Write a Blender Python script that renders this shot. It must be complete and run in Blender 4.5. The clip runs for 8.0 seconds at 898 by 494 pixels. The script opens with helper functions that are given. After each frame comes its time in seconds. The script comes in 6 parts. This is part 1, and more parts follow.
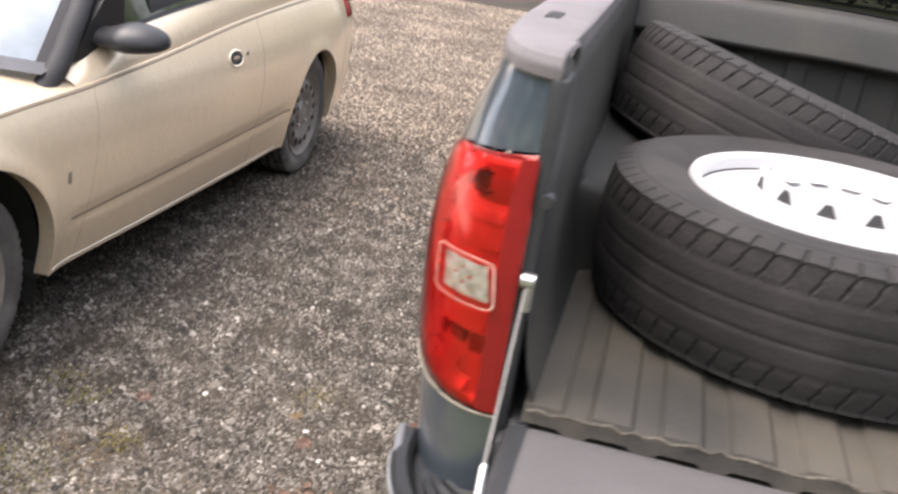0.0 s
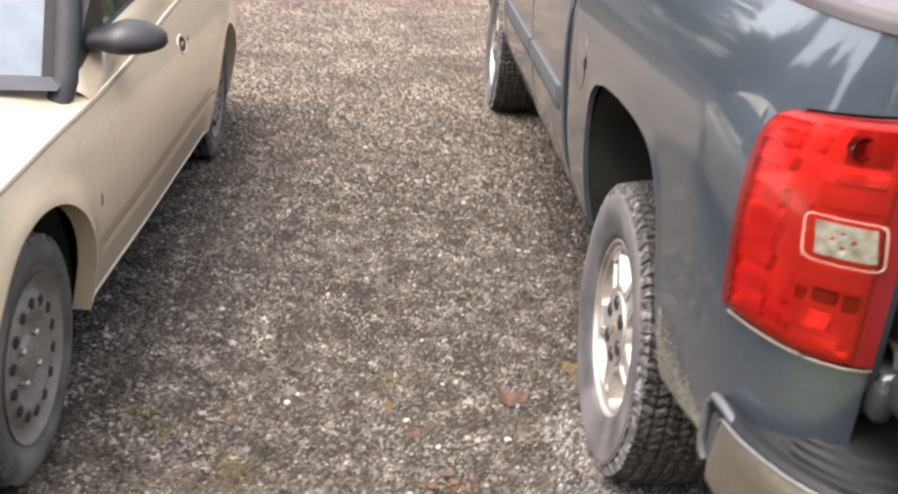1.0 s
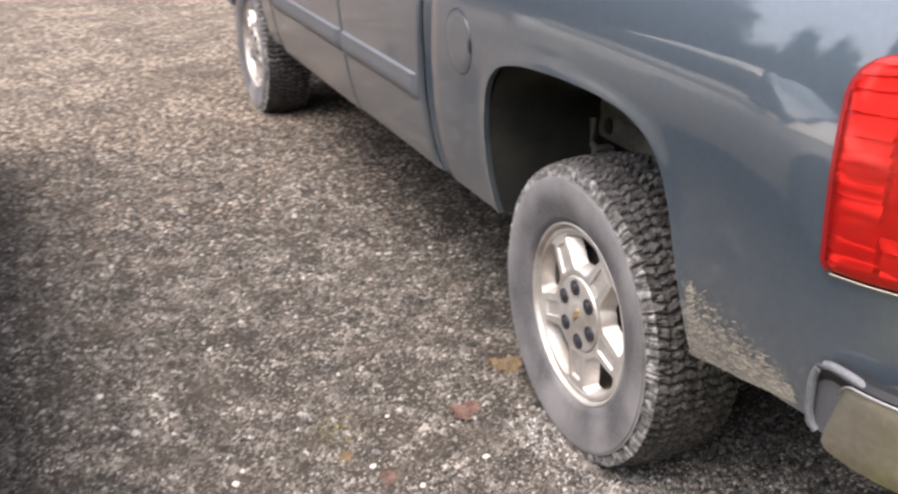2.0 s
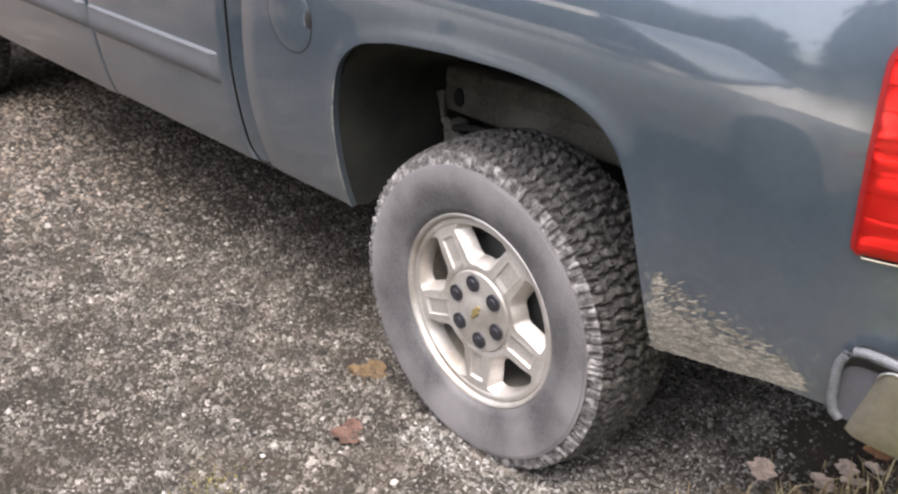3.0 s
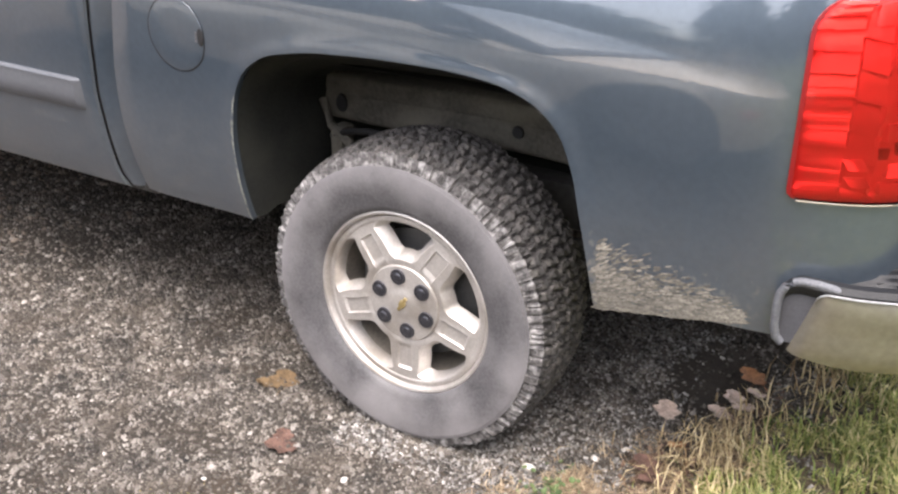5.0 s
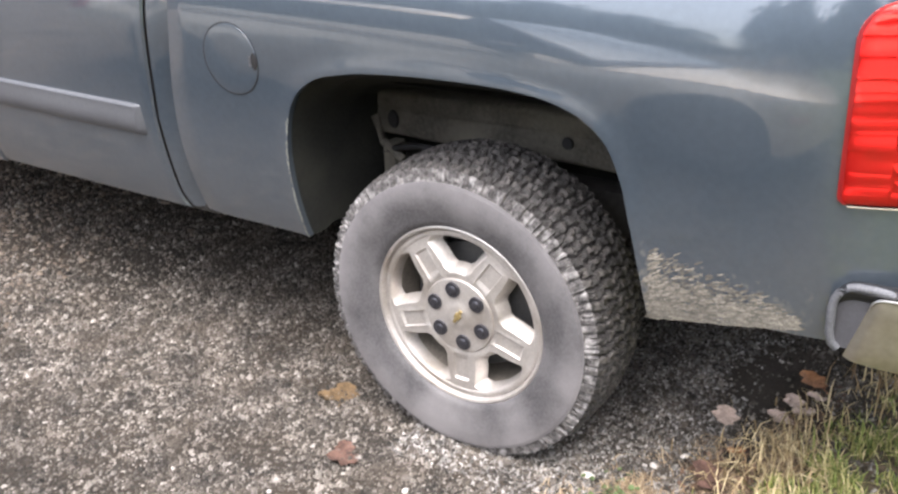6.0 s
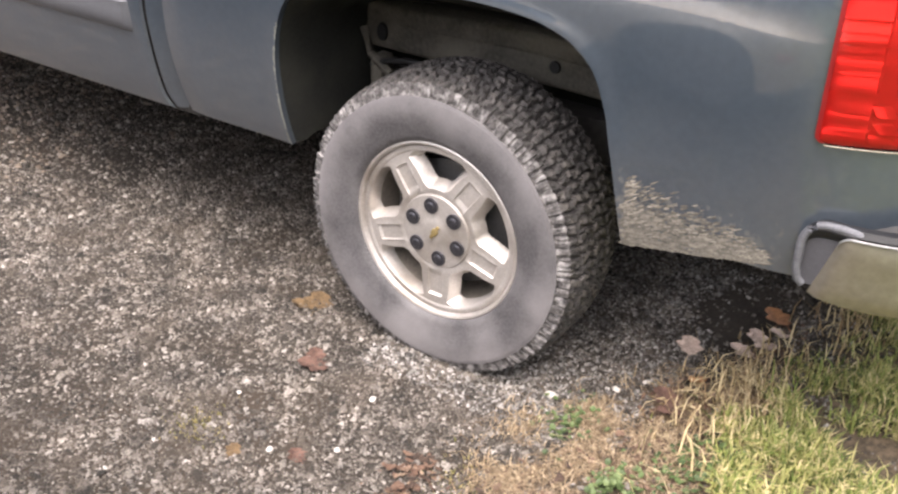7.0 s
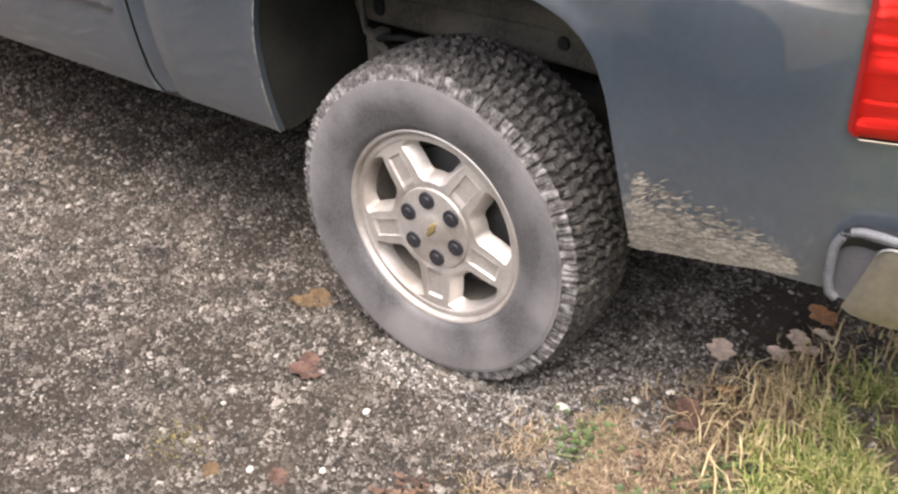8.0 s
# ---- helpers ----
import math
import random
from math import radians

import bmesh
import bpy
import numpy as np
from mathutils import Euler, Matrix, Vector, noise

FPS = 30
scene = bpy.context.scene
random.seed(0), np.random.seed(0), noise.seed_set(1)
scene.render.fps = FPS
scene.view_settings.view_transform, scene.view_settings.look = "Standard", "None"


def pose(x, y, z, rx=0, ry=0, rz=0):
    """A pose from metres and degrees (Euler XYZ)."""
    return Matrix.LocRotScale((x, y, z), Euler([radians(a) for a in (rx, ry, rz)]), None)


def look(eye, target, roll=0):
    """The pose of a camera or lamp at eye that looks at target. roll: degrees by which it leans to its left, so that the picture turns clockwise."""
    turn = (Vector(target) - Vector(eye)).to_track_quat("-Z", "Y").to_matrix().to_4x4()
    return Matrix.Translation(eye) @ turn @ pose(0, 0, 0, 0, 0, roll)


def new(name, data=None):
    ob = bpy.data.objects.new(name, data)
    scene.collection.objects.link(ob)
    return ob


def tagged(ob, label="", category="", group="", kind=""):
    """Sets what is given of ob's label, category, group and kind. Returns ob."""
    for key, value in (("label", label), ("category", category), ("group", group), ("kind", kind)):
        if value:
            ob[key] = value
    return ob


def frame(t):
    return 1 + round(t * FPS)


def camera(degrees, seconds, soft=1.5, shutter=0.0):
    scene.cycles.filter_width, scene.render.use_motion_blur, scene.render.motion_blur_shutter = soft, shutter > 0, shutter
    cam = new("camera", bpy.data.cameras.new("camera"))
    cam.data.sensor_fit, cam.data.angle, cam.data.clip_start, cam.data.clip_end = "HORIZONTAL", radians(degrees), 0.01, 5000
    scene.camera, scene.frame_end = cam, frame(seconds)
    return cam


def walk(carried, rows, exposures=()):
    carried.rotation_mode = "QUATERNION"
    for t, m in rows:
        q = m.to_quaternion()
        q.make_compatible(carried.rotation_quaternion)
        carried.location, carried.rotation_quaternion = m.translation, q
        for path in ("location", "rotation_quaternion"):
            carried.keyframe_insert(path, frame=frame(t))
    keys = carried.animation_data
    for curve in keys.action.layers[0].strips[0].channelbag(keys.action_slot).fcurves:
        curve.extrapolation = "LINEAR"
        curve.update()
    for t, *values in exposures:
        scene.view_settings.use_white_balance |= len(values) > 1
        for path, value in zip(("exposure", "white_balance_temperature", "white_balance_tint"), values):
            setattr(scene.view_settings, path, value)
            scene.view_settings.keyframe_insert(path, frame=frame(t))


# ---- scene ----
cam = camera(47.3, 8.0, soft=2.3, shutter=0.3)
PATH = [
    (0, (0.304, -2.343, 1.566), (-0.03, -0.501, 0.864), 8.8),
    (0.2, (0.117, -2.366, 1.53), (-0.126, -0.517, 0.807), 9.9),
    (0.5, (-0.177, -2.368, 1.484), (-0.186, -0.499, 0.771), 8.6),
    (0.7, (-0.329, -2.363, 1.524), (-0.272, -0.506, 0.785), 6.4),
    (1, (-0.581, -2.374, 1.535), (-0.44, -0.528, 0.778), 5.2),
    (1.2, (-0.745, -2.372, 1.529), (-0.539, -0.558, 0.712), 1.9),
    (1.3, (-0.81, -2.361, 1.526), (-0.524, -0.537, 0.757), 2.4),
    (1.5, (-0.909, -2.292, 1.524), (-0.497, -0.505, 0.727), 3.5),
    (1.7, (-1.0, -2.187, 1.485), (-0.468, -0.422, 0.707), 1.5),
    (2, (-1.115, -2.003, 1.502), (-0.415, -0.294, 0.733), -0.5),
    (2.2, (-1.194, -1.892, 1.503), (-0.331, -0.27, 0.713), 1.1),
    (3.3, (-1.428, -1.305, 1.51), (-0.137, -0.063, 0.62), 1.7),
    (3.5, (-1.476, -1.244, 1.519), (-0.143, -0.055, 0.62), 2.9),
    (3.7, (-1.552, -1.24, 1.543), (-0.191, -0.095, 0.628), -0.1),
    (3.9, (-1.639, -1.236, 1.56), (-0.188, -0.213, 0.639), 0.1),
    (4, (-1.67, -1.232, 1.553), (-0.202, -0.244, 0.621), 0.9),
    (4.2, (-1.71, -1.222, 1.557), (-0.206, -0.293, 0.62), 2.3),
    (4.5, (-1.722, -1.204, 1.526), (-0.22, -0.232, 0.63), 0.8),
    (4.7, (-1.721, -1.199, 1.512), (-0.182, -0.267, 0.639), 1.0),
    (5.8, (-1.744, -1.205, 1.553), (-0.228, -0.195, 0.728), -2.3),
    (6, (-1.734, -1.221, 1.554), (-0.247, -0.184, 0.708), -2.7),
    (6.2, (-1.75, -1.229, 1.545), (-0.288, -0.21, 0.637), -1.9),
    (6.3, (-1.763, -1.222, 1.544), (-0.31, -0.2, 0.626), -1.0),
    (6.5, (-1.742, -1.248, 1.543), (-0.293, -0.238, 0.603), -0.1),
    (6.8, (-1.768, -1.24, 1.544), (-0.295, -0.286, 0.584), 1.2),
    (7, (-1.759, -1.238, 1.546), (-0.305, -0.272, 0.57), 1.5),
    (7.2, (-1.762, -1.255, 1.526), (-0.318, -0.265, 0.561), -2.9),
    (7.5, (-1.692, -1.256, 1.534), (-0.268, -0.268, 0.536), -1.7),
    (7.7, (-1.657, -1.22, 1.527), (-0.23, -0.241, 0.524), -0.7),
    (8, (-1.463, -1.225, 1.507), (-0.12, -0.174, 0.462), -1.2),
]
walk(cam, [(t, look(eye, target, roll)) for t, eye, target, roll in PATH], [(0, 2.04, 6850, 15), (1, 2.00, 6850, 15), (2, 1.96, 6650, 15), (3.5, 2.06, 6500, 14), (4.2, 2.10, 6700, 16), (6, 2.22, 6450, 14), (7, 2.13, 6800, 17), (8, 2.00, 6800, 16)])


# ---- world, sun, exposure ----
world = bpy.data.worlds.new("overcast")
scene.world = world
world.use_nodes = True
wn, wl = world.node_tree.nodes, world.node_tree.links
sky = wn.new("ShaderNodeTexSky")
sky.sky_type, sky.sun_disc = "NISHITA", False
sky.sun_elevation, sky.sun_rotation = radians(67), radians(244)
sky.dust_density, sky.air_density = 4.0, 1.2
grey_sky = wn.new("ShaderNodeHueSaturation")
grey_sky.inputs["Saturation"].default_value = 0.4
wl.new(sky.outputs[0], grey_sky.inputs["Color"])
wl.new(grey_sky.outputs[0], wn["Background"].inputs[0])
wn["Background"].inputs[1].default_value = 0.15
sun = new("sun", bpy.data.lights.new("sun", "SUN"))
sun.data.energy, sun.data.angle, sun.data.color = 0.5, radians(52), (1.0, 0.96, 0.9)
sun.matrix_world = look((-3.0, -1.5, 8.0), (0, 0, 0))
scene.view_settings.exposure = 1.2


# ---- materials ----
def material(name, color, rough=0.6, metal=0.0, vary=0.25, scale=8.0, fine=120.0, bump=0.15, coat=0.0, dirt=None, dirt_amount=0.0, islands=None, specular=0.5):
    m = bpy.data.materials.new(name)
    m.use_nodes = True
    n, l = m.node_tree.nodes, m.node_tree.links
    b = n["Principled BSDF"]
    b.inputs["Roughness"].default_value, b.inputs["Metallic"].default_value = rough, metal
    b.inputs["Coat Weight"].default_value, b.inputs["Coat Roughness"].default_value = coat, 0.03
    b.inputs["Specular IOR Level"].default_value = specular
    co = n.new("ShaderNodeTexCoord")
    big, small = n.new("ShaderNodeTexNoise"), n.new("ShaderNodeTexNoise")
    for tex, s, d in ((big, scale, 5), (small, fine, 4)):
        tex.inputs["Scale"].default_value, tex.inputs["Detail"].default_value = s, d
        l.new(co.outputs["Object"], tex.inputs["Vector"])
    add = n.new("ShaderNodeMath")
    add.operation = "ADD"
    l.new(big.outputs[0], add.inputs[0]), l.new(small.outputs[0], add.inputs[1])
    ramp = n.new("ShaderNodeMapRange")
    ramp.inputs[1].default_value, ramp.inputs[2].default_value = 0.7, 1.3
    ramp.inputs[3].default_value, ramp.inputs[4].default_value = 1 - vary, 1 + vary
    l.new(add.outputs[0], ramp.inputs[0])
    mul = n.new("ShaderNodeVectorMath")
    mul.operation = "SCALE"
    mul.inputs[0].default_value = color
    if islands:
        geo, cr = n.new("ShaderNodeNewGeometry"), n.new("ShaderNodeValToRGB")
        while len(cr.color_ramp.elements) < len(islands):
            cr.color_ramp.elements.new(0.5)
        for k, (at, c) in enumerate(islands):
            cr.color_ramp.elements[k].position, cr.color_ramp.elements[k].color = at, (*c, 1)
        l.new(geo.outputs["Random Per Island"], cr.inputs[0]), l.new(cr.outputs[0], mul.inputs[0])
    l.new(ramp.outputs[0], mul.inputs["Scale"])
    out = mul.outputs[0]
    if dirt:
        mask, mr, mix = n.new("ShaderNodeTexNoise"), n.new("ShaderNodeMapRange"), n.new("ShaderNodeMix")
        mask.inputs["Scale"].default_value, mask.inputs["Detail"].default_value = scale * 0.6, 8
        l.new(co.outputs["Object"], mask.inputs["Vector"])
        mr.inputs[1].default_value, mr.inputs[2].default_value = 0.62 - 0.3 * dirt_amount, 0.78 - 0.2 * dirt_amount
        mr.inputs[4].default_value = min(1.0, 0.5 + dirt_amount * 0.5)
        l.new(mask.outputs[0], mr.inputs[0])
        mix.data_type = "RGBA"
        mix.inputs[7].default_value = (*dirt, 1)
        l.new(mr.outputs[0], mix.inputs[0]), l.new(out, mix.inputs[6])
        out = mix.outputs[2]
    l.new(out, b.inputs["Base Color"])
    if bump:
        bp = n.new("ShaderNodeBump")
        bp.inputs["Strength"].default_value, bp.inputs["Distance"].default_value = bump, 0.004
        l.new(add.outputs[0], bp.inputs["Height"]), l.new(bp.outputs[0], b.inputs["Normal"])
    return m


TRUCK_PAINT = material("truck_paint", (0.078, 0.102, 0.13), 0.33, 0.4, 0.08, 3, 60, 0.0, coat=1.0)
TRUCK_PAINT.node_tree.nodes["Principled BSDF"].inputs["Coat Roughness"].default_value = 0.055
TRUCK_PAINT.node_tree.nodes["Principled BSDF"].inputs["Coat IOR"].default_value = 1.85
CAR_PAINT = material("car_paint", (0.9, 0.745, 0.545), 0.33, 0.45, 0.06, 2, 50, 0.0, coat=1.0)
CAR_PAINT.node_tree.nodes["Principled BSDF"].inputs["Coat IOR"].default_value = 1.7
CAR_PAINT.node_tree.nodes["Principled BSDF"].inputs["Coat Roughness"].default_value = 0.16
RUBBER = material("tyre_rubber", (0.083, 0.08, 0.083), 0.65, 0, 0.35, 9, 150, 0.2, dirt=(0.19, 0.182, 0.184), dirt_amount=0.5)
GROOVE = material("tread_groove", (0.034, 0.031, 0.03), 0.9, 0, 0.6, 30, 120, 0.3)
DEEP_GROOVE = material("shaded_groove", (0.012, 0.012, 0.012), 0.8, 0, 0.4, 30, 120, 0.3)
# tread is darker than the shoulder: less dust, plus the body's shade
TREAD = material("dusty_tread", (0.05, 0.047, 0.045), 0.8, 0, 0.6, 60, 200, 0.5, dirt=(0.18, 0.165, 0.152), dirt_amount=0.42)
SHOULDER = material("dusty_shoulder", (0.085, 0.08, 0.078), 0.85, 0, 0.8, 75, 220, 0.6, dirt=(0.43, 0.415, 0.405), dirt_amount=0.45)
OLD_RUBBER = material("old_tyre_rubber", (0.021, 0.019, 0.019), 0.75, 0, 0.3, 9, 140, 0.3, dirt=(0.046, 0.042, 0.04), dirt_amount=0.45, specular=0.35)
ALLOY = material("alloy", (0.55, 0.52, 0.49), 0.5, 0.65, 0.14, 12, 160, 0.08, dirt=(0.3, 0.265, 0.225), dirt_amount=0.5)
BARREL_DUST = material("dusty_barrel", (0.22, 0.195, 0.165), 0.65, 0.3, 0.25, 14, 120, 0.1)
STEEL_DARK = material("dark_steel", (0.08, 0.08, 0.08), 0.5, 0.6, 0.2)
NUT = material("nut", (0.07, 0.07, 0.08), 0.4, 0.7, 0.2)
PLASTIC = material("black_plastic", (0.011, 0.0115, 0.013), 0.42, 0, 0.3, 10, 300, 0.3, dirt=(0.03, 0.03, 0.03), dirt_amount=0.3, specular=0.3)
PLASTIC_GREY = material("weathered_plastic", (0.13, 0.12, 0.127), 0.7, 0, 0.2, 8, 400, 0.3)
FLOOR_LINER = material("bed_floor_liner", (0.03, 0.028, 0.025), 0.7, 0, 0.3, 5, 200, 0.25, dirt=(0.072, 0.062, 0.048), dirt_amount=0.7)
LINER = material("bed_liner", (0.026, 0.026, 0.024), 0.6, 0, 0.25, 6, 250, 0.25, dirt=(0.062, 0.058, 0.048), dirt_amount=0.4)
CHROME = material("chrome", (0.31, 0.29, 0.24), 0.32, 0.75, 0.15, 9, 60, 0.0)
WELL = material("wheel_well", (0.012, 0.013, 0.0105), 0.85, 0, 0.5, 7, 90, 0.4, dirt=(0.034, 0.034, 0.026), dirt_amount=0.6)
RAIL = material("dusty_frame", (0.08, 0.074, 0.062), 0.9, 0, 0.4, 9, 90, 0.4, dirt=(0.16, 0.147, 0.12), dirt_amount=0.6)
WHITE_STEEL = material("white_wheel_paint", (0.5, 0.5, 0.51), 0.4, 0, 0.06, 9, 80, 0.05)
GLASS_DARK = material("tinted_glass", (0.003, 0.004, 0.004), 0.02, 0, 0.02, 3, 30, 0.0, specular=1.0)
GROUND = material("gravel_ground", (0.028, 0.022, 0.016), 0.95, 0, 0.6, 2.5, 90, 1.0, dirt=(0.05, 0.036, 0.024), dirt_amount=0.5)
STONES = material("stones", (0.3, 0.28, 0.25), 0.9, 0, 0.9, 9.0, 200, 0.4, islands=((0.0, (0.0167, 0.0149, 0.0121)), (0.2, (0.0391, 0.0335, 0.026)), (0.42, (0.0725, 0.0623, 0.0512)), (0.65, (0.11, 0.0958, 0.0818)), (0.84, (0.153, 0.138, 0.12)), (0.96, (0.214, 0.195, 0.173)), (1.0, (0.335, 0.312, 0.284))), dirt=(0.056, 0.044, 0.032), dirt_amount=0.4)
STONES_PALE = material("pale_stones", (0.3, 0.28, 0.25), 0.9, 0, 0.5, 9, 200, 0.4, islands=((0.0, (0.06, 0.057, 0.052)), (0.4, (0.16, 0.152, 0.142)), (0.8, (0.28, 0.267, 0.25)), (1.0, (0.42, 0.4, 0.377))))
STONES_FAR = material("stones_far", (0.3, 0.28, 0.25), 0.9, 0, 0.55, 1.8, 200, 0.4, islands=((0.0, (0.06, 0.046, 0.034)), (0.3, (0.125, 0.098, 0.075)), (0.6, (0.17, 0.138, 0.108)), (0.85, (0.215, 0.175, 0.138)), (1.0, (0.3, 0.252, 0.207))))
GRASS = material("grass", (0.1, 0.14, 0.03), 0.7, 0, 0.2, 20, 100, 0.0, islands=((0.0, (0.05, 0.07, 0.018)), (0.25, (0.15, 0.2, 0.042)), (0.5, (0.27, 0.28, 0.08)), (0.75, (0.4, 0.36, 0.15)), (1.0, (0.56, 0.46, 0.26))))
GAP = material("dark_gap", (0.012, 0.012, 0.013), 0.7, 0, 0.1)
POST = material("post_paint", (0.03, 0.032, 0.035), 0.5, 0.2, 0.2, 6, 90, 0.1)
STEEL = material("bright_steel", (0.5, 0.5, 0.5), 0.3, 0.9, 0.2)
STEEL_PALE = material("cable_sleeve", (0.24, 0.23, 0.22), 0.45, 0.4, 0.15)
COWL = material("cowl", (0.07, 0.07, 0.078), 0.55, 0, 0.2)
GATE_LINER = material("gate_liner", (0.08, 0.075, 0.076), 0.6, 0, 0.15, 5, 300, 0.2)
UNDER = material("underside", (0.03, 0.028, 0.026), 0.9, 0, 0.4, 6, 60, 0.4)
MOULDING = material("moulding", (0.105, 0.11, 0.12), 0.5, 0.2, 0.1, 5, 90, 0.05)
MOSS = material("moss", (0.2, 0.19, 0.06), 0.8, 0, 0.2, 20, 100, 0.0, islands=((0.0, (0.1, 0.1, 0.03)), (0.6, (0.22, 0.19, 0.07)), (1.0, (0.3, 0.24, 0.1))))
RED_STRIP = material("red_strip", (0.2, 0.006, 0.008), 0.35, 0, 0.1, 20, 90, 0.0)
GASKET = material("gasket", (0.3, 0.26, 0.2), 0.5, 0, 0.1)
PALE_RED = material("window_rim", (0.75, 0.5, 0.42), 0.3, 0, 0.1)
SCUFF_GLINT = material("scuff_and_glint", (0.105, 0.108, 0.118), 0.6, 0, 0.35, 14, 200, 0.3)
LIP_WEAR = material("chipped_lip", (0.2, 0.21, 0.19), 0.7, 0, 0.35, 30, 200, 0.2)
SCUFFED = material("scuffed_plastic", (0.06, 0.06, 0.067), 0.6, 0, 0.18, 12, 200, 0.3)
# pale base colour puts the sky's reflection into the windscreen
SKY_PALE_GLASS = material("sky_pale_glass", (0.2, 0.235, 0.27), 0.12, 0, 0.12, 3, 12, 0.0)
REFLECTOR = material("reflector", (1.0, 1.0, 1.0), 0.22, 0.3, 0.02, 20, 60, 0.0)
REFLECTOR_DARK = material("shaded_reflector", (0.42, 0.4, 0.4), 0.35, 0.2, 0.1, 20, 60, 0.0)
BULB_GLASS = material("bulb", (0.16, 0.13, 0.12), 0.2, 0, 0.05)
BULB = material("bulb_reflector", (0.95, 0.92, 0.87), 0.14, 0.45, 0.3, 45, 60, 0.0)
STALK = material("dry_stalk", (0.4, 0.33, 0.2), 0.8, 0, 0.2, 20, 100, 0.0, islands=((0.0, (0.2, 0.13, 0.065)), (0.5, (0.42, 0.33, 0.18)), (1.0, (0.6, 0.5, 0.3))))
GRIT = material("grit", (0.075, 0.067, 0.053), 0.9, 0, 0.6, 30, 120, 0.5)
PANEL = material("front_panel", (0.024, 0.0235, 0.022), 0.6, 0, 0.25, 4, 160, 0.15, dirt=(0.07, 0.065, 0.038), dirt_amount=0.5)
MUD_DRY = material("dried_mud", (0.3, 0.27, 0.23), 0.95, 0, 0.2, 20, 150, 0.2, islands=((0.0, (0.12, 0.113, 0.1)), (0.6, (0.2, 0.184, 0.156)), (1.0, (0.32, 0.295, 0.25))))
BELT = material("belt_line", (0.33, 0.27, 0.2), 0.6, 0, 0.15)
DOOR_SEAM = material("door_seam", (0.5, 0.41, 0.31), 0.7, 0, 0.1)
CAR_TRIM = material("car_trim", (0.2, 0.17, 0.14), 0.5, 0, 0.2)
CAR_TRIM_DARK = material("car_trim_dark", (0.035, 0.035, 0.038), 0.65, 0, 0.2, specular=0.25)
CAR_SHUT = material("car_shut_line", (0.26, 0.2, 0.145), 0.7, 0, 0.1)
PALE_SEAM = material("pale_seam", (0.85, 0.79, 0.7), 0.5, 0, 0.1)
# mottled greenish base paints the dim mirrored greenery into the panes
CAR_GLASS = material("car_glass", (0.06, 0.07, 0.045), 0.06, 0, 0.5, 3, 9, 0.0)
CAR_WHEEL = material("steel_wheel", (0.22, 0.205, 0.19), 0.6, 0.3, 0.25, 15, 120, 0.1, dirt=(0.22, 0.2, 0.18), dirt_amount=0.5)
CAR_RUBBER = material("car_tyre_rubber", (0.075, 0.072, 0.07), 0.85, 0, 0.25, 9, 140, 0.2, dirt=(0.17, 0.16, 0.15), dirt_amount=0.6)
MIRROR_PLASTIC = material("mirror_plastic", (0.026, 0.026, 0.03), 0.42, 0, 0.2, 12, 200, 0.08)
ORANGE = material("orange_lens", (0.75, 0.12, 0.02), 0.2, 0, 0.1, coat=0.8)
STRAW = material("straw", (0.4, 0.3, 0.15), 0.8, 0, 0.2, 20, 100, 0.0, islands=((0.0, (0.1, 0.066, 0.04)), (0.5, (0.23, 0.165, 0.1)), (1.0, (0.44, 0.35, 0.23))))
WEED = material("weed", (0.1, 0.2, 0.04), 0.6, 0, 0.2, 20, 100, 0.0, islands=((0.0, (0.035, 0.06, 0.018)), (0.6, (0.075, 0.115, 0.035)), (1.0, (0.13, 0.17, 0.065))))
LITTER = material("leaf_litter", (0.1, 0.05, 0.03), 0.85, 0, 0.4, 40, 150, 0.2, islands=((0.0, (0.03, 0.02, 0.014)), (0.4, (0.07, 0.042, 0.028)), (0.8, (0.13, 0.075, 0.05)), (1.0, (0.22, 0.16, 0.11))))
LEAF_RUST = material("leaf_rust", (0.1, 0.055, 0.041), 0.85, 0, 0.5, 40, 150, 0.3)
LEAF_ORANGE = material("leaf_orange", (0.27, 0.125, 0.055), 0.8, 0, 0.4, 40, 150, 0.3)
LEAF_TAN = material("leaf_tan", (0.12, 0.078, 0.038), 0.85, 0, 0.4, 40, 150, 0.3)
LEAF_PALE = material("leaf_pale", (0.45, 0.35, 0.29), 0.8, 0, 0.35, 40, 150, 0.3)
WHITE_STONE = material("white_stone", (0.55, 0.52, 0.48), 0.8, 0, 0.15, 40, 200, 0.3)
FOLIAGE = material("foliage", (0.06, 0.08, 0.03), 0.8, 0, 0.3, 2, 20, 0.0, islands=((0.0, (0.03, 0.05, 0.015)), (0.7, (0.08, 0.1, 0.035)), (1.0, (0.14, 0.11, 0.04))))
BARK = material("bark", (0.1, 0.08, 0.06), 0.95, 0, 0.4, 6, 60, 0.6)


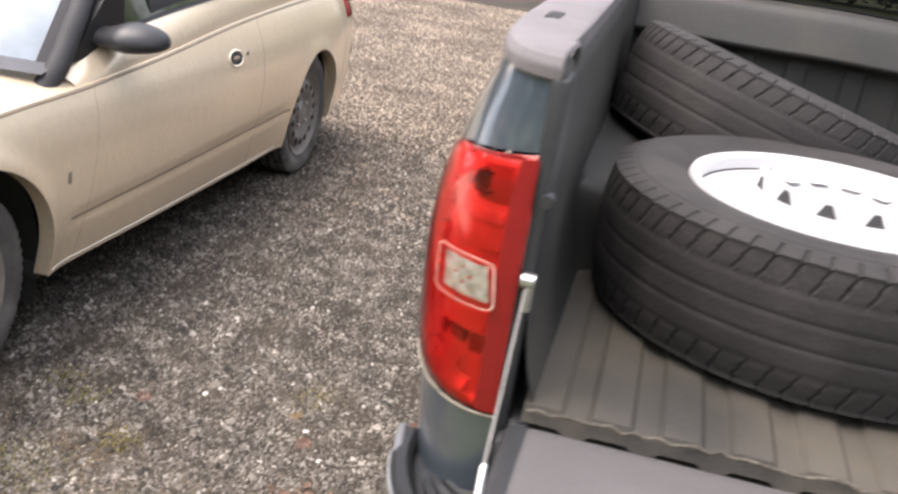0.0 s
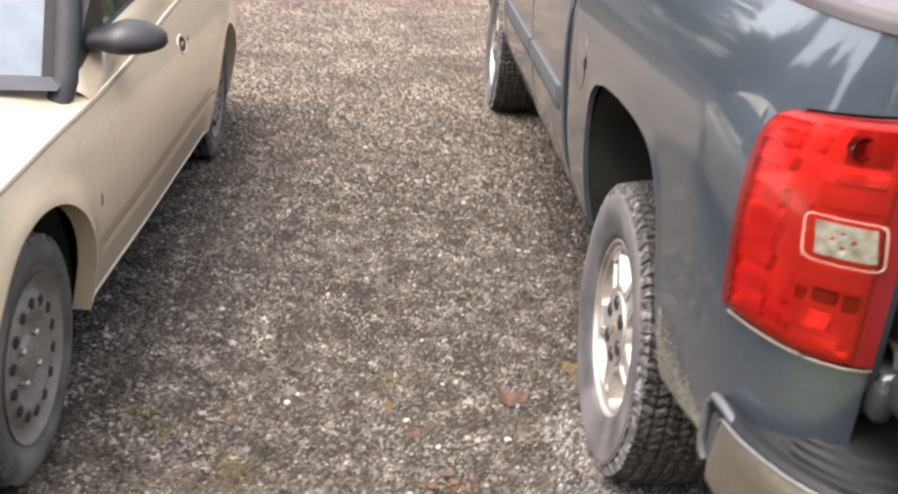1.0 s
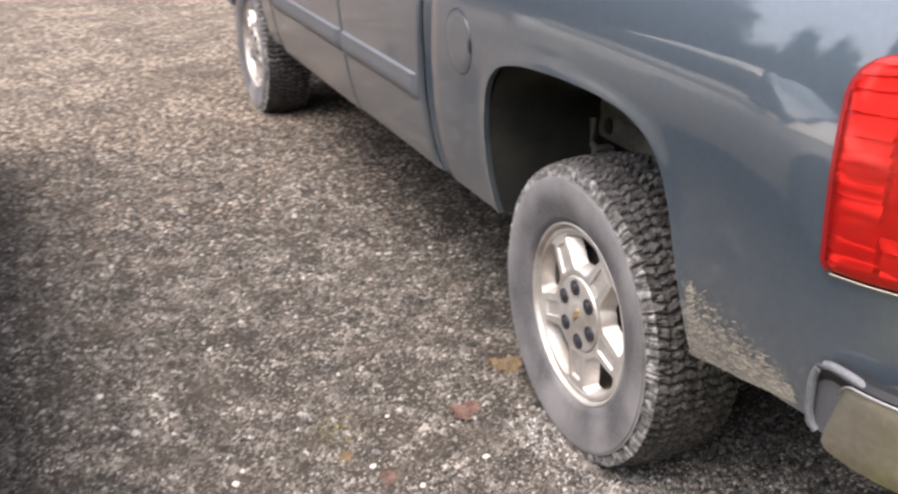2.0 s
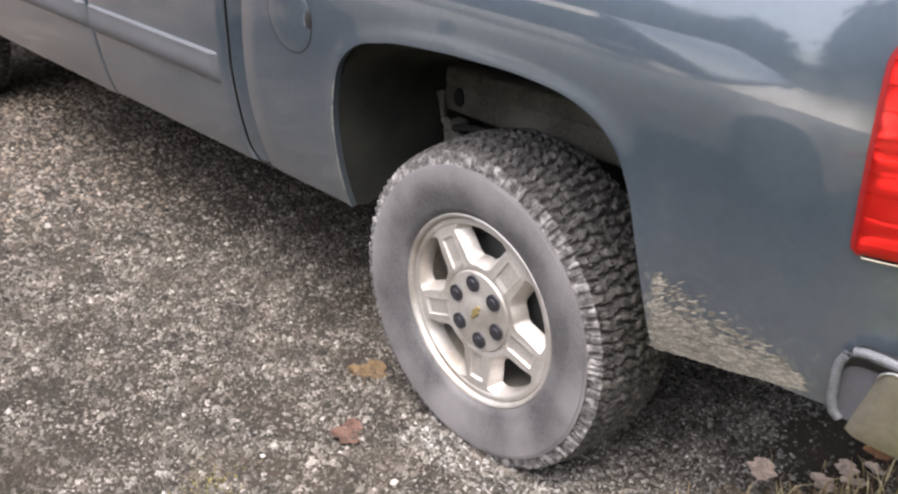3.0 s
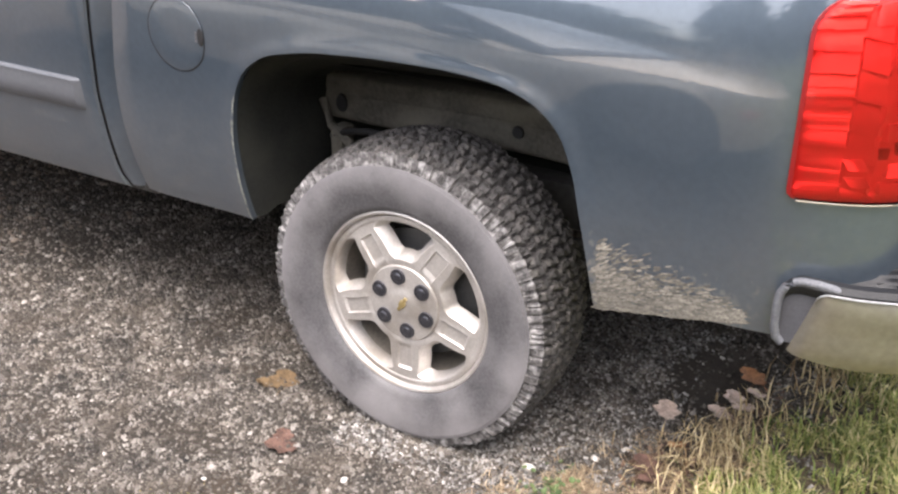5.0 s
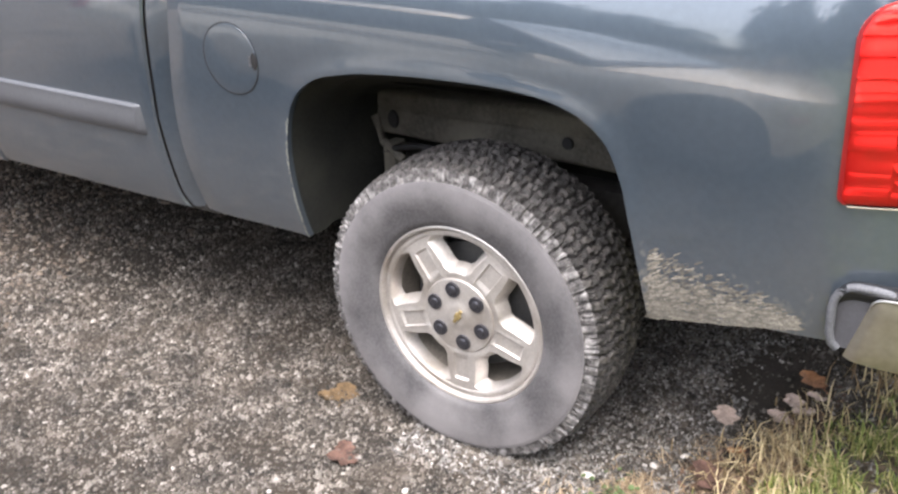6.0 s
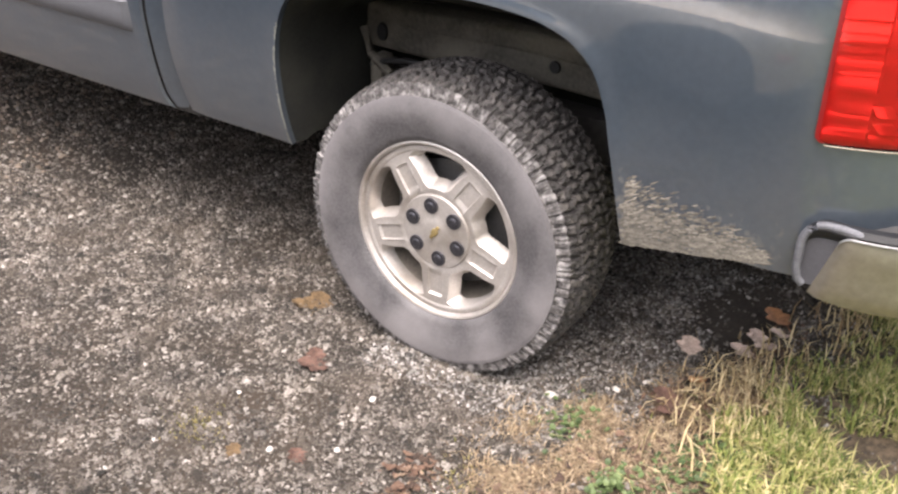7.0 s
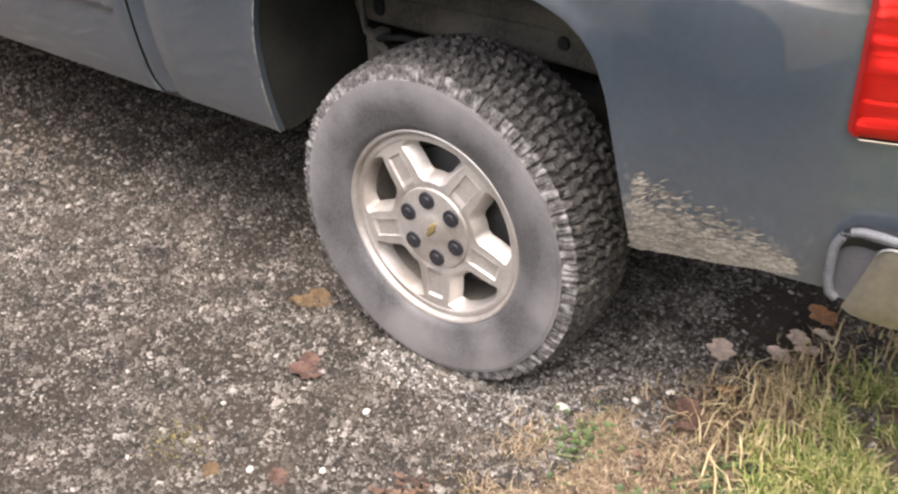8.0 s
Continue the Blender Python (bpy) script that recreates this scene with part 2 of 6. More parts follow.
def lens_material(name, tint, gloss=0.08):
    """Coloured clear plastic: lets tinted light through, and mirrors at grazing angles."""
    m = bpy.data.materials.new(name)
    m.use_nodes = True
    n, l = m.node_tree.nodes, m.node_tree.links
    n.remove(n["Principled BSDF"])
    clear, shine, mix, fres = n.new("ShaderNodeBsdfTransparent"), n.new("ShaderNodeBsdfGlossy"), n.new("ShaderNodeMixShader"), n.new("ShaderNodeFresnel")
    tex, ramp, co = n.new("ShaderNodeTexWave"), n.new("ShaderNodeMapRange"), n.new("ShaderNodeTexCoord")
    tex.bands_direction = "Z"
    tex.inputs["Scale"].default_value, tex.inputs["Distortion"].default_value = 9, 2.5
    l.new(co.outputs["Object"], tex.inputs["Vector"]), l.new(tex.outputs[1], ramp.inputs[0])
    ramp.inputs[3].default_value, ramp.inputs[4].default_value = 0.96, 1.0
    mul = n.new("ShaderNodeVectorMath")
    mul.operation = "SCALE"
    mul.inputs[0].default_value = tint
    l.new(ramp.outputs[0], mul.inputs["Scale"]), l.new(mul.outputs[0], clear.inputs[0])
    shine.inputs["Roughness"].default_value = gloss
    fres.inputs["IOR"].default_value = 1.4
    l.new(fres.outputs[0], mix.inputs[0]), l.new(clear.outputs[0], mix.inputs[1]), l.new(shine.outputs[0], mix.inputs[2])
    l.new(mix.outputs[0], n["Material Output"].inputs[0])
    return m


RED_LENS = lens_material("red_lens", (1.0, 0.17, 0.15))
CLEAR_LENS = lens_material("clear_lens", (0.96, 0.94, 0.92))


def splash(m):
    """Dried mud thrown up behind the rear wheels, and a film of dust low on the flank."""
    n, l = m.node_tree.nodes, m.node_tree.links
    b = n["Principled BSDF"]
    old = b.inputs["Base Color"].links[0].from_socket
    co, sep = n.new("ShaderNodeTexCoord"), n.new("ShaderNodeSeparateXYZ")
    l.new(co.outputs["Object"], sep.inputs[0])
    mp, ns, fine = n.new("ShaderNodeMapping"), n.new("ShaderNodeTexNoise"), n.new("ShaderNodeTexNoise")
    mp.inputs["Rotation"].default_value, mp.inputs["Scale"].default_value = (radians(50), 0, 0), (1, 42, 16)
    l.new(co.outputs["Object"], mp.inputs[0]), l.new(mp.outputs[0], ns.inputs["Vector"])
    ns.inputs["Scale"].default_value, ns.inputs["Detail"].default_value = 1.0, 5
    fine.inputs["Scale"].default_value, fine.inputs["Detail"].default_value = 70, 6
    l.new(co.outputs["Object"], fine.inputs["Vector"])

    def math_node(op, a, c, d=None):
        q = n.new("ShaderNodeMath")
        q.operation = op
        for k, val in enumerate((a, c, d)):
            if val is None:
                continue
            if isinstance(val, (int, float)):
                q.inputs[k].default_value = val
            else:
                l.new(val, q.inputs[k])
        return q.outputs[0]

    def step(val, lo, hi):
        q = n.new("ShaderNodeMapRange")
        q.interpolation_type = "SMOOTHSTEP"
        q.inputs[1].default_value, q.inputs[2].default_value = lo, hi
        l.new(val, q.inputs[0])
        return q.outputs[0]

    line = math_node("MULTIPLY_ADD", sep.outputs[1], 0.1, 0.71)
    line = math_node("MULTIPLY_ADD", ns.outputs[0], 0.16, math_node("SUBTRACT", line, 0.08))
    line = math_node("MULTIPLY_ADD", fine.outputs[0], 0.3, math_node("SUBTRACT", line, 0.15))
    wet = step(math_node("SUBTRACT", line, sep.outputs[2]), -0.02, 0.1)
    near = math_node("MULTIPLY", step(math_node("MULTIPLY", sep.outputs[1], -1), 0.44, 0.47), math_node("SUBTRACT", 1, step(math_node("MULTIPLY_ADD", ns.outputs[0], -0.25, math_node("MULTIPLY", sep.outputs[1], -1)), 0.58, 0.74)))
    mud = math_node("MULTIPLY", math_node("MULTIPLY", wet, near), step(fine.outputs[0], 0.28, 0.5))
    dust = math_node("MULTIPLY", math_node("SUBTRACT", 1, step(math_node("MULTIPLY_ADD", fine.outputs[0], 0.2, sep.outputs[2]), 0.5, 1.0)), 0.15)
    total = math_node("MAXIMUM", math_node("MULTIPLY", mud, 0.5), dust)
    mix = n.new("ShaderNodeMix")
    mix.data_type = "RGBA"
    mix.inputs[7].default_value = (0.25, 0.225, 0.185, 1)
    l.new(total, mix.inputs[0]), l.new(old, mix.inputs[6]), l.new(mix.outputs[2], b.inputs["Base Color"])
    l.new(math_node("MULTIPLY_ADD", total, 0.5, 0.3), b.inputs["Roughness"])
    l.new(math_node("MULTIPLY_ADD", total, -1.0, 1.0), b.inputs["Coat Weight"])
    l.new(math_node("MULTIPLY_ADD", total, -0.45, 0.45), b.inputs["Metallic"])


splash(TRUCK_PAINT)


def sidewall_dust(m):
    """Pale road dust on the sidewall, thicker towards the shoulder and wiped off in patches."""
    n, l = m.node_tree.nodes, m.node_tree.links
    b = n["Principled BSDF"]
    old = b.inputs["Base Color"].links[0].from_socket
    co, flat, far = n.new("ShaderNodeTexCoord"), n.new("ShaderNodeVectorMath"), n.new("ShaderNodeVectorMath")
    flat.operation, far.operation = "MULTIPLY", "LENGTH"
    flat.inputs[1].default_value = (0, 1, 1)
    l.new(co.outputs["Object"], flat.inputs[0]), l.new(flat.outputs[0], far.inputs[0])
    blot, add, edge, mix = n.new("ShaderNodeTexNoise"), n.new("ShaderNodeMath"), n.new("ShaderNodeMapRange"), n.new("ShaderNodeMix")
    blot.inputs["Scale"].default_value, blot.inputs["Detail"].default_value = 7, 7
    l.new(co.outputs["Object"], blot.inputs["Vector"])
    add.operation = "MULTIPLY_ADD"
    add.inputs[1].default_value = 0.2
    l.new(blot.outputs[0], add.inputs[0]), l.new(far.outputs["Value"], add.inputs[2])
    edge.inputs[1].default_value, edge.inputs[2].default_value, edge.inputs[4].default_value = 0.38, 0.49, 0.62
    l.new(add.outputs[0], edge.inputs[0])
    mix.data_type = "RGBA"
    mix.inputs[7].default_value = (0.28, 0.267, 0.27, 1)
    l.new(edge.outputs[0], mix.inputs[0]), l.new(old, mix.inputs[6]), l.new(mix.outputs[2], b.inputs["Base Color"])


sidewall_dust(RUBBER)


def lawn(m):
    """Turf-coloured soil behind the truck, with a ragged edge against the gravel."""
    n, l = m.node_tree.nodes, m.node_tree.links
    b = n["Principled BSDF"]
    old = b.inputs["Base Color"].links[0].from_socket
    co, sep, ns, fine = n.new("ShaderNodeTexCoord"), n.new("ShaderNodeSeparateXYZ"), n.new("ShaderNodeTexNoise"), n.new("ShaderNodeTexNoise")
    l.new(co.outputs["Object"], sep.inputs[0]), l.new(co.outputs["Object"], ns.inputs["Vector"]), l.new(co.outputs["Object"], fine.inputs["Vector"])
    ns.inputs["Scale"].default_value, ns.inputs["Detail"].default_value = 2.2, 6
    fine.inputs["Scale"].default_value, fine.inputs["Detail"].default_value = 60, 5
    add, rng_ = n.new("ShaderNodeMath"), n.new("ShaderNodeMapRange")
    add.operation = "MULTIPLY_ADD"
    l.new(ns.outputs[0], add.inputs[0]), l.new(sep.outputs[1], add.inputs[2])
    add.inputs[1].default_value = 0.7
    rng_.inputs[1].default_value, rng_.inputs[2].default_value = -0.02, -0.27
    across = n.new("ShaderNodeMath")
    across.operation = "MULTIPLY_ADD"
    across.inputs[1].default_value = 0.35
    l.new(sep.outputs[0], across.inputs[0]), l.new(add.outputs[0], across.inputs[2]), l.new(across.outputs[0], rng_.inputs[0])
    ramp, mix = n.new("ShaderNodeValToRGB"), n.new("ShaderNodeMix")
    ramp.color_ramp.elements[0].position, ramp.color_ramp.elements[0].color = 0.35, (0.042, 0.032, 0.019, 1)
    ramp.color_ramp.elements[1].position, ramp.color_ramp.elements[1].color = 0.68, (0.13, 0.095, 0.06, 1)
    l.new(fine.outputs[0], ramp.inputs[0])
    mix.data_type = "RGBA"
    l.new(rng_.outputs[0], mix.inputs[0]), l.new(old, mix.inputs[6]), l.new(ramp.outputs[0], mix.inputs[7])
    # green and straw-coloured turf farther back
    turf_at, green, over = n.new("ShaderNodeMapRange"), n.new("ShaderNodeValToRGB"), n.new("ShaderNodeMix")
    turf_at.inputs[1].default_value, turf_at.inputs[2].default_value = -0.75, -1.25
    l.new(add.outputs[0], turf_at.inputs[0])
    green.color_ramp.elements[0].position, green.color_ramp.elements[0].color = 0.35, (0.045, 0.06, 0.018, 1)
    green.color_ramp.elements[1].position, green.color_ramp.elements[1].color = 0.68, (0.15, 0.15, 0.06, 1)
    l.new(fine.outputs[0], green.inputs[0])
    over.data_type = "RGBA"
    l.new(turf_at.outputs[0], over.inputs[0]), l.new(mix.outputs[2], over.inputs[6]), l.new(green.outputs[0], over.inputs[7]), l.new(over.outputs[2], b.inputs["Base Color"])


lawn(GROUND)


# ---- mesh helpers ----
def curve(xs, ys):
    """A smooth curve through a few points."""
    xs, ys = np.array(xs, float), np.array(ys, float)
    m = np.gradient(ys, xs)

    def at(x):
        x = min(max(x, xs[0]), xs[-1])
        i = min(int(np.searchsorted(xs, x, side="right")) - 1, len(xs) - 2)
        h = xs[i + 1] - xs[i]
        t = (x - xs[i]) / h
        return float((2 * t**3 - 3 * t**2 + 1) * ys[i] + (t**3 - 2 * t**2 + t) * h * m[i] + (3 * t**2 - 2 * t**3) * ys[i + 1] + (t**3 - t**2) * h * m[i + 1])

    return at


def mesh_ob(name, verts, faces, mat, smooth=True):
    me = bpy.data.meshes.new(name)
    me.from_pydata([tuple(v) for v in verts], [], faces)
    bm = bmesh.new()
    bm.from_mesh(me)
    bmesh.ops.remove_doubles(bm, verts=bm.verts, dist=1e-5)
    bmesh.ops.recalc_face_normals(bm, faces=bm.faces)
    bm.to_mesh(me)
    bm.free()
    me.materials.append(mat)
    if smooth:
        me.shade_smooth()
        me.set_sharp_from_angle(angle=radians(38))
    return me


HOME = {}


def thing(name, loc, label, category, group="", kind=""):
    ob = new(name)
    ob.location = loc
    ob.empty_display_size = 0.1
    HOME[ob] = Vector(loc)
    return tagged(ob, label, category, group, kind)


def part(name, geo, mat, parent=None, label="", at=(0, 0, 0), smooth=True, turn=None):
    """One mesh object. geo: (verts, faces) or a mesh; its points, moved by at, are places in the world."""
    me = geo if isinstance(geo, bpy.types.Mesh) else mesh_ob(name, geo[0], geo[1], mat, smooth)
    ob = new(name, me)
    home = Vector(at)
    if turn:
        ob.rotation_euler = turn
    if parent:
        ob.parent = parent
        ob.location = home - HOME[parent]
    else:
        ob.location = home
    HOME[ob] = home
    return tagged(ob, label)


def grid(fn, nu, nv, wrap=False):
    v = [fn(i / nu, j / nv) for i in range(nu + (0 if wrap else 1)) for j in range(nv + 1)]
    w = nv + 1
    f = []
    for i in range(nu):
        k = (i + 1) % nu if wrap else i + 1
        for j in range(nv):
            f.append((i * w + j, k * w + j, k * w + j + 1, i * w + j + 1))
    return v, f


def join(*geos):
    v, f = [], []
    for gv, gf in geos:
        o = len(v)
        v += list(gv)
        f += [tuple(k + o for k in q) for q in gf]
    return v, f


def mirror(geo, mid):
    return [(2 * mid - p[0], p[1], p[2]) for p in geo[0]], [tuple(reversed(q)) for q in geo[1]]


def box(x0, x1, y0, y1, z0, z1, r=0.01, seg=2):
    bm = bmesh.new()
    bmesh.ops.create_cube(bm, size=1)
    for p in bm.verts:
        p.co = ((x0 + x1) / 2 + p.co.x * (x1 - x0), (y0 + y1) / 2 + p.co.y * (y1 - y0), (z0 + z1) / 2 + p.co.z * (z1 - z0))
    if r:
        bmesh.ops.bevel(bm, geom=list(bm.edges), offset=r, segments=seg, profile=0.5, affect="EDGES")
    bm.verts.index_update()
    geo = [tuple(p.co) for p in bm.verts], [tuple(p.index for p in q.verts) for q in bm.faces]
    bm.free()
    return geo


def lathe(profile, n=64, cap=False):
    """Turns (x, r) pairs round the x axis."""
    v = [(x, r * math.cos(2 * math.pi * i / n), r * math.sin(2 * math.pi * i / n)) for i in range(n) for x, r in profile]
    w = len(profile)
    f = [(i * w + j, ((i + 1) % n) * w + j, ((i + 1) % n) * w + j + 1, i * w + j + 1) for i in range(n) for j in range(w - 1)]
    if cap:
        f.append(tuple(i * w + w - 1 for i in range(n)))
    return v, f


def tube(points, r, n=8):
    pts = [Vector(p) for p in points]
    v, f = [], []
    for k, p in enumerate(pts):
        d = (pts[min(k + 1, len(pts) - 1)] - pts[max(k - 1, 0)]).normalized()
        a = d.orthogonal().normalized()
        b = d.cross(a)
        v += [tuple(p + r * (math.cos(2 * math.pi * i / n) * a + math.sin(2 * math.pi * i / n) * b)) for i in range(n)]
    for k in range(len(pts) - 1):
        f += [(k * n + i, k * n + (i + 1) % n, (k + 1) * n + (i + 1) % n, (k + 1) * n + i) for i in range(n)]
    f += [tuple(range(n)), tuple(reversed(range(len(v) - n, len(v))))]
    return v, f


def shift(geo, dx=0, dy=0, dz=0):
    return [(p[0] + dx, p[1] + dy, p[2] + dz) for p in geo[0]], geo[1]


def spin_y(geo):
    """Turns a lathed shape so that its axis runs along y."""
    return [(p[1], p[0], p[2]) for p in geo[0]], [tuple(reversed(q)) for q in geo[1]]


# ---- ground ----
def ground_z(x, y):
    return 0.012 * noise.noise((x * 0.9, y * 0.9, 0)) + 0.005 * noise.noise((x * 5, y * 5, 3)) - 0.006


def ground_sheet():
    def spread(a):
        return 14 * (2 * a - 1) + 186 * np.sign(2 * a - 1) * max(0, abs(2 * a - 1) - 0.6) ** 3 / 0.064

    v, f = [], []
    xs = [float(spread(i / 260)) for i in range(261)]
    v = [(x, y + 1, ground_z(x, y + 1)) for x in xs for y in xs]
    f = [(i * 261 + j, (i + 1) * 261 + j, (i + 1) * 261 + j + 1, i * 261 + j + 1) for i in range(260) for j in range(260)]
    me = bpy.data.meshes.new("ground")
    me.from_pydata(v, [], f)
    me.materials.append(GROUND)
    me.shade_smooth()
    return tagged(new("ground", me), "grey-brown gravel drive with damp dark patches", "ground", kind="structure")


ground_sheet()

# ---- wheels ----
def tread_height(a, x, half, pitches, rows, seed, cut=0.72):
    """How proud the tread stands at the angle a and the place x across: blocks in staggered rows, with worn, uneven edges."""
    t = (x + half) / (2 * half) * rows
    k = min(int(t), rows - 1)
    across = abs(t - k - 0.5) * 2
    if across > 0.84 and 0 < t < rows and not (k == 0 and t < 0.5) and not (k == rows - 1 and t > rows - 0.5):
        return 0.7 if cut > 0.8 else 0.0
    skew = 0.5 * (t - k) * (1 if k % 2 else -1)
    p = (a / (2 * math.pi) * pitches + 0.5 * (k % 2) + skew + (0.32 * noise.noise((a * 26, x * 60, seed)) if cut < 0.8 else 0.0)) % 1.0
    if cut > 0.8 and 0 < k < rows - 1:
        return 1.0
    if cut < 0.8 and abs(noise.noise((a * 44, x * 150, seed + 2))) > 0.42:  # chipped and sipped blocks
        return 0.45
    return 0.0 if p > cut else 1.0 - 0.25 * abs(noise.noise((a * 30, x * 200, seed)))


def tyre_mesh(name, mat, radius, width, rim, pitches, rows, depth, lug_down, seed=3, per=6, cut=0.72, fine=5, tread_mat=None, notch=0.0035, only=None):
    """One connected tyre: bead, bulging sidewall with a raised ring, shoulder and cut tread."""
    hw = width / 2
    n = pitches * per
    tread = 0.84
    side = [(0.7, rim - 0.014), (0.85, rim + 0.0), (0.9, rim + 0.012), (0.905, rim + 0.016), (0.95, rim + 0.035), (0.99, rim + (radius - rim) * 0.4), (1.0, rim + (radius - rim) * 0.52), (0.985, rim + (radius - rim) * 0.68), (0.97, radius - lug_down - 0.012), (0.962, radius - lug_down - 0.004)]
    cols = [(-hw * x, r, 0) for x, r in side]
    shoulder = [(0.955, radius - lug_down), (0.92, radius - lug_down * 0.62), (0.88, radius - lug_down * 0.32)]
    cols += [(-hw * x, r, 2) for x, r in shoulder]
    across = np.linspace(-tread, tread, rows * fine + 1)
    cols += [(hw * float(x), radius - 0.012 * abs(float(x) / tread) ** 3, 1) for x in across]
    cols += [(hw * x, r, 2) for x, r in reversed(shoulder)]
    cols += [(hw * x, r, 0) for x, r in reversed(side)]
    v, sunk = [], []
    for i in range(n):
        a = 2 * math.pi * i / n
        ca, sa = math.cos(a), math.sin(a)
        for x, r, kind in cols:
            proud = 1.0
            if kind == 1:
                proud = tread_height(a, x, hw * tread, pitches, rows, seed, cut)
                r = r - depth * (1 - proud)
            elif kind == 2:
                edge = math.copysign(hw * tread * 0.999, x)
                proud = tread_height(a, edge, hw * tread, pitches, rows, seed, cut)
                if notch > 0.005:  # every other lug reaches farther down, and all are chipped
                    lug = int(a / (2 * math.pi) * pitches)
                    worn = 0.5 + 0.5 * noise.noise((lug * 3.7, x * 40, seed)) + 0.35 * noise.noise((a * 90, x * 160, seed))
                    proud *= min(1.0, max(0.0, worn + (0.35 if lug % 2 or abs(x) < 0.94 * hw else -0.3)))
                x = x - math.copysign(notch, x) * (1 - proud)
                r = r - 0.6 * notch * (1 - proud)
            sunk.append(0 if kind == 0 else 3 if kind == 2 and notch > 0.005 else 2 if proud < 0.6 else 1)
            v.append((x, r * ca, r * sa))
    w = len(cols)
    f = [(i * w + j, ((i + 1) % n) * w + j, ((i + 1) % n) * w + j + 1, i * w + j + 1) for i in range(n) for j in range(w - 1)]
    if only:
        edge = len(side)
        f = [q for q in f if (edge <= q[0] % w < len(cols) - edge - 1) == (only == "tread")]
    me = bpy.data.meshes.new(name)
    me.from_pydata(v, [], [tuple(reversed(q)) for q in f])
    me.materials.append(mat)
    # groove floors carry no dust and are coloured darker for their shade
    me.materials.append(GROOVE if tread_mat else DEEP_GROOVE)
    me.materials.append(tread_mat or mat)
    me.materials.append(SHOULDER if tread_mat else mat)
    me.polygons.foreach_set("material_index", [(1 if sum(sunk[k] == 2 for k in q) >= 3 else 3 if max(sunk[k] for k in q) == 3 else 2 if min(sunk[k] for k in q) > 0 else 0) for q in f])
    me.shade_smooth()
    me.set_sharp_from_angle(angle=radians(35))
    return me


def alloy_face():
    """The five-spoke wheel face: wide spokes with a sunk channel each, windows with sloping walls, a round hub."""
    r0, r1 = 0.114, 0.207
    rs = [0.0, 0.02, 0.03, 0.034, 0.05, 0.075, 0.09, 0.0955, 0.098, 0.104] + list(np.linspace(r0, r1, 17)) + [0.2095, 0.2125, 0.2165, 0.22, 0.2222, 0.2245, 0.2275, 0.232, 0.2355, 0.237]
    rim_h = {0.2095: -0.0095, 0.2125: -0.0092, 0.2165: -0.009, 0.22: -0.0098, 0.2222: -0.013, 0.2245: -0.011, 0.2275: -0.0005, 0.232: 0.0015, 0.2355: -0.001, 0.237: -0.009}
    cols = 8

    def half(r):
        t = min(max((r - r0) / (r1 - r0), 0), 1)
        ease = min(1.0, (min(t, 1 - t) + 0.025) / 0.16)
        return radians((16.0 + 11.5 * t) * (0.55 + 0.45 * ease ** 0.6))

    def height(r, off):
        if r in rim_h:
            return rim_h[r]
        if r < 0.0985:
            return (-0.003 if r < 0.032 else -0.0045 - 0.002 * (r / 0.1) ** 2) if r < 0.0965 else -0.012
        h = -0.0085 - 0.003 * (r - 0.1) / 0.1
        if off is not None:
            d = abs(off) * r
            end = 0.184
            if d < 0.0192 and r < end - 0.006:
                h -= 0.0045 if r > 0.118 else 0.0
            elif d < 0.0235 and r < end:
                h += 0.0012
        return h

    v, f, hole, ring = [], [], [], []
    for r in rs:
        row = []
        for s in range(5):
            mid = radians(72 * s + 36)
            w = half(r)
            row += [(mid - w + 2 * w * c / cols, None) for c in range(cols)]
            span = radians(36) - w
            c1, c2 = (0.019 / max(r, 0.09)), (0.0212 / max(r, 0.09))
            c3 = (0.0252 / max(r, 0.09))
            offs = [-span, -(span + c3) / 2 if c3 < span else -span * 0.97, -min(c3, span * 0.94), -min(c2, span * 0.9), -min(c1, span * 0.84), -c1 * 0.3, c1 * 0.3, min(c1, span * 0.84), min(c2, span * 0.9), min(c3, span * 0.94), (span + c3) / 2 if c3 < span else span * 0.97]
            row += [(mid + radians(36) + o, o) for o in offs]
        ring.append(row)
    n = len(ring[0])
    per = n // 5
    for r, row in zip(rs, ring):
        v += [(-height(r, off), r * math.cos(a), r * math.sin(a)) for a, off in row]
    for i in range(len(rs) - 1):
        for j in range(n):
            q = (i * n + j, (i + 1) * n + j, (i + 1) * n + (j + 1) % n, i * n + (j + 1) % n)
            (hole if (j % per) < cols and r0 - 1e-6 <= rs[i] < r1 - 1e-6 else f).append(q)
    edges = {}
    for q in hole:
        for a, b in zip(q, q[1:] + q[:1]):
            k = (min(a, b), max(a, b))
            edges[k] = edges.get(k, 0) + 1
    low = {}
    for (a, b), count in edges.items():
        if count > 1:
            continue
        for k in (a, b):
            if k not in low:
                x, y, z = v[k]
                s = int((math.degrees(math.atan2(z, y)) % 360) // 72)
                m = radians(72 * s + 36)
                cy, cz = 0.178 * math.cos(m), 0.178 * math.sin(m)
                low[k] = len(v)
                v += [(x + 0.003, cy + (y - cy) * 0.96, cz + (z - cz) * 0.96), (x + 0.036, cy + (y - cy) * 0.76, cz + (z - cz) * 0.76)]
        f += [(a, b, low[b], low[a]), (low[a], low[b], low[b] + 1, low[a] + 1)]
    return v, f


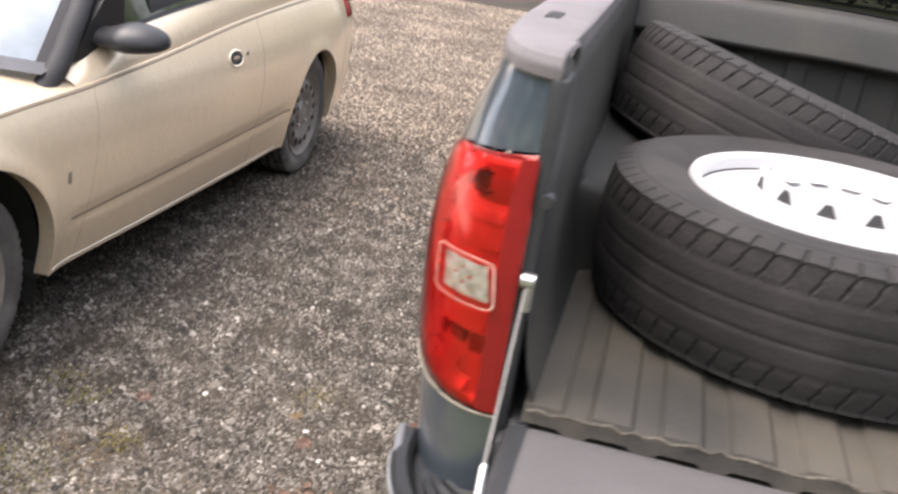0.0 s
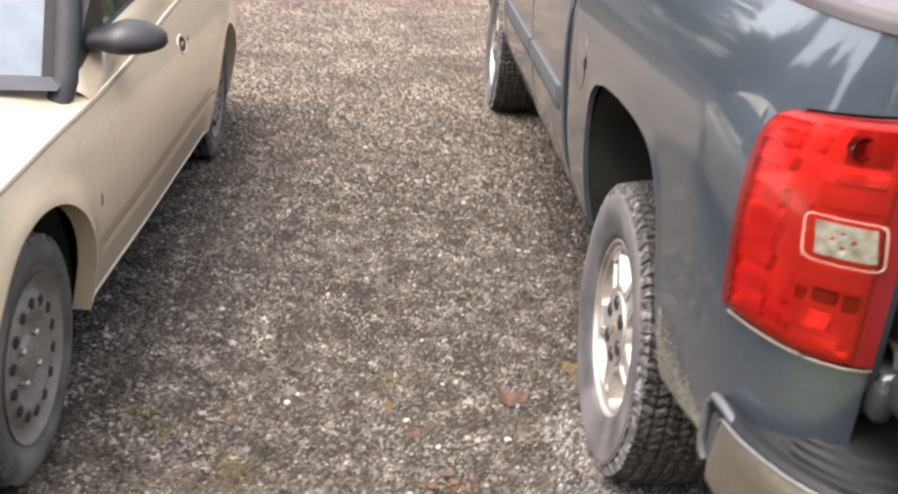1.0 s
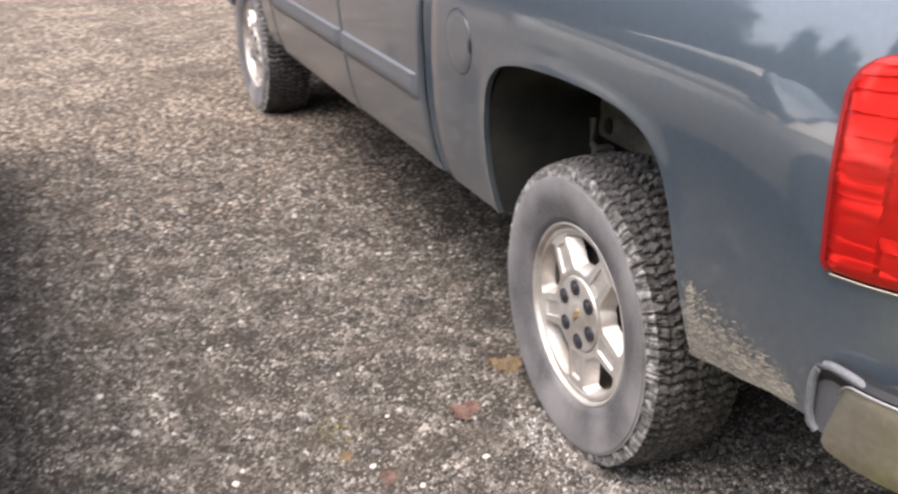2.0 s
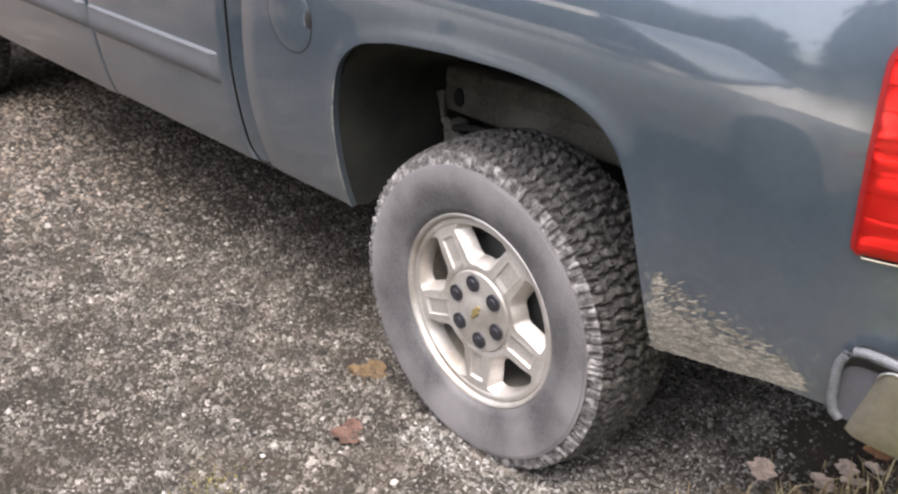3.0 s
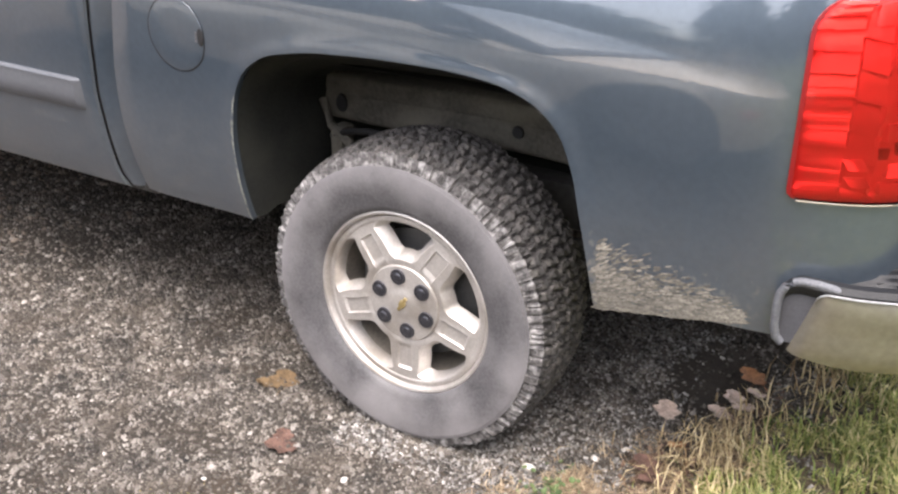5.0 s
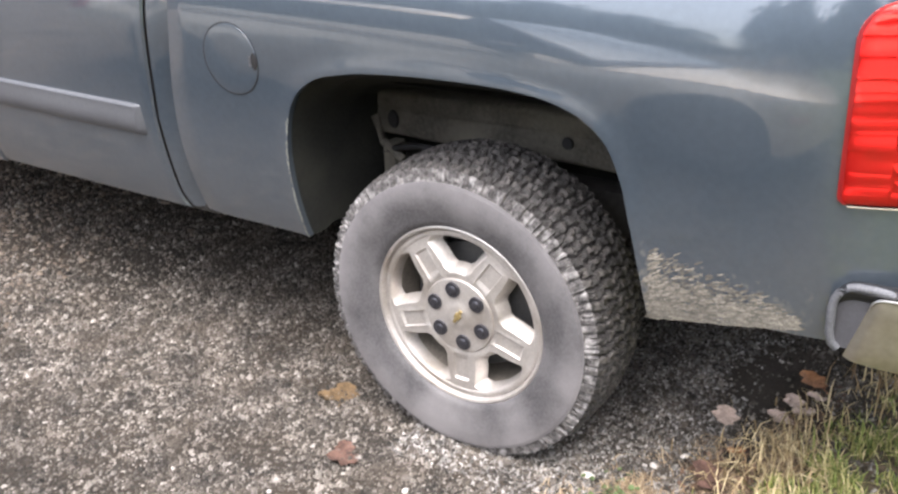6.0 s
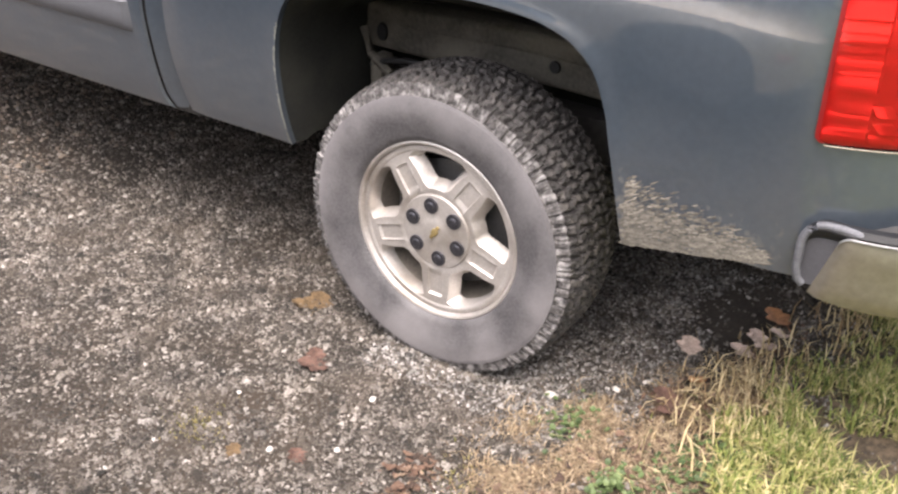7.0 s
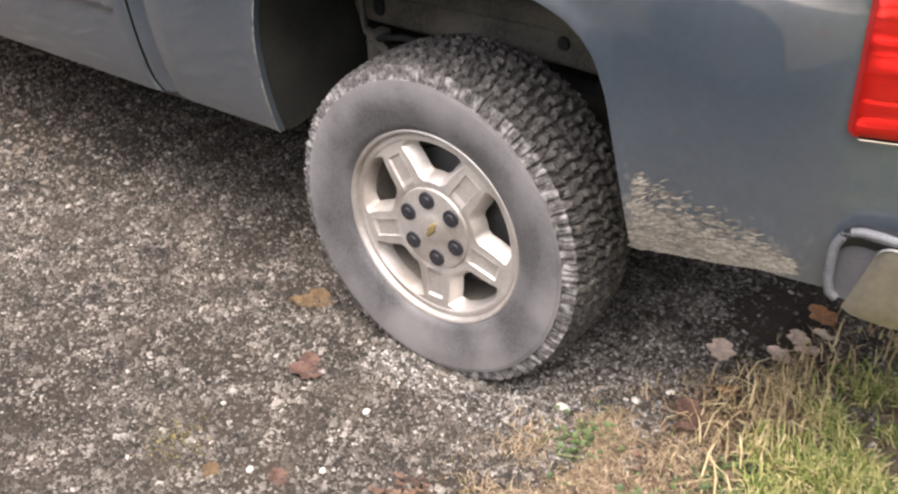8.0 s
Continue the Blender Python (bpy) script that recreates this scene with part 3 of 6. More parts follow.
def spin(geo, deg):
    c, s = math.cos(radians(deg)), math.sin(radians(deg))
    return [(p[0], p[1] * c - p[2] * s, p[1] * s + p[2] * c) for p in geo[0]], geo[1]


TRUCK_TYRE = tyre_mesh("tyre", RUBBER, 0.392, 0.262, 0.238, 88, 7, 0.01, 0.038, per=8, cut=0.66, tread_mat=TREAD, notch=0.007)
ALLOY_FACE = mesh_ob("rim", *spin(alloy_face(), -90), ALLOY)
BARREL = mesh_ob("wheel", *lathe([(0.006, 0.236), (0.012, 0.226), (0.03, 0.208), (0.1, 0.2), (0.2, 0.206), (0.22, 0.23)], 64), BARREL_DUST)
DRUM = mesh_ob("brake_drum", *lathe([(0.075, 0.0), (0.075, 0.15), (0.08, 0.165), (0.16, 0.165)], 40), STEEL_DARK)
NUT_MESH = mesh_ob("lug_nut", *lathe([(0.006, 0.0125), (-0.0065, 0.0125), (-0.009, 0.009), (-0.009, 0.0)], 6), NUT)
POCKET = mesh_ob("lug_pocket", *lathe([(0.0, 0.0205), (-0.0055, 0.0195), (-0.0055, 0.0)], 20), NUT)
GOLD = material("gold_badge", (0.3, 0.23, 0.1), 0.45, 0.4, 0.1)
BADGE = mesh_ob("badge", *spin(join(box(-0.0005, 0.004, -0.021, 0.021, -0.0045, 0.0045, 0.001), box(-0.0005, 0.004, -0.008, 0.008, -0.0085, 0.0085, 0.001)), -58), GOLD)


def truck_wheel(truck, x, y, z, side):
    """side: 1 on the left of the truck, -1 on its right. The outer face lies at x."""
    w = part("wheel", BARREL, None, truck, at=(x, y, z), turn=None if side > 0 else (0, 0, math.pi))

    def sub(name, me, label="", off=(0, 0, 0)):
        o = new(name, me)
        o.parent, o.location = w, off
        return tagged(o, label)

    sub("tyre", TRUCK_TYRE, "dusty black all-terrain tyre with worn tread", (0.108, 0, 0))
    sub("rim", ALLOY_FACE, "dusty five-spoke silver alloy rim")
    sub("brake_drum", DRUM)
    sub("badge", BADGE, "small plain gold badge")
    for k in range(6):
        a = radians(80 + 60 * k)
        c = (0.0065, 0.06985 * math.cos(a), 0.06985 * math.sin(a))
        sub("lug_nut", NUT_MESH, "dark steel lug nut", c)
        sub("lug_pocket", POCKET, "dark recess round a lug nut", c)
    return w


# ---- pickup truck ----
MID = 0.99
truck = thing("pickup_truck", (MID, 1.35, 0), "dark blue-grey pickup truck with lowered tailgate and mud-splashed flank", "pickup truck")
INSET = curve([0.44, 0.5, 0.58, 0.68, 0.8, 0.92, 1.02, 1.1, 1.18, 1.26, 1.34], [0.062, 0.04, 0.02, 0.004, -0.008, -0.018, -0.02, -0.012, 0.008, 0.036, 0.075])
CORNER_X, CORNER_Y, CORNER_AT = 0.172, 0.44, -0.6
_a = np.linspace(0, math.pi / 2, 600)
_cx = [CORNER_X - CORNER_X * max(0, math.cos(a)) ** (2 / 2.3) for a in _a]
_cy = [CORNER_AT - CORNER_Y * math.sin(a) ** (2 / 2.3) for a in _a]
_len = np.concatenate([[0], np.cumsum(np.hypot(np.diff(_cx), np.diff(_cy)))])
U_END = CORNER_AT - float(_len[-1])


def plan(u):
    """The box side in plan: straight, then round the rear corner. Gives the place and the way inwards."""
    if u >= CORNER_AT:
        return (0.0, u), (1.0, 0.0)
    s = min(CORNER_AT - u, float(_len[-1]))
    e = 0.02
    p = [(float(np.interp(q, _len, _cx)), float(np.interp(q, _len, _cy)) + (e - s if q < 0 else 0)) for q in (s - e, s, s + e)]
    dx, dy = p[2][0] - p[0][0], p[2][1] - p[0][1]
    k = math.hypot(dx, dy)
    return p[1], (-dy / k, dx / k)


def skin(u, z, out=0.0):
    (x, y), (nx, ny) = plan(u)
    g = INSET(z) * (1 if u > CORNER_AT else 1 - 0.8 * min(1, (CORNER_AT - u) / float(_len[-1])) ** 2) - out
    return (x + nx * g, y + ny * g, z)


def smooth_line(pts, n):
    s = np.concatenate([[0], np.cumsum([math.dist(a, b) for a, b in zip(pts, pts[1:])])])
    fu, fz = curve(s, [p[0] for p in pts]), curve(s, [p[1] for p in pts])
    return [(fu(t), fz(t)) for t in np.linspace(0, s[-1], n)]


LU0, LU1, LZ0, LZ1 = -0.836, U_END - 0.0005, 0.834, 1.221
LW = LU0 - LU1
LAMP_FALL = 0.034  # the lamp's upper edge falls off towards the flank


def lamp_edge(b):
    """How far the lamp's outline is drawn in at the height b (0 to 1): rounded at the top outer corner."""
    z = LZ0 + (LZ1 - LZ0) * b
    r = 0.075
    top = max(0.0, z - (LZ1 - r))
    low = max(0.0, LZ0 + 0.018 - z)
    return r - math.sqrt(max(0.0, r * r - top * top)) + 0.018 - math.sqrt(max(0.0, 0.018**2 - low * low))


def even(k):
    return 0.5 - 0.5 * math.cos(math.pi * k)


ARCH = [(0.455, 0.474), (0.457, 0.62), (0.449, 0.735), (0.426, 0.82), (0.396, 0.872), (0.34, 0.916), (0.238, 0.945), (0.097, 0.96), (-0.063, 0.966), (-0.199, 0.963), (-0.29, 0.95), (-0.361, 0.921), (-0.404, 0.88), (-0.432, 0.814), (-0.452, 0.719), (-0.469, 0.617), (-0.484, 0.495)]


REAR_AT = -0.72
_zs = sorted(set([round(1.33 - 0.79 * k / 30, 4) for k in range(31)] + [round(LZ0 + (LZ1 - LZ0) * even(k / 30), 4) for k in range(31)] + [LZ0 - 0.0015, LZ1 + 0.0015]))


def box_side():
    """The side's skin: a ring round the wheel arch, and behind it a patch with the lamp's opening."""
    rear_zs = list(reversed(_zs))
    outer = smooth_line([(0.848, 0.472), (0.859, 0.58), (0.864, 0.7), (0.853, 0.82), (0.832, 0.92), (0.817, 1.0), (0.805, 1.15), (0.805, 1.33)], 49)
    outer += [(0.805 + (REAR_AT - 0.805) * k / 60, 1.33) for k in range(1, 61)]
    outer += [(REAR_AT, z) for z in rear_zs[1:]]
    na, rows = len(outer) - 1, 40
    inner = smooth_line(ARCH, na + 1)
    v, f = [], []
    for i, ((u0, z0), (u1, z1)) in enumerate(zip(inner, outer)):
        x, y, z = skin(u0, z0, 0.003)
        v += [(x + 0.015, y, z), (x + 0.004, y, z), (x + 0.001, y, z)]
        span = math.dist((u0, z0), (u1, z1))
        for j in range(rows + 1):
            t = (j / rows) ** 1.3
            flare = 0.004 * math.exp(-((t * span / 0.03) ** 2))
            if i < 48 and (1 - t) * span < 0.085:
                flare -= 0.011 * (1 - (1 - t) * span / 0.085) ** 1.4  # the rolled front edge
            if j == rows:
                flare = flare - 0.02 if i < 48 else 0.0
            v.append(skin(u0 + (u1 - u0) * t, z0 + (z1 - z0) * t, flare))
    w = rows + 4
    f = [(i * w + j, (i + 1) * w + j, (i + 1) * w + j + 1, i * w + j + 1) for i in range(na) for j in range(w - 1)]
    n1, n2 = 16, 36
    o = len(v)
    for z in _zs:
        edge = LU0 - lamp_edge(min(max((z - LZ0) / (LZ1 - LZ0), 0.0), 1.0))
        us = [REAR_AT + (edge - REAR_AT) * k / n1 for k in range(n1)] + [edge + (U_END - edge) * k / n2 for k in range(n2 + 1)]
        fall = LAMP_FALL * min(1.0, max(0.0, (z - LZ0) / (LZ1 - LZ0))) * (1.0 if z <= LZ1 else max(0.0, (1.33 - z) / (1.33 - LZ1)))
        v += [skin(u, z - fall * (k / n1 if k < n1 else 1 - (k - n1) / n2)) for k, u in enumerate(us)]
    w = n1 + n2 + 1
    for i in range(len(_zs) - 1):
        opening = _zs[i] > LZ0 - 0.005 and _zs[i + 1] < LZ1 + 0.005
        f += [(o + i * w + j, o + (i + 1) * w + j, o + (i + 1) * w + j + 1, o + i * w + j + 1) for j in range(w - 1) if not (opening and j >= n1)]
    return v, f


def both(name, geo, mat, label="", smooth=True):
    """A part on the left of the truck and its mirror image on the right."""
    a = part(name, geo, mat, truck, label, smooth=smooth)
    return a, part(name, mirror(geo, MID), mat, truck, label, smooth=smooth)


sides = both("box_side", box_side(), TRUCK_PAINT, "dark blue-grey painted box side with mud behind the wheel")
for side in (1, -1):
    for y in (0.0, 3.68):
        truck_wheel(truck, 0.048 if side > 0 else 2 * MID - 0.048, y + 0.008, 0.357, side)


def mud_splash():
    """Streaks of dried mud thrown back from the tyre, each a thin tapered smear on the skin."""
    rng = random.Random(17)
    v, f = [], []

    def on_skin(u, z, lift=0.0):
        d = -0.488 + (z - 0.495) * 0.15 - u
        return skin(u, z, lift + 0.0018 + 0.0042 * math.exp(-((d / 0.03) ** 2)))

    for _ in range(330):
        t = rng.random() ** 1.2
        u = -0.488 - 0.3 * t
        low = 0.495 + 0.19 * (-0.488 - u)
        z = low + (0.1 * (1 - t) ** 0.7 + 0.008) * rng.random()
        w = Vector((-(u + 0.33), 0.45 * (z - 0.44) + 0.03)).normalized()
        length, wide, lift = rng.uniform(0.006, 0.016), rng.uniform(0.0025, 0.006), rng.uniform(-0.0009, -0.0001)
        o, n = len(v), 9
        for k in range(n):
            c = math.cos(2 * math.pi * k / n) * length * rng.uniform(0.6, 1.3)
            s = math.sin(2 * math.pi * k / n) * wide * rng.uniform(0.5, 1.4)
            v.append(on_skin(u - w.x * c + w.y * s, max(low + 0.001, z + w.y * c + w.x * s), lift))
        f.append(tuple(range(o, o + n)))
    done = len(v)
    while len(v) - done < 1150 * 7:
        t = rng.random() ** 1.4
        u = -0.49 - 0.3 * t
        low = 0.495 + 0.19 * (-0.488 - u)
        high = 0.145 * (1 - t) ** 0.7 + 0.014
        z = low + high * rng.random() ** 1.5 * rng.choice((1.0, 1.0, 1.15))
        w = Vector((-(u + 0.33), 0.45 * (z - 0.44) + 0.03)).normalized()
        w = (w + Vector((rng.gauss(0, 0.13), rng.gauss(0, 0.13)))).normalized()
        length, wide = rng.uniform(0.006, 0.024), rng.uniform(0.0008, 0.003)
        o = len(v)
        for s, k in ((0.0, 0.4), (0.35, 1.0), (0.75, 0.7)):
            cu, cz = u - w.x * length * s, z + w.y * length * s
            for e in (-1, 1):
                v.append(on_skin(cu + e * wide * k * w.y, max(low + 0.001, cz + e * wide * k * w.x)))
        v.append(on_skin(u - w.x * length, max(low + 0.001, z + w.y * length)))
        f += [(o, o + 1, o + 3, o + 2), (o + 2, o + 3, o + 5, o + 4), (o + 4, o + 5, o + 6)]
    return v, f


for k, panel in enumerate(sides):
    part("mud_splash", mirror(mud_splash(), MID) if k else mud_splash(), MUD_DRY, panel, "dried grey-tan mud streaks behind the wheel")


# the round fuel flap with its finger notch
def fuel_flap():
    n = 40
    cu, cz, r = 0.59, 0.941, 0.088
    v = [skin(cu, cz, 0.0016)]
    for rr, out in ((r * 0.6, 0.0016), (r - 0.004, 0.0016), (r - 0.0012, 0.0012), (r, -0.002)):
        v += [skin(cu + rr * math.cos(2 * math.pi * i / n), cz + rr * math.sin(2 * math.pi * i / n), out) for i in range(n)]
    f = [(0, 1 + i, 1 + (i + 1) % n) for i in range(n)]
    f += [(1 + k * n + i, 1 + k * n + (i + 1) % n, 1 + (k + 1) * n + (i + 1) % n, 1 + (k + 1) * n + i) for k in range(3) for i in range(n)]
    ring = []
    for rr in (r + 0.0002, r + 0.0026):
        ring += [skin(cu + rr * math.cos(2 * math.pi * i / n), cz + rr * math.sin(2 * math.pi * i / n), 0.0012) for i in range(n)]
    return (v, f), (ring, [(i, (i + 1) % n, n + (i + 1) % n, n + i) for i in range(n)])


FLAP, FLAP_GAP = fuel_flap()
flap = part("fuel_flap", FLAP, TRUCK_PAINT, truck)
part("fuel_flap_gap", FLAP_GAP, GAP, flap)
kx, ky, kz = skin(0.512, 0.944, 0.0)
notch_shape = lathe([(-0.003, 0.0), (-0.003, 0.016), (-0.002, 0.019), (0.002, 0.02)], 24)
part("finger_notch", shift(([(x, y * 0.5, z * 1.15) for x, y, z in notch_shape[0]], notch_shape[1]), kx, ky, kz), GAP, flap, "dark finger notch")
# a pale tube paints the small catch of light beside the notch
part("notch_edge", tube([skin(0.5225 + 0.003 * math.cos(k / 4), 0.93 + 0.005 * k, 0.002) for k in range(6)], 0.0028, 8), SCUFF_GLINT, flap, "pale edge of the notch, added as a catch of light")


def scuffed_lip():
    """Chipped pale edge along the front of the wheel arch."""
    rng = random.Random(41)
    v, f = [], []
    line = smooth_line(ARCH[:4], 80)
    for _ in range(85):
        u, z = line[int(78 * rng.random() ** 1.1)]
        u, long, wide = u + rng.uniform(-0.001, 0.005), rng.uniform(0.003, 0.013), rng.uniform(0.0008, 0.0024)
        o = len(v)
        for k in range(6):
            c, q = math.cos(k * math.pi / 3) * rng.uniform(0.6, 1.2), math.sin(k * math.pi / 3) * rng.uniform(0.6, 1.2)
            v.append(skin(u + wide * c, z + long * q, 0.0056))
        f.append(tuple(range(o, o + 6)))
    return v, f


part("scuffed_lip", scuffed_lip(), LIP_WEAR, sides[0], "chipped pale edge of the wheel arch")


# ---- tail lamps ----
def lamp_point(a, b, out):
    z = LZ0 + (LZ1 - LZ0) * b - LAMP_FALL * b * (1 - a)
    u = LU0 - lamp_edge(b) - (LW - lamp_edge(b)) * a
    return skin(u, z, out)


def lens_geo(out, rim):
    def fn(a, b):
        a, b = even(a), even(b)
        d = min(a, 1 - a) * LW, min(b, 1 - b) * (LZ1 - LZ0)
        e = min(d)
        return lamp_point(a, b, rim + (out - rim) * (1 - math.exp(-e / 0.008)))
    return grid(fn, 34, 40)


def reflector_geo():
    """The bright shell behind the lens, ribbed where it turns the corner."""
    def fn(a, b):
        deep = -0.016 - 0.004 * math.sin(b * 25)
        if a < 0.3:
            deep = -0.004 - (0.012 + 0.009 * noise.noise((b * 11, 4, 0))) * ((b * 15 + 0.5 * math.sin(b * 13) + 0.4 * a) % 1.0)
        elif a < 0.5:
            deep = -0.012 - 0.012 * ((b * 7 + 1.6 * a) % 1.0)
        if a > 0.88:
            deep = -0.004
        e = min(min(a, 1 - a) * LW, min(b, 1 - b) * (LZ1 - LZ0))
        return lamp_point(a, b, (deep + 0.004) * (1 - math.exp(-e / 0.01)))
    return grid(fn, 44, 170)


def lamp_facet(a0, a1, b0, b1, low, high, skew=0.0, bulge=0.0):
    """A moulded block behind the lens: its face leans back from the depth low at its foot to high at its top."""
    def fn(a, b):
        out = low + (high - low) * b + bulge * math.sin(math.pi * a)
        rim = min(min(a, 1 - a), min(b, 1 - b)) < 0.02
        return lamp_point(a0 + (a1 - a0) * a + skew * b, b0 + (b1 - b0) * b, -0.02 if rim else out)
    return grid(fn, 16, 16)


BRIGHT_FACETS = ((0.575, 0.87, 0.735, 0.772, 0.004, -0.012, 0.0, 0.0), (0.51, 0.88, 0.625, 0.728, -0.002, -0.008, 0.0, 0.0), (0.51, 0.878, 0.295, 0.385, -0.001, -0.008, 0.0, 0.0), (0.55, 0.74, 0.125, 0.195, 0.003, -0.01, 0.02, 0.004), (0.53, 0.82, 0.045, 0.092, 0.003, -0.01, 0.0, 0.002), (0.33, 0.47, 0.16, 0.215, 0.003, -0.01, -0.05, 0.002), (0.36, 0.5, 0.075, 0.12, 0.003, -0.01, -0.05, 0.002), (0.36, 0.48, 0.83, 0.93, -0.002, -0.008, -0.03, 0.0))
# a darker reflector colour on these blocks paints shade into the lamp
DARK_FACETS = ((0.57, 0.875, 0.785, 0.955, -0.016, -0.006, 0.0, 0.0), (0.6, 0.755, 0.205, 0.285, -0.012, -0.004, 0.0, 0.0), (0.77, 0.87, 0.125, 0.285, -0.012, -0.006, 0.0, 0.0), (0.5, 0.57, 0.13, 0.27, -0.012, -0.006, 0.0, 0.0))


def reverse_window(out, a0=0.525, a1=0.87, b0=0.43, b1=0.6, grow=0.0):
    def fn(a, b):
        b_ = b0 - grow + (b1 - b0 + 2 * grow) * b
        lean = 0.03 * (1 - b)
        return lamp_point(a0 - grow + lean + (a1 - a0 + 2 * grow) * a, b_, out)
    return grid(fn, 12, 10)


def bulb_shell():
    """The faceted bright bowl behind the reversing window."""
    def fn(a, b):
        q = ((a - 0.5) * 2) ** 2 + ((b - 0.5) * 2) ** 2
        wave = 0.0018 * math.sin(a * 17) * math.sin(b * 14 + 0.6) + 0.0018 * q
        return lamp_point(0.575 + 0.03 * (1 - b) + 0.28 * a, 0.448 + 0.134 * b, 0.0096 + wave * 0.7)
    return grid(fn, 36, 30)


def window_rim(out):
    """The bright line round the reversing window."""
    v, f = [], []
    n = 48
    for k, g in ((0, 0.0), (1, 0.0055)):
        for i in range(n):
            t = 2 * math.pi * i / n
            p, q = math.cos(t), math.sin(t)
            a = math.copysign(abs(p) ** 0.25, p)
            b = math.copysign(abs(q) ** 0.25, q)
            v.append(lamp_point(0.705 + 0.015 * (1 - b) + (0.18 + g * 1.2) * a, 0.515 + (0.09 + g * 0.7) * b, out))
    return v, [(i, (i + 1) % n, n + (i + 1) % n, n + i) for i in range(n)]


def lamp_gasket():
    """The pale line along the lamp's lower edge."""
    pts = [lamp_point(t, 0.0, 0.006) for t in np.linspace(0, 1, 24)]
    return tube([(x, y, z - 0.003) for x, y, z in pts], 0.0015, 6)


for flip in (False, True):
    m = (lambda g: mirror(g, MID)) if flip else (lambda g: g)
    shell = part("tail_lamp", m(reflector_geo()), REFLECTOR, truck, "red tail lamp with a clear reversing window", smooth=False)
    for at in BRIGHT_FACETS:
        part("lamp_facet", m(lamp_facet(*at)), REFLECTOR, shell, smooth=False)
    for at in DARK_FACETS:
        part("lamp_facet", m(lamp_facet(*at)), REFLECTOR_DARK, shell, "block behind the lens, coloured dark for a hollow's shade", smooth=False)
    for ca, cb in ((0.69, 0.87),):
        cx, cy, cz = lamp_point(ca, cb, -0.004)
        part("bulb", m(shift(spin_y(lathe([(0.0, 0.0), (-0.001, 0.012), (-0.006, 0.016), (-0.006, 0.019), (0.008, 0.021)], 8)), cx, cy + 0.006, cz)), BULB_GLASS, shell)
    lens = part("red_lens", m(lens_geo(0.009, 0.001)), RED_LENS, shell, "glossy red ribbed plastic lens")
    part("lens_strip", m(grid(lambda a, b: lamp_point(0.895 + 0.1 * a, 0.012 + 0.976 * b, 0.0092), 6, 30)), RED_STRIP, shell, "dark red flat strip of the lamp")
    part("lens_border", m(join(grid(lambda a, b: lamp_point(0.028 * a, 0.004 + 0.99 * b, 0.0078), 4, 40), grid(lambda a, b: lamp_point(0.02 + 0.9 * a, 0.985 + 0.013 * b, 0.0078), 30, 3))), RED_STRIP, shell, "dark red border of the lens")
    part("reversing_window", m(reverse_window(0.016)), CLEAR_LENS, shell, "clear reversing window")
    part("window_rim", m(window_rim(0.0165)), PALE_RED, shell)
    part("bulb_shell", m(bulb_shell()), BULB, shell, "bright faceted reflector of the reversing lamp")
    part("gasket", m(lamp_gasket()), GASKET, shell, "pale line under the lamp")


# ---- rail caps, bed ----
def rail_cap():
    prof = [(0.004, -0.02), (-0.008, -0.012), (-0.009, 0.004), (-0.003, 0.016), (0.012, 0.023), (0.05, 0.026), (0.1, 0.026), (0.118, 0.02), (0.124, 0.0), (0.126, -0.032)]

    def fn(a, b):
        e = max(0.0, (a - 0.95) / 0.05)
        u = 0.805 + (U_END - 0.805) * min(1.0, a / 0.95)
        k = b * (len(prof) - 1)
        i = min(int(k), len(prof) - 2)
        d = prof[i][0] + (prof[i + 1][0] - prof[i][0]) * (k - i)
        h = prof[i][1] + (prof[i + 1][1] - prof[i][1]) * (k - i)
        x, y, _ = skin(u, 1.33)
        (_, _), (nx, ny) = plan(u)
        px, py = x + nx * d, y + ny * d
        return (min(px, 0.179) + 0.006 * e, py - 0.004 * a, 1.335 + h - 0.006 * e**3)

    return grid(fn, 72, 27)


caps = both("rail_cap", rail_cap(), PLASTIC_GREY, "weathered grey plastic bed rail cap")
for y in (-0.7, 0.35):
    for k, cap in enumerate(caps):
        slot = join(box(0.105, 0.13, y - 0.04, y + 0.04, 1.3555, 1.3625, 0.0025))
        part("stake_pocket", mirror(slot, MID) if k else slot, GAP, cap, "dark stake pocket slot")
BED = 0.862


def bed_floor():
    xs, zs = [], []
    x = 0.21
    while x < 2 * MID - 0.23:
        for dx, dz in ((0, 0), (0.052, 0), (0.06, -0.007), (0.092, -0.007)):
            xs.append(x + dx), zs.append(BED + dz)
        x += 0.1
    ys = [-1.04, -1.03, -1.0] + list(np.linspace(-0.95, 0.72, 12))
    n = len(xs)
    v = [(a, y, b - (0.03 if y < -1.035 else 0.004 if y < -1.02 else 0)) for y in ys for a, b in zip(xs, zs)]
    return v, [(j * n + i, j * n + i + 1, (j + 1) * n + i + 1, (j + 1) * n + i) for j in range(len(ys) - 1) for i in range(n - 1)]


part("bed_floor", bed_floor(), FLOOR_LINER, truck, "dirty ribbed dark bed liner floor")


def liner_edge():
    """The liner's curled rear edge with grit lying along it."""
    rng = random.Random(31)
    pts = [(0.215 + 1.55 * k / 90, -1.042 + rng.uniform(-0.004, 0.004), BED - 0.006 + rng.uniform(-0.004, 0.003)) for k in range(91)]
    return tube(pts, 0.003, 6)


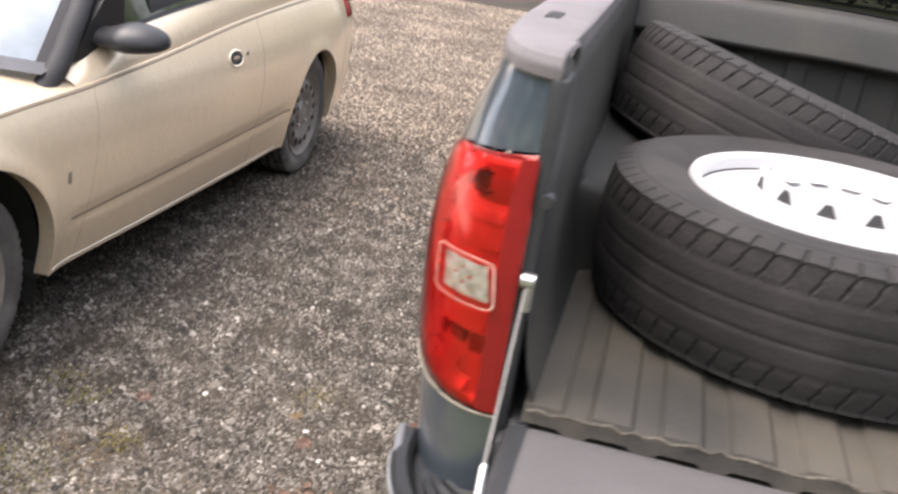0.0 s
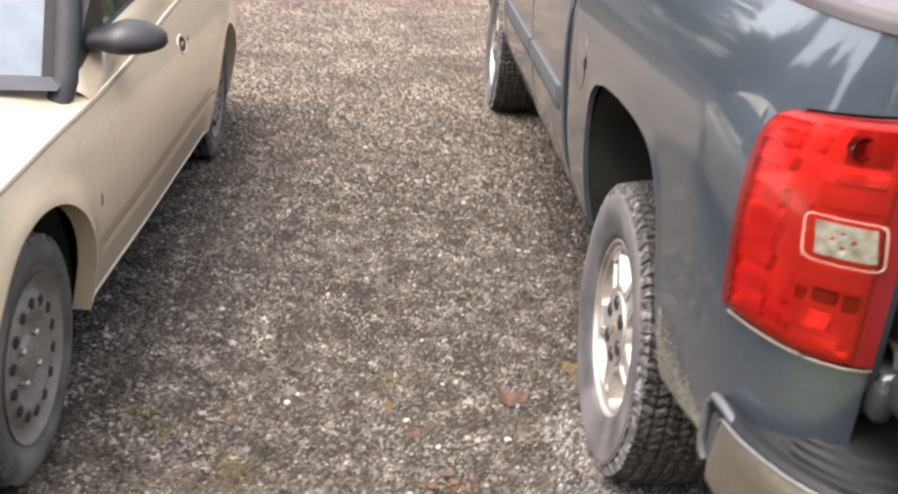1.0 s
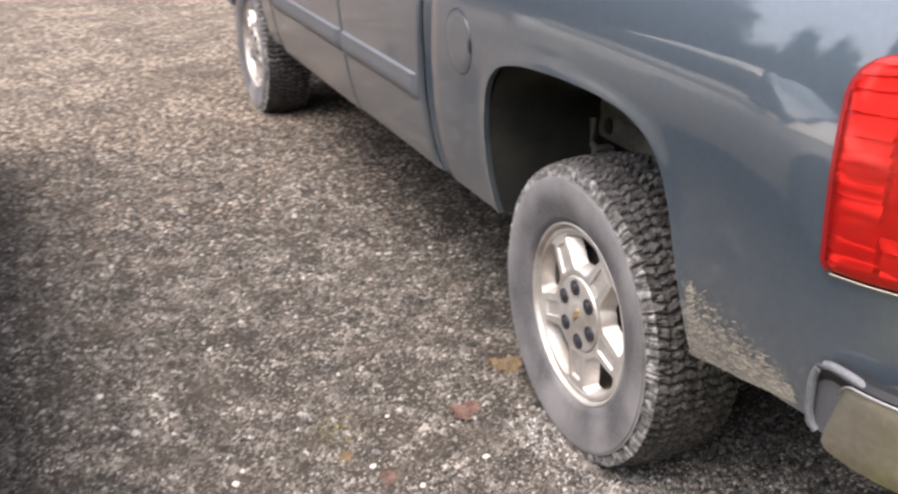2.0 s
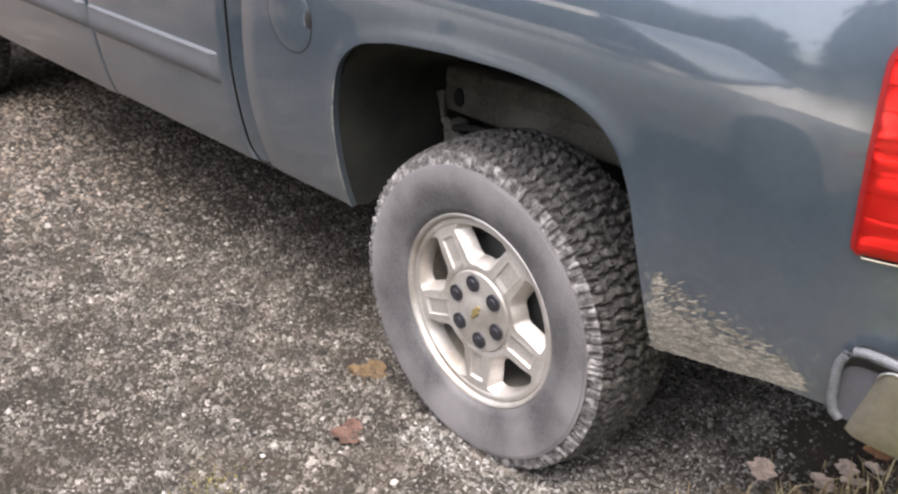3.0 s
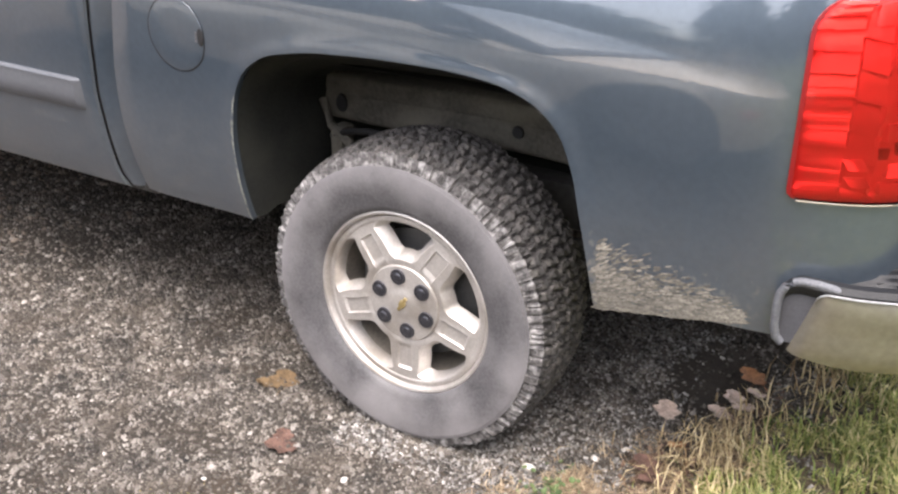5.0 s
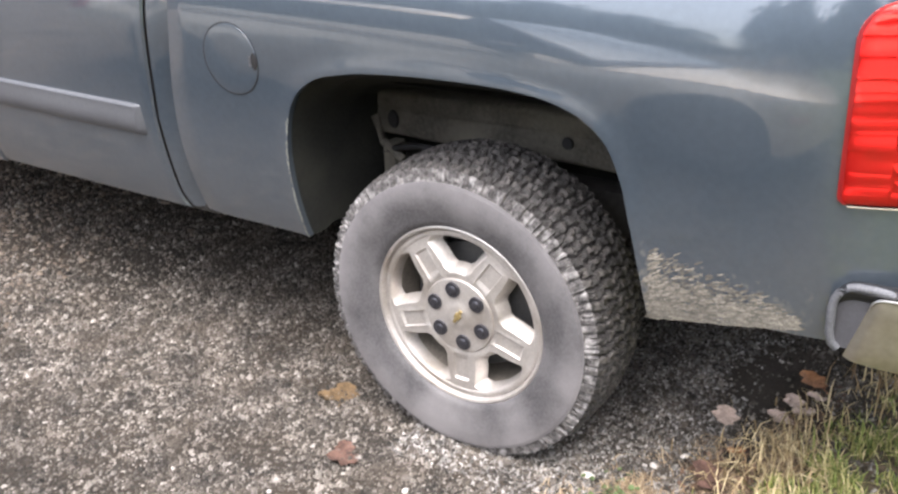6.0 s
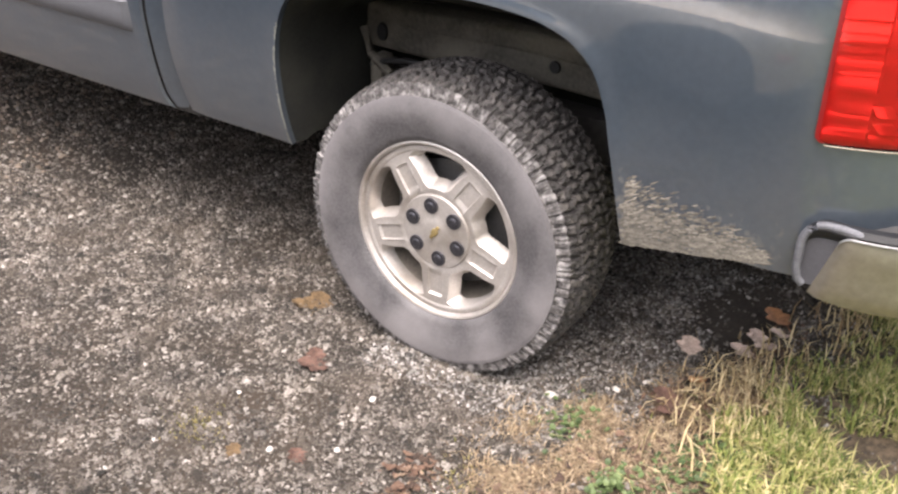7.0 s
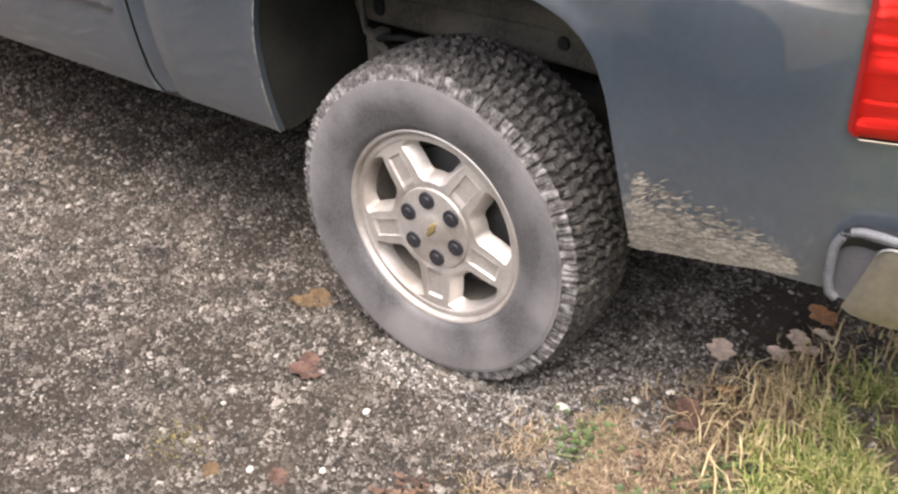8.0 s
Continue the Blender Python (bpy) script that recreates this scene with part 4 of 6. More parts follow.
part("liner_edge", liner_edge(), GRIT, truck, "ragged gritty rear edge of the bed liner")


def bed_wall():
    """The inner side: shallow upright ribs, rounded into the floor, bulged round the wheel."""
    def fn(a, b):
        y = -1.035 + 1.76 * a
        z = BED + 0.0 + 0.475 * b
        x = 0.187 + 0.035 * (1 - b) ** 6 - 0.012 * max(0.0, (b - 0.94) / 0.06) ** 2
        hump = max(0.0, 1 - (abs(y - 0.0) / 0.46) ** 6)
        top = 1.03 - BED
        h = z - BED
        side = 0.2 * hump * max(0.0, 1 - (h / top) ** 7) if h < top else 0
        return (x + side, y, z)
    return grid(fn, 90, 40)


both("bed_wall", bed_wall(), LINER, "dark plastic bed liner wall with wheel housing")


def bed_front():
    def fn(a, b):
        x = 0.19 + (2 * MID - 0.38) * a
        z = BED + 0.35 * b
        y = 0.765 - 0.03 * (1 - b) ** 6
        if b < 0.9 and math.sin(x * 40) > 0.35:
            y -= 0.008
        return (x, y, z)
    return grid(fn, 160, 24)


def front_panel():
    """The upper part of the bed's front: a leaning panel that stands proud, rolled at both edges."""
    prof = [(0.77, 1.187), (0.715, 1.185), (0.703, 1.189), (0.698, 1.197), (0.701, 1.21), (0.726, 1.28), (0.738, 1.302), (0.752, 1.314), (0.775, 1.318), (0.85, 1.318)]
    fy, fz = curve(range(len(prof)), [p[0] for p in prof]), curve(range(len(prof)), [p[1] for p in prof])
    return grid(lambda a, b: (0.19 + (2 * MID - 0.38) * a, fy(b * (len(prof) - 1)), fz(b * (len(prof) - 1)) + 0.0015 * math.sin(a * 23)), 30, 36)


part("bed_front", bed_front(), LINER, truck, "dark bed liner front wall")
part("bed_front_panel", front_panel(), PANEL, truck, "dusty grey upper front panel with olive grime")


def bed_post():
    """The post beside the tailgate: folded sheet with a ledge, a striker and bumpers."""
    return join(box(0.166, 0.19, -1.041, -0.96, 0.79, 1.325, 0.006))


posts = both("bed_post", bed_post(), POST, "dark painted post beside the tailgate opening")
for k, post in enumerate(posts):
    m = (lambda g: mirror(g, MID)) if k else (lambda g: g)
    part("latch_striker", m(join(shift(spin_y(lathe([(-0.008, 0.0), (-0.008, 0.009), (0.014, 0.009), (0.014, 0.0)], 16)), 0.19, -1.046, 1.165))), NUT, post, "dark latch striker")
    part("cable_bolt", m(join(shift(lathe([(-0.01, 0.0), (-0.01, 0.011), (0.008, 0.011)], 18), 0.186, -1.05, 1.05), box(0.183, 0.194, -1.058, -1.044, 1.005, 1.05, 0.003))), STEEL, post, "bright bolt that holds the tailgate cable")


# ---- tailgate, lowered ----
def tailgate_face():
    def fn(a, b):
        x = 0.215 + (2 * MID - 0.43) * a
        y = -1.062 - 0.5 * b
        e = min(a, 1 - a) * 1.55, min(b, 1 - b) * 0.5
        d = min(e)
        z = BED - 0.014 - 0.012 * math.exp(-((d / 0.012) ** 2))
        if 0.25 < b < 0.8 and math.sin(x * 21) > 0.75:
            z -= 0.004
        return (x, y, z)
    return grid(fn, 120, 30)


gate = part("tailgate", join(box(0.193, 2 * MID - 0.193, -1.565, -1.062, 0.785, 0.842, 0.012, 3)), POST, truck, "lowered tailgate")
part("tailgate_liner", tailgate_face(), GATE_LINER, gate, "grey plastic tailgate liner")
for k in range(2):
    m = (lambda g: mirror(g, MID)) if k else (lambda g: g)
    part("hinge_arm", m(join(box(0.18, 0.21, -1.075, -1.0, 0.755, 0.812, 0.01), box(0.19, 0.225, -1.04, -0.995, 0.775, 0.83, 0.008))), POST, gate)
    part("hinge_trunnion", m(shift(lathe([(-0.012, 0.0), (-0.012, 0.01), (-0.009, 0.013), (0.012, 0.013), (0.012, 0.0)], 24), 0.205, -1.04, 0.812)), STEEL, gate, "bright hinge trunnion")
    pts = [(0.184, -1.056, 1.04), (0.186, -1.11, 0.995), (0.189, -1.18, 0.935), (0.191, -1.25, 0.877), (0.195, -1.3, 0.846)]
    part("cable", m(tube(pts[:1] + [pts[1], pts[2], pts[3]], 0.0019, 8)), STEEL_PALE, gate, "steel tailgate cable")
    part("cable_end", m(tube([pts[3], pts[4]], 0.0046, 10)), STEEL, gate, "pale sleeve at the cable's end")


# ---- rear bumper ----

def bumper_plan(t, grow=0.0):
    """From the left end (t 0) round the corner to the middle (t 1)."""
    pts = [(0.008, -0.85), (0.008, -0.9), (0.016, -0.97), (0.038, -1.04), (0.076, -1.11), (0.145, -1.18), (0.26, -1.235), (0.45, -1.26), (0.75, -1.265), (MID, -1.265)]
    s = np.concatenate([[0], np.cumsum([math.dist(a, b) for a, b in zip(pts, pts[1:])])])
    fx, fy = curve(s, [p[0] for p in pts]), curve(s, [p[1] for p in pts])
    q = t * s[-1]
    x, y = fx(q), fy(q)
    dx, dy = fx(q + 0.01) - fx(q - 0.01), fy(q + 0.01) - fy(q - 0.01)
    k = math.hypot(dx, dy) or 1
    nx, ny = (dy / k, -dx / k)
    return x + nx * grow, y + ny * grow


def whole(fn, nu, nv):
    """A strip from the left end to the middle and on to the right end."""
    def f2(a, b):
        if a <= 0.5:
            return fn(2 * a, b)
        x, y, z = fn(2 - 2 * a, b)
        return (2 * MID - x, y, z)
    return grid(f2, 2 * nu, nv)


def corner_drop(d, r):
    """How far a corner of radius r has fallen at the distance d from its end."""
    return r - math.sqrt(max(0.0, r * r - (r - d) ** 2)) if d < r else 0.0


def chrome_face(a, b):
    a = a ** 1.6
    t = 0.024 + 0.976 * a + 0.03 * b * (1 - a)
    prof = curve([0, 0.1, 0.5, 0.9, 1], [-0.034, -0.02, -0.004, 0.003, -0.006])
    x, y = bumper_plan(t, prof(b) * min(1.0, 0.15 + a * 4) + 0.002)
    end = math.exp(-((a * 1.5 / 0.014) ** 2))
    return (x + 0.008 * end, y, 0.5 + 0.03 * math.exp(-a * 9) + (0.168 - 0.03 * math.exp(-a * 9) - corner_drop(1.19 * a, 0.024)) * b)


def pad_rim(a, b):
    prof = [(-0.012, -0.02), (-0.002, -0.008), (0.002, 0.004), (-0.006, 0.014), (-0.022, 0.016), (-0.032, 0.008), (-0.035, -0.004)]
    k = b * (len(prof) - 1)
    i = min(int(k), len(prof) - 2)
    g = prof[i][0] + (prof[i + 1][0] - prof[i][0]) * (k - i)
    h = prof[i][1] + (prof[i + 1][1] - prof[i][1]) * (k - i)
    a = a ** 1.5
    x, y = bumper_plan(a, g)
    return (x, y, 0.668 + h - corner_drop(1.19 * a, 0.045))


def pad_end(a, b):
    """The side end of the pad: a flat face with rounded upper corner that frames the chrome."""
    y = -0.85 - (0.04 + 0.045 * b) * a
    z = 0.548 + (0.125 - corner_drop(-0.85 - y, 0.045)) * b
    x, _ = bumper_plan((0.034 + 0.038 * b) * a)
    return (x + 0.009 + 0.02 * max(0.0, 1 - a * 12), y, z)


def pad_top(a, b):
    x, y = bumper_plan(a, -0.033)
    yi = -0.82 - 0.14 * min(1.0, a * 5)
    xi = x + (0.08 + 0.25 * min(a, 0.25)) * max(0, 1 - 3 * a)
    px, py = x + (xi - x) * b, y + (yi - y) * b
    rib = 0.006 if (0.14 < b < 0.56 and math.sin(b * 44) > 0.0 and a > 0.16) else 0
    return (px, py, 0.662 - corner_drop(1.19 * a, 0.045) + 0.06 * b * min(1.0, a * 7) + rib)


bumper = part("bumper", whole(chrome_face, 60, 14), CHROME, truck, "dull chrome rear step bumper")
# a thin tube in brighter steel paints the highlight along the chrome
part("chrome_edge", whole(lambda a, b: (*bumper_plan(0.054 + 0.946 * a ** 1.6, 0.003 + 0.0025 * math.cos(2 * math.pi * b)), 0.666 - corner_drop(1.19 * a ** 1.6, 0.024) + 0.0025 * math.sin(2 * math.pi * b)), 60, 8), STEEL, bumper, "brighter steel line for the highlight on the chrome's upper edge")
part("bumper_rim", whole(pad_rim, 60, 12), PLASTIC, bumper, "raised black plastic rim")
part("step_pad", whole(pad_top, 70, 44), PLASTIC, bumper, "ribbed black plastic step pad")
for k in range(2):
    edge = tube([(0.018, -0.868, 0.546), (0.013, -0.858, 0.556), (0.01, -0.853, 0.58), (0.009, -0.853, 0.632), (0.009, -0.856, 0.65), (0.009, -0.864, 0.665), (0.009, -0.877, 0.676), (0.01, -0.893, 0.68), (0.014, -0.92, 0.679), (0.02, -0.95, 0.674), (0.031, -0.985, 0.66)], 0.0082, 12)
    part("end_rim", mirror(edge, MID) if k else edge, SCUFF_GLINT, bumper, "scuffed pale edge of the bumper end")
    g = grid(pad_end, 20, 16)
    part("pad_end", mirror(g, MID) if k else g, SCUFFED, bumper, "scuffed dark plastic bumper end")
part("bumper_core", box(0.06, 2 * MID - 0.06, -1.2, -0.88, 0.52, 0.64, 0.03), UNDER, truck)


# ---- wheel wells and what hangs under the truck ----
def well(y0):
    pts = smooth_line([(u * 1.004 + y0, z + (0.002 if z > 0.6 else 0)) for u, z in ARCH], 60)
    xs = [0.008, 0.02, 0.05, 0.08, 0.11, 0.14, 0.18, 0.22, 0.26, 0.3, 0.34, 0.38, 0.44, 0.5]
    v = [(max(x, INSET(z) + 0.012), u, z - max(0.0, z - 0.78) * min(1.0, max(0.0, x - 0.02) / 0.36) * 0.85 + 0.006 * math.sin(x * 50)) for u, z in pts for x in xs]
    n = len(xs)
    f = [(i * n + j, (i + 1) * n + j, (i + 1) * n + j + 1, i * n + j + 1) for i in range(59) for j in range(n - 1)]
    f.append(tuple(i * n + n - 1 for i in range(60)))
    return v, f


both("wheel_well", well(0.0), WELL, "dirty dark wheel well")
both("wheel_well", well(3.68), WELL)
both("frame_rail", box(0.4, 0.48, -1.1, 4.5, 0.48, 0.6, 0.012), UNDER, "dusty steel frame rail")


def bed_sill():
    """The pressed steel sill inside the wheel well: a leaning face, rolled below, with a shallow bead along it."""
    prof = [(0.395, 0.8), (0.362, 0.79), (0.353, 0.782), (0.352, 0.772), (0.356, 0.745), (0.36, 0.735), (0.357, 0.7), (0.36, 0.675), (0.368, 0.664), (0.385, 0.66), (0.42, 0.665)]
    fx, fz = curve(range(len(prof)), [p[0] for p in prof]), curve(range(len(prof)), [p[1] for p in prof])
    top = len(prof) - 1
    return grid(lambda a, b: (fx(b * top), -0.62 + 1.08 * a, fz(b * top) - 0.004 * math.sin(9 * a)), 40, 40)


both("bed_sill", bed_sill(), RAIL, "dusty pressed steel sill inside the wheel well")
hole = lathe([(-0.006, 0.0), (-0.006, 0.014), (0.0, 0.016)], 18)
both("rail_hole", shift(hole, 0.357, -0.127, 0.722), GAP)
both("rail_hole", shift(([(x, y * 1.1, z * 1.6) for x, y, z in hole[0]], hole[1]), 0.357, 0.398, 0.708), GAP)
both("well_bracket", join(box(0.3, 0.36, 0.36, 0.4, 0.56, 0.66, 0.01), tube([(0.33, 0.44, 0.72), (0.31, 0.4, 0.66), (0.3, 0.33, 0.62)], 0.012, 8)), RAIL)
both("brake_line", tube([(0.31, 0.4, 0.63), (0.3, 0.34, 0.655), (0.29, 0.27, 0.672), (0.29, 0.2, 0.672), (0.3, 0.12, 0.65)], 0.008, 8), GAP, "black brake hose over the tyre")
both("bump_stop", box(0.3, 0.42, -0.42, -0.34, 0.58, 0.72, 0.02), WELL)
both("leaf_spring", join(*[tube([(0.33, y, 0.42 + 0.02 * k + 0.12 * (y / 0.7) ** 2) for y in np.linspace(-0.7 + 0.12 * k, 0.7 - 0.12 * k, 14)], 0.016, 6) for k in range(3)]), UNDER)
both("shock_absorber", tube([(0.42, 0.12, 0.36), (0.44, 0.22, 0.74)], 0.028, 12), UNDER)
part("rear_axle", join(tube([(0.2, 0, 0.364), (1.78, 0, 0.364)], 0.045, 14), shift(lathe([(-0.16, 0.0), (-0.13, 0.1), (0.0, 0.15), (0.13, 0.1), (0.16, 0.0)], 24), MID, 0, 0.364)), UNDER, truck)
part("underbody", join(box(0.12, 2 * MID - 0.12, 0.5, 3.1, 0.5, 0.56, 0.02), box(0.5, 2 * MID - 0.5, -1.0, 4.6, 0.58, 0.8, 0.03), box(0.16, 2 * MID - 0.16, -1.0, -0.52, 0.72, 0.82, 0.02)), UNDER, truck, "dark underside with exhaust and crossmembers")
part("exhaust", tube([(1.2, 2.6, 0.42), (1.25, 0.9, 0.42), (1.4, 0.5, 0.62), (1.45, -0.3, 0.62), (1.6, -0.75, 0.45)], 0.035, 12), UNDER, truck)


# ---- cab ----
def cab_inset(z):
    return INSET(z) + 0.004


def panel_yz(y0, y1, z0, z1, ny=16, nz=26, out=0.0, shape=None):
    """A body panel in the side's curved surface with folded, rounded edges."""
    def fn(a, b):
        y, z = y0 + (y1 - y0) * a, z0 + (z1 - z0) * b
        if shape:
            y, z = shape(a, b, y, z)
        e = min(min(a, 1 - a) * abs(y1 - y0), min(b, 1 - b) * (z1 - z0))
        fold = 0.01 * math.exp(-((e / 0.004) ** 2))
        return (cab_inset(min(z, 1.33)) + max(0, z - 1.33) * 0.35 + fold - out, y, z)
    def even_fn(a, b):
        return fn(even(a), even(b))
    return grid(even_fn, ny, nz)


def door_lean(z):
    """The cab's rear edges lean: they run forward down to the waist and stand upright below it."""
    return -0.13 * max(0.0, z - 0.74) - 0.02 * max(0.0, 1 - (z - 0.455) / 0.06) ** 2


def rear_door_shape(a, b, y, z):
    return (y + (1 - a) * door_lean(z), z)


def corner_shape(a, b, y, z):
    return (y + door_lean(z), z)


def rolled(geo):
    """Rolls the cab corner's rear edge inwards."""
    out = []
    for x, y, z in geo[0]:
        t = min(max((0.93 - (y - door_lean(z))) / 0.07, 0.0), 1.0)
        out.append((x + 0.009 + 0.04 * t**1.2, y, z))
    return out, geo[1]


both("cab_corner", rolled(panel_yz(0.858, 0.9315, 0.455, 1.36, 12, 40, 0.0, corner_shape)), TRUCK_PAINT, "blue-grey cab corner")
doors = both("rear_door", panel_yz(0.935, 1.775, 0.455, 1.36, 22, 36, 0.0, rear_door_shape), TRUCK_PAINT, "blue-grey rear door")
fronts = both("front_door", panel_yz(1.783, 2.98, 0.445, 1.36, 22, 36), TRUCK_PAINT, "blue-grey front door")


both("cab_gap", panel_yz(0.838, 0.868, 0.455, 1.34, 4, 40, -0.045, corner_shape), GAP, "dark gap between cab and box")
both("door_gap", panel_yz(0.926, 0.94, 0.46, 1.35, 4, 40, -0.013, corner_shape), GAP)
both("door_gap", panel_yz(1.768, 1.79, 0.46, 1.35, 4, 30, -0.007), GAP)


def moulding(y0, y1):
    def fn(a, b):
        y = y0 + (y1 - y0) * a
        prof = curve([0, 0.04, 0.09, 0.86, 0.93, 0.97, 1], [0.0, 0.009, 0.0115, 0.013, 0.0125, 0.008, 0.0])
        end = min(1.0, min(a, 1 - a) * abs(y1 - y0) / 0.004)
        z = 0.68 + 0.09 * b
        return (cab_inset(z) + 0.001 - prof(b) * (end**0.5) + 0.002 * (1 - end), y, z)
    return grid(fn, 40, 40)


for k in range(2):
    m = (lambda g: mirror(g, MID)) if k else (lambda g: g)
    part("side_moulding", m(moulding(0.975, 1.768)), MOULDING, doors[k], "grey rub strip")
    part("side_moulding", m(moulding(1.79, 2.9)), MOULDING, fronts[k], "grey rub strip")
    for door, y in ((doors[k], 1.12), (fronts[k], 1.95)):
        part("door_handle", m(join(box(-0.012, 0.018, y, y + 0.2, 1.06, 1.1, 0.012), box(-0.004, 0.022, y - 0.01, y + 0.21, 1.04, 1.12, 0.008))), TRUCK_PAINT, door)
both("rocker_panel", box(0.085, 0.14, 0.83, 3.02, 0.44, 0.5, 0.012), UNDER)


def cab_shell():
    """The cab over the belt line: pillars and roof in one skin."""
    stations = [(0.9, 1.36, 0.0), (0.93, 1.7, 0.0), (1.05, 1.86, 0.0), (1.5, 1.9, 0.0), (2.2, 1.89, 0.0), (2.5, 1.84, 0.0), (2.9, 1.55, 0.0), (3.2, 1.36, 0.0)]
    fz = curve([s[0] for s in stations], [s[1] for s in stations])
    def fn(a, b):
        y = 0.9 + 2.3 * a
        top = fz(y)
        t = 2 * b - 1
        s = math.copysign(min(1.0, abs(t) / 0.55), t) if abs(t) < 0.55 else math.copysign(1, t)
        h = 1.0 if abs(t) < 0.55 else 1 - (abs(t) - 0.55) / 0.45
        half = 0.95 - 0.22 * h * (top - 1.33) / 0.55
        round_off = 0.05 * abs(s) ** 6 if h == 1.0 else 0
        return (MID + s * half, y, 1.33 + (top - 1.33) * h - round_off)
    return grid(fn, 50, 60)


def lean(geo):
    """Leans the rear window forward towards its top."""
    return [(x, y + 0.16 * (z - 1.28), z) for x, y, z in geo[0]], geo[1]


part("cab_shell", cab_shell(), TRUCK_PAINT, truck, "blue-grey cab roof and pillars")
part("cab_back", join(box(0.1, 2 * MID - 0.1, 0.872, 0.9, 0.55, 1.3, 0.01)), TRUCK_PAINT, truck)
rear_glass = part("rear_window", lean(box(0.24, 2 * MID - 0.24, 0.864, 0.872, 1.29, 1.72, 0.003)), GLASS_DARK, truck, "dark rear window that mirrors trees and sky")
part("window_seal", lean(join(box(0.215, 0.242, 0.862, 0.885, 1.27, 1.75, 0.006), box(2 * MID - 0.242, 2 * MID - 0.215, 0.862, 0.885, 1.27, 1.75, 0.006), box(0.242, 2 * MID - 0.242, 0.862, 0.885, 1.262, 1.29, 0.006), box(0.242, 2 * MID - 0.242, 0.862, 0.885, 1.72, 1.75, 0.006))), PLASTIC, rear_glass)


def side_glass(y0, y1, ztop):
    def fn(a, b):
        y = y0 + (y1 - y0) * a
        z = 1.375 + (ztop - 1.375) * b
        return (0.036 + (z - 1.33) * 0.4, y, z)
    return grid(fn, 10, 8)


both("side_window", side_glass(1.05, 1.72, 1.72), GLASS_DARK, "dark tinted side window")
both("side_window", side_glass(1.82, 2.62, 1.66), GLASS_DARK)
both("side_mirror", join(box(-0.22, -0.02, 2.62, 2.74, 1.36, 1.6, 0.05, 4), box(-0.04, 0.1, 2.65, 2.72, 1.36, 1.42, 0.02)), PLASTIC, "black side mirror")


def front_fender():
    """The front wing: as the box side, a skin round its own arch."""
    na, rows = 70, 16
    inner = [(u + 3.68, z) for u, z in smooth_line([(-0.47, 0.47), (-0.455, 0.62), (-0.41, 0.8), (-0.3, 0.9), (-0.1, 0.945), (0.1, 0.945), (0.3, 0.9), (0.41, 0.8), (0.455, 0.62), (0.47, 0.5)], na + 1)]
    outer = [(3.0, 0.475 + 0.6 * k / 20) for k in range(21)] + [(3.0 + 1.72 * k / 30, 1.075 + 0.04 * math.sin(k / 30 * 3)) for k in range(1, 31)] + [(4.72 - 0.0 * k, 1.075 - 0.55 * k / 20) for k in range(1, 21)]
    v, f = [], []
    for (y0, z0), (y1, z1) in zip(inner, outer):
        for j in range(rows + 1):
            t = j / rows
            y, z = y0 + (y1 - y0) * t, z0 + (z1 - z0) * t
            v.append((cab_inset(z) + (0.05 if j == 0 else 0) + 0.25 * max(0, (y - 4.3) / 0.42) ** 3, y, z))
    w = rows + 1
    return v, [(i * w + j, (i + 1) * w + j, (i + 1) * w + j + 1, i * w + j + 1) for i in range(na) for j in range(rows)]


both("front_fender", front_fender(), TRUCK_PAINT, "blue-grey front wing")


def hood_geo():
    def fn(a, b):
        y = 2.95 + 1.8 * a
        t = 2 * b - 1
        side = 0.01 + 0.25 * max(0, (y - 4.3) / 0.45) ** 3
        half = MID - side
        z = 1.07 + (0.27 - 0.1 * a) * (1 - abs(t) ** 6) - 0.22 * max(0, (a - 0.85) / 0.15) ** 3
        return (MID + t * half, y, z)
    return grid(fn, 30, 40)


part("hood", hood_geo(), TRUCK_PAINT, truck, "blue-grey bonnet")
part("front_end", join(box(0.3, 2 * MID - 0.3, 4.55, 4.76, 0.55, 1.1, 0.04)), PLASTIC, truck)
part("front_bumper", box(0.08, 2 * MID - 0.08, 4.62, 4.92, 0.45, 0.7, 0.06, 4), CHROME, truck, "chrome front bumper")
both("headlamp", box(0.2, 0.52, 4.5, 4.745, 0.8, 1.02, 0.03, 3), CLEAR_LENS, "clear headlamp")


# ---- the two loose tyres in the bed ----
SPARE_SIDES, SPARE_TREAD = (tyre_mesh(only, OLD_RUBBER, 0.415, 0.25, 0.262, 64, 5, 0.006, 0.035, seed=8, per=12, cut=0.9, fine=8, only=only) for only in ("sidewall", "tread"))


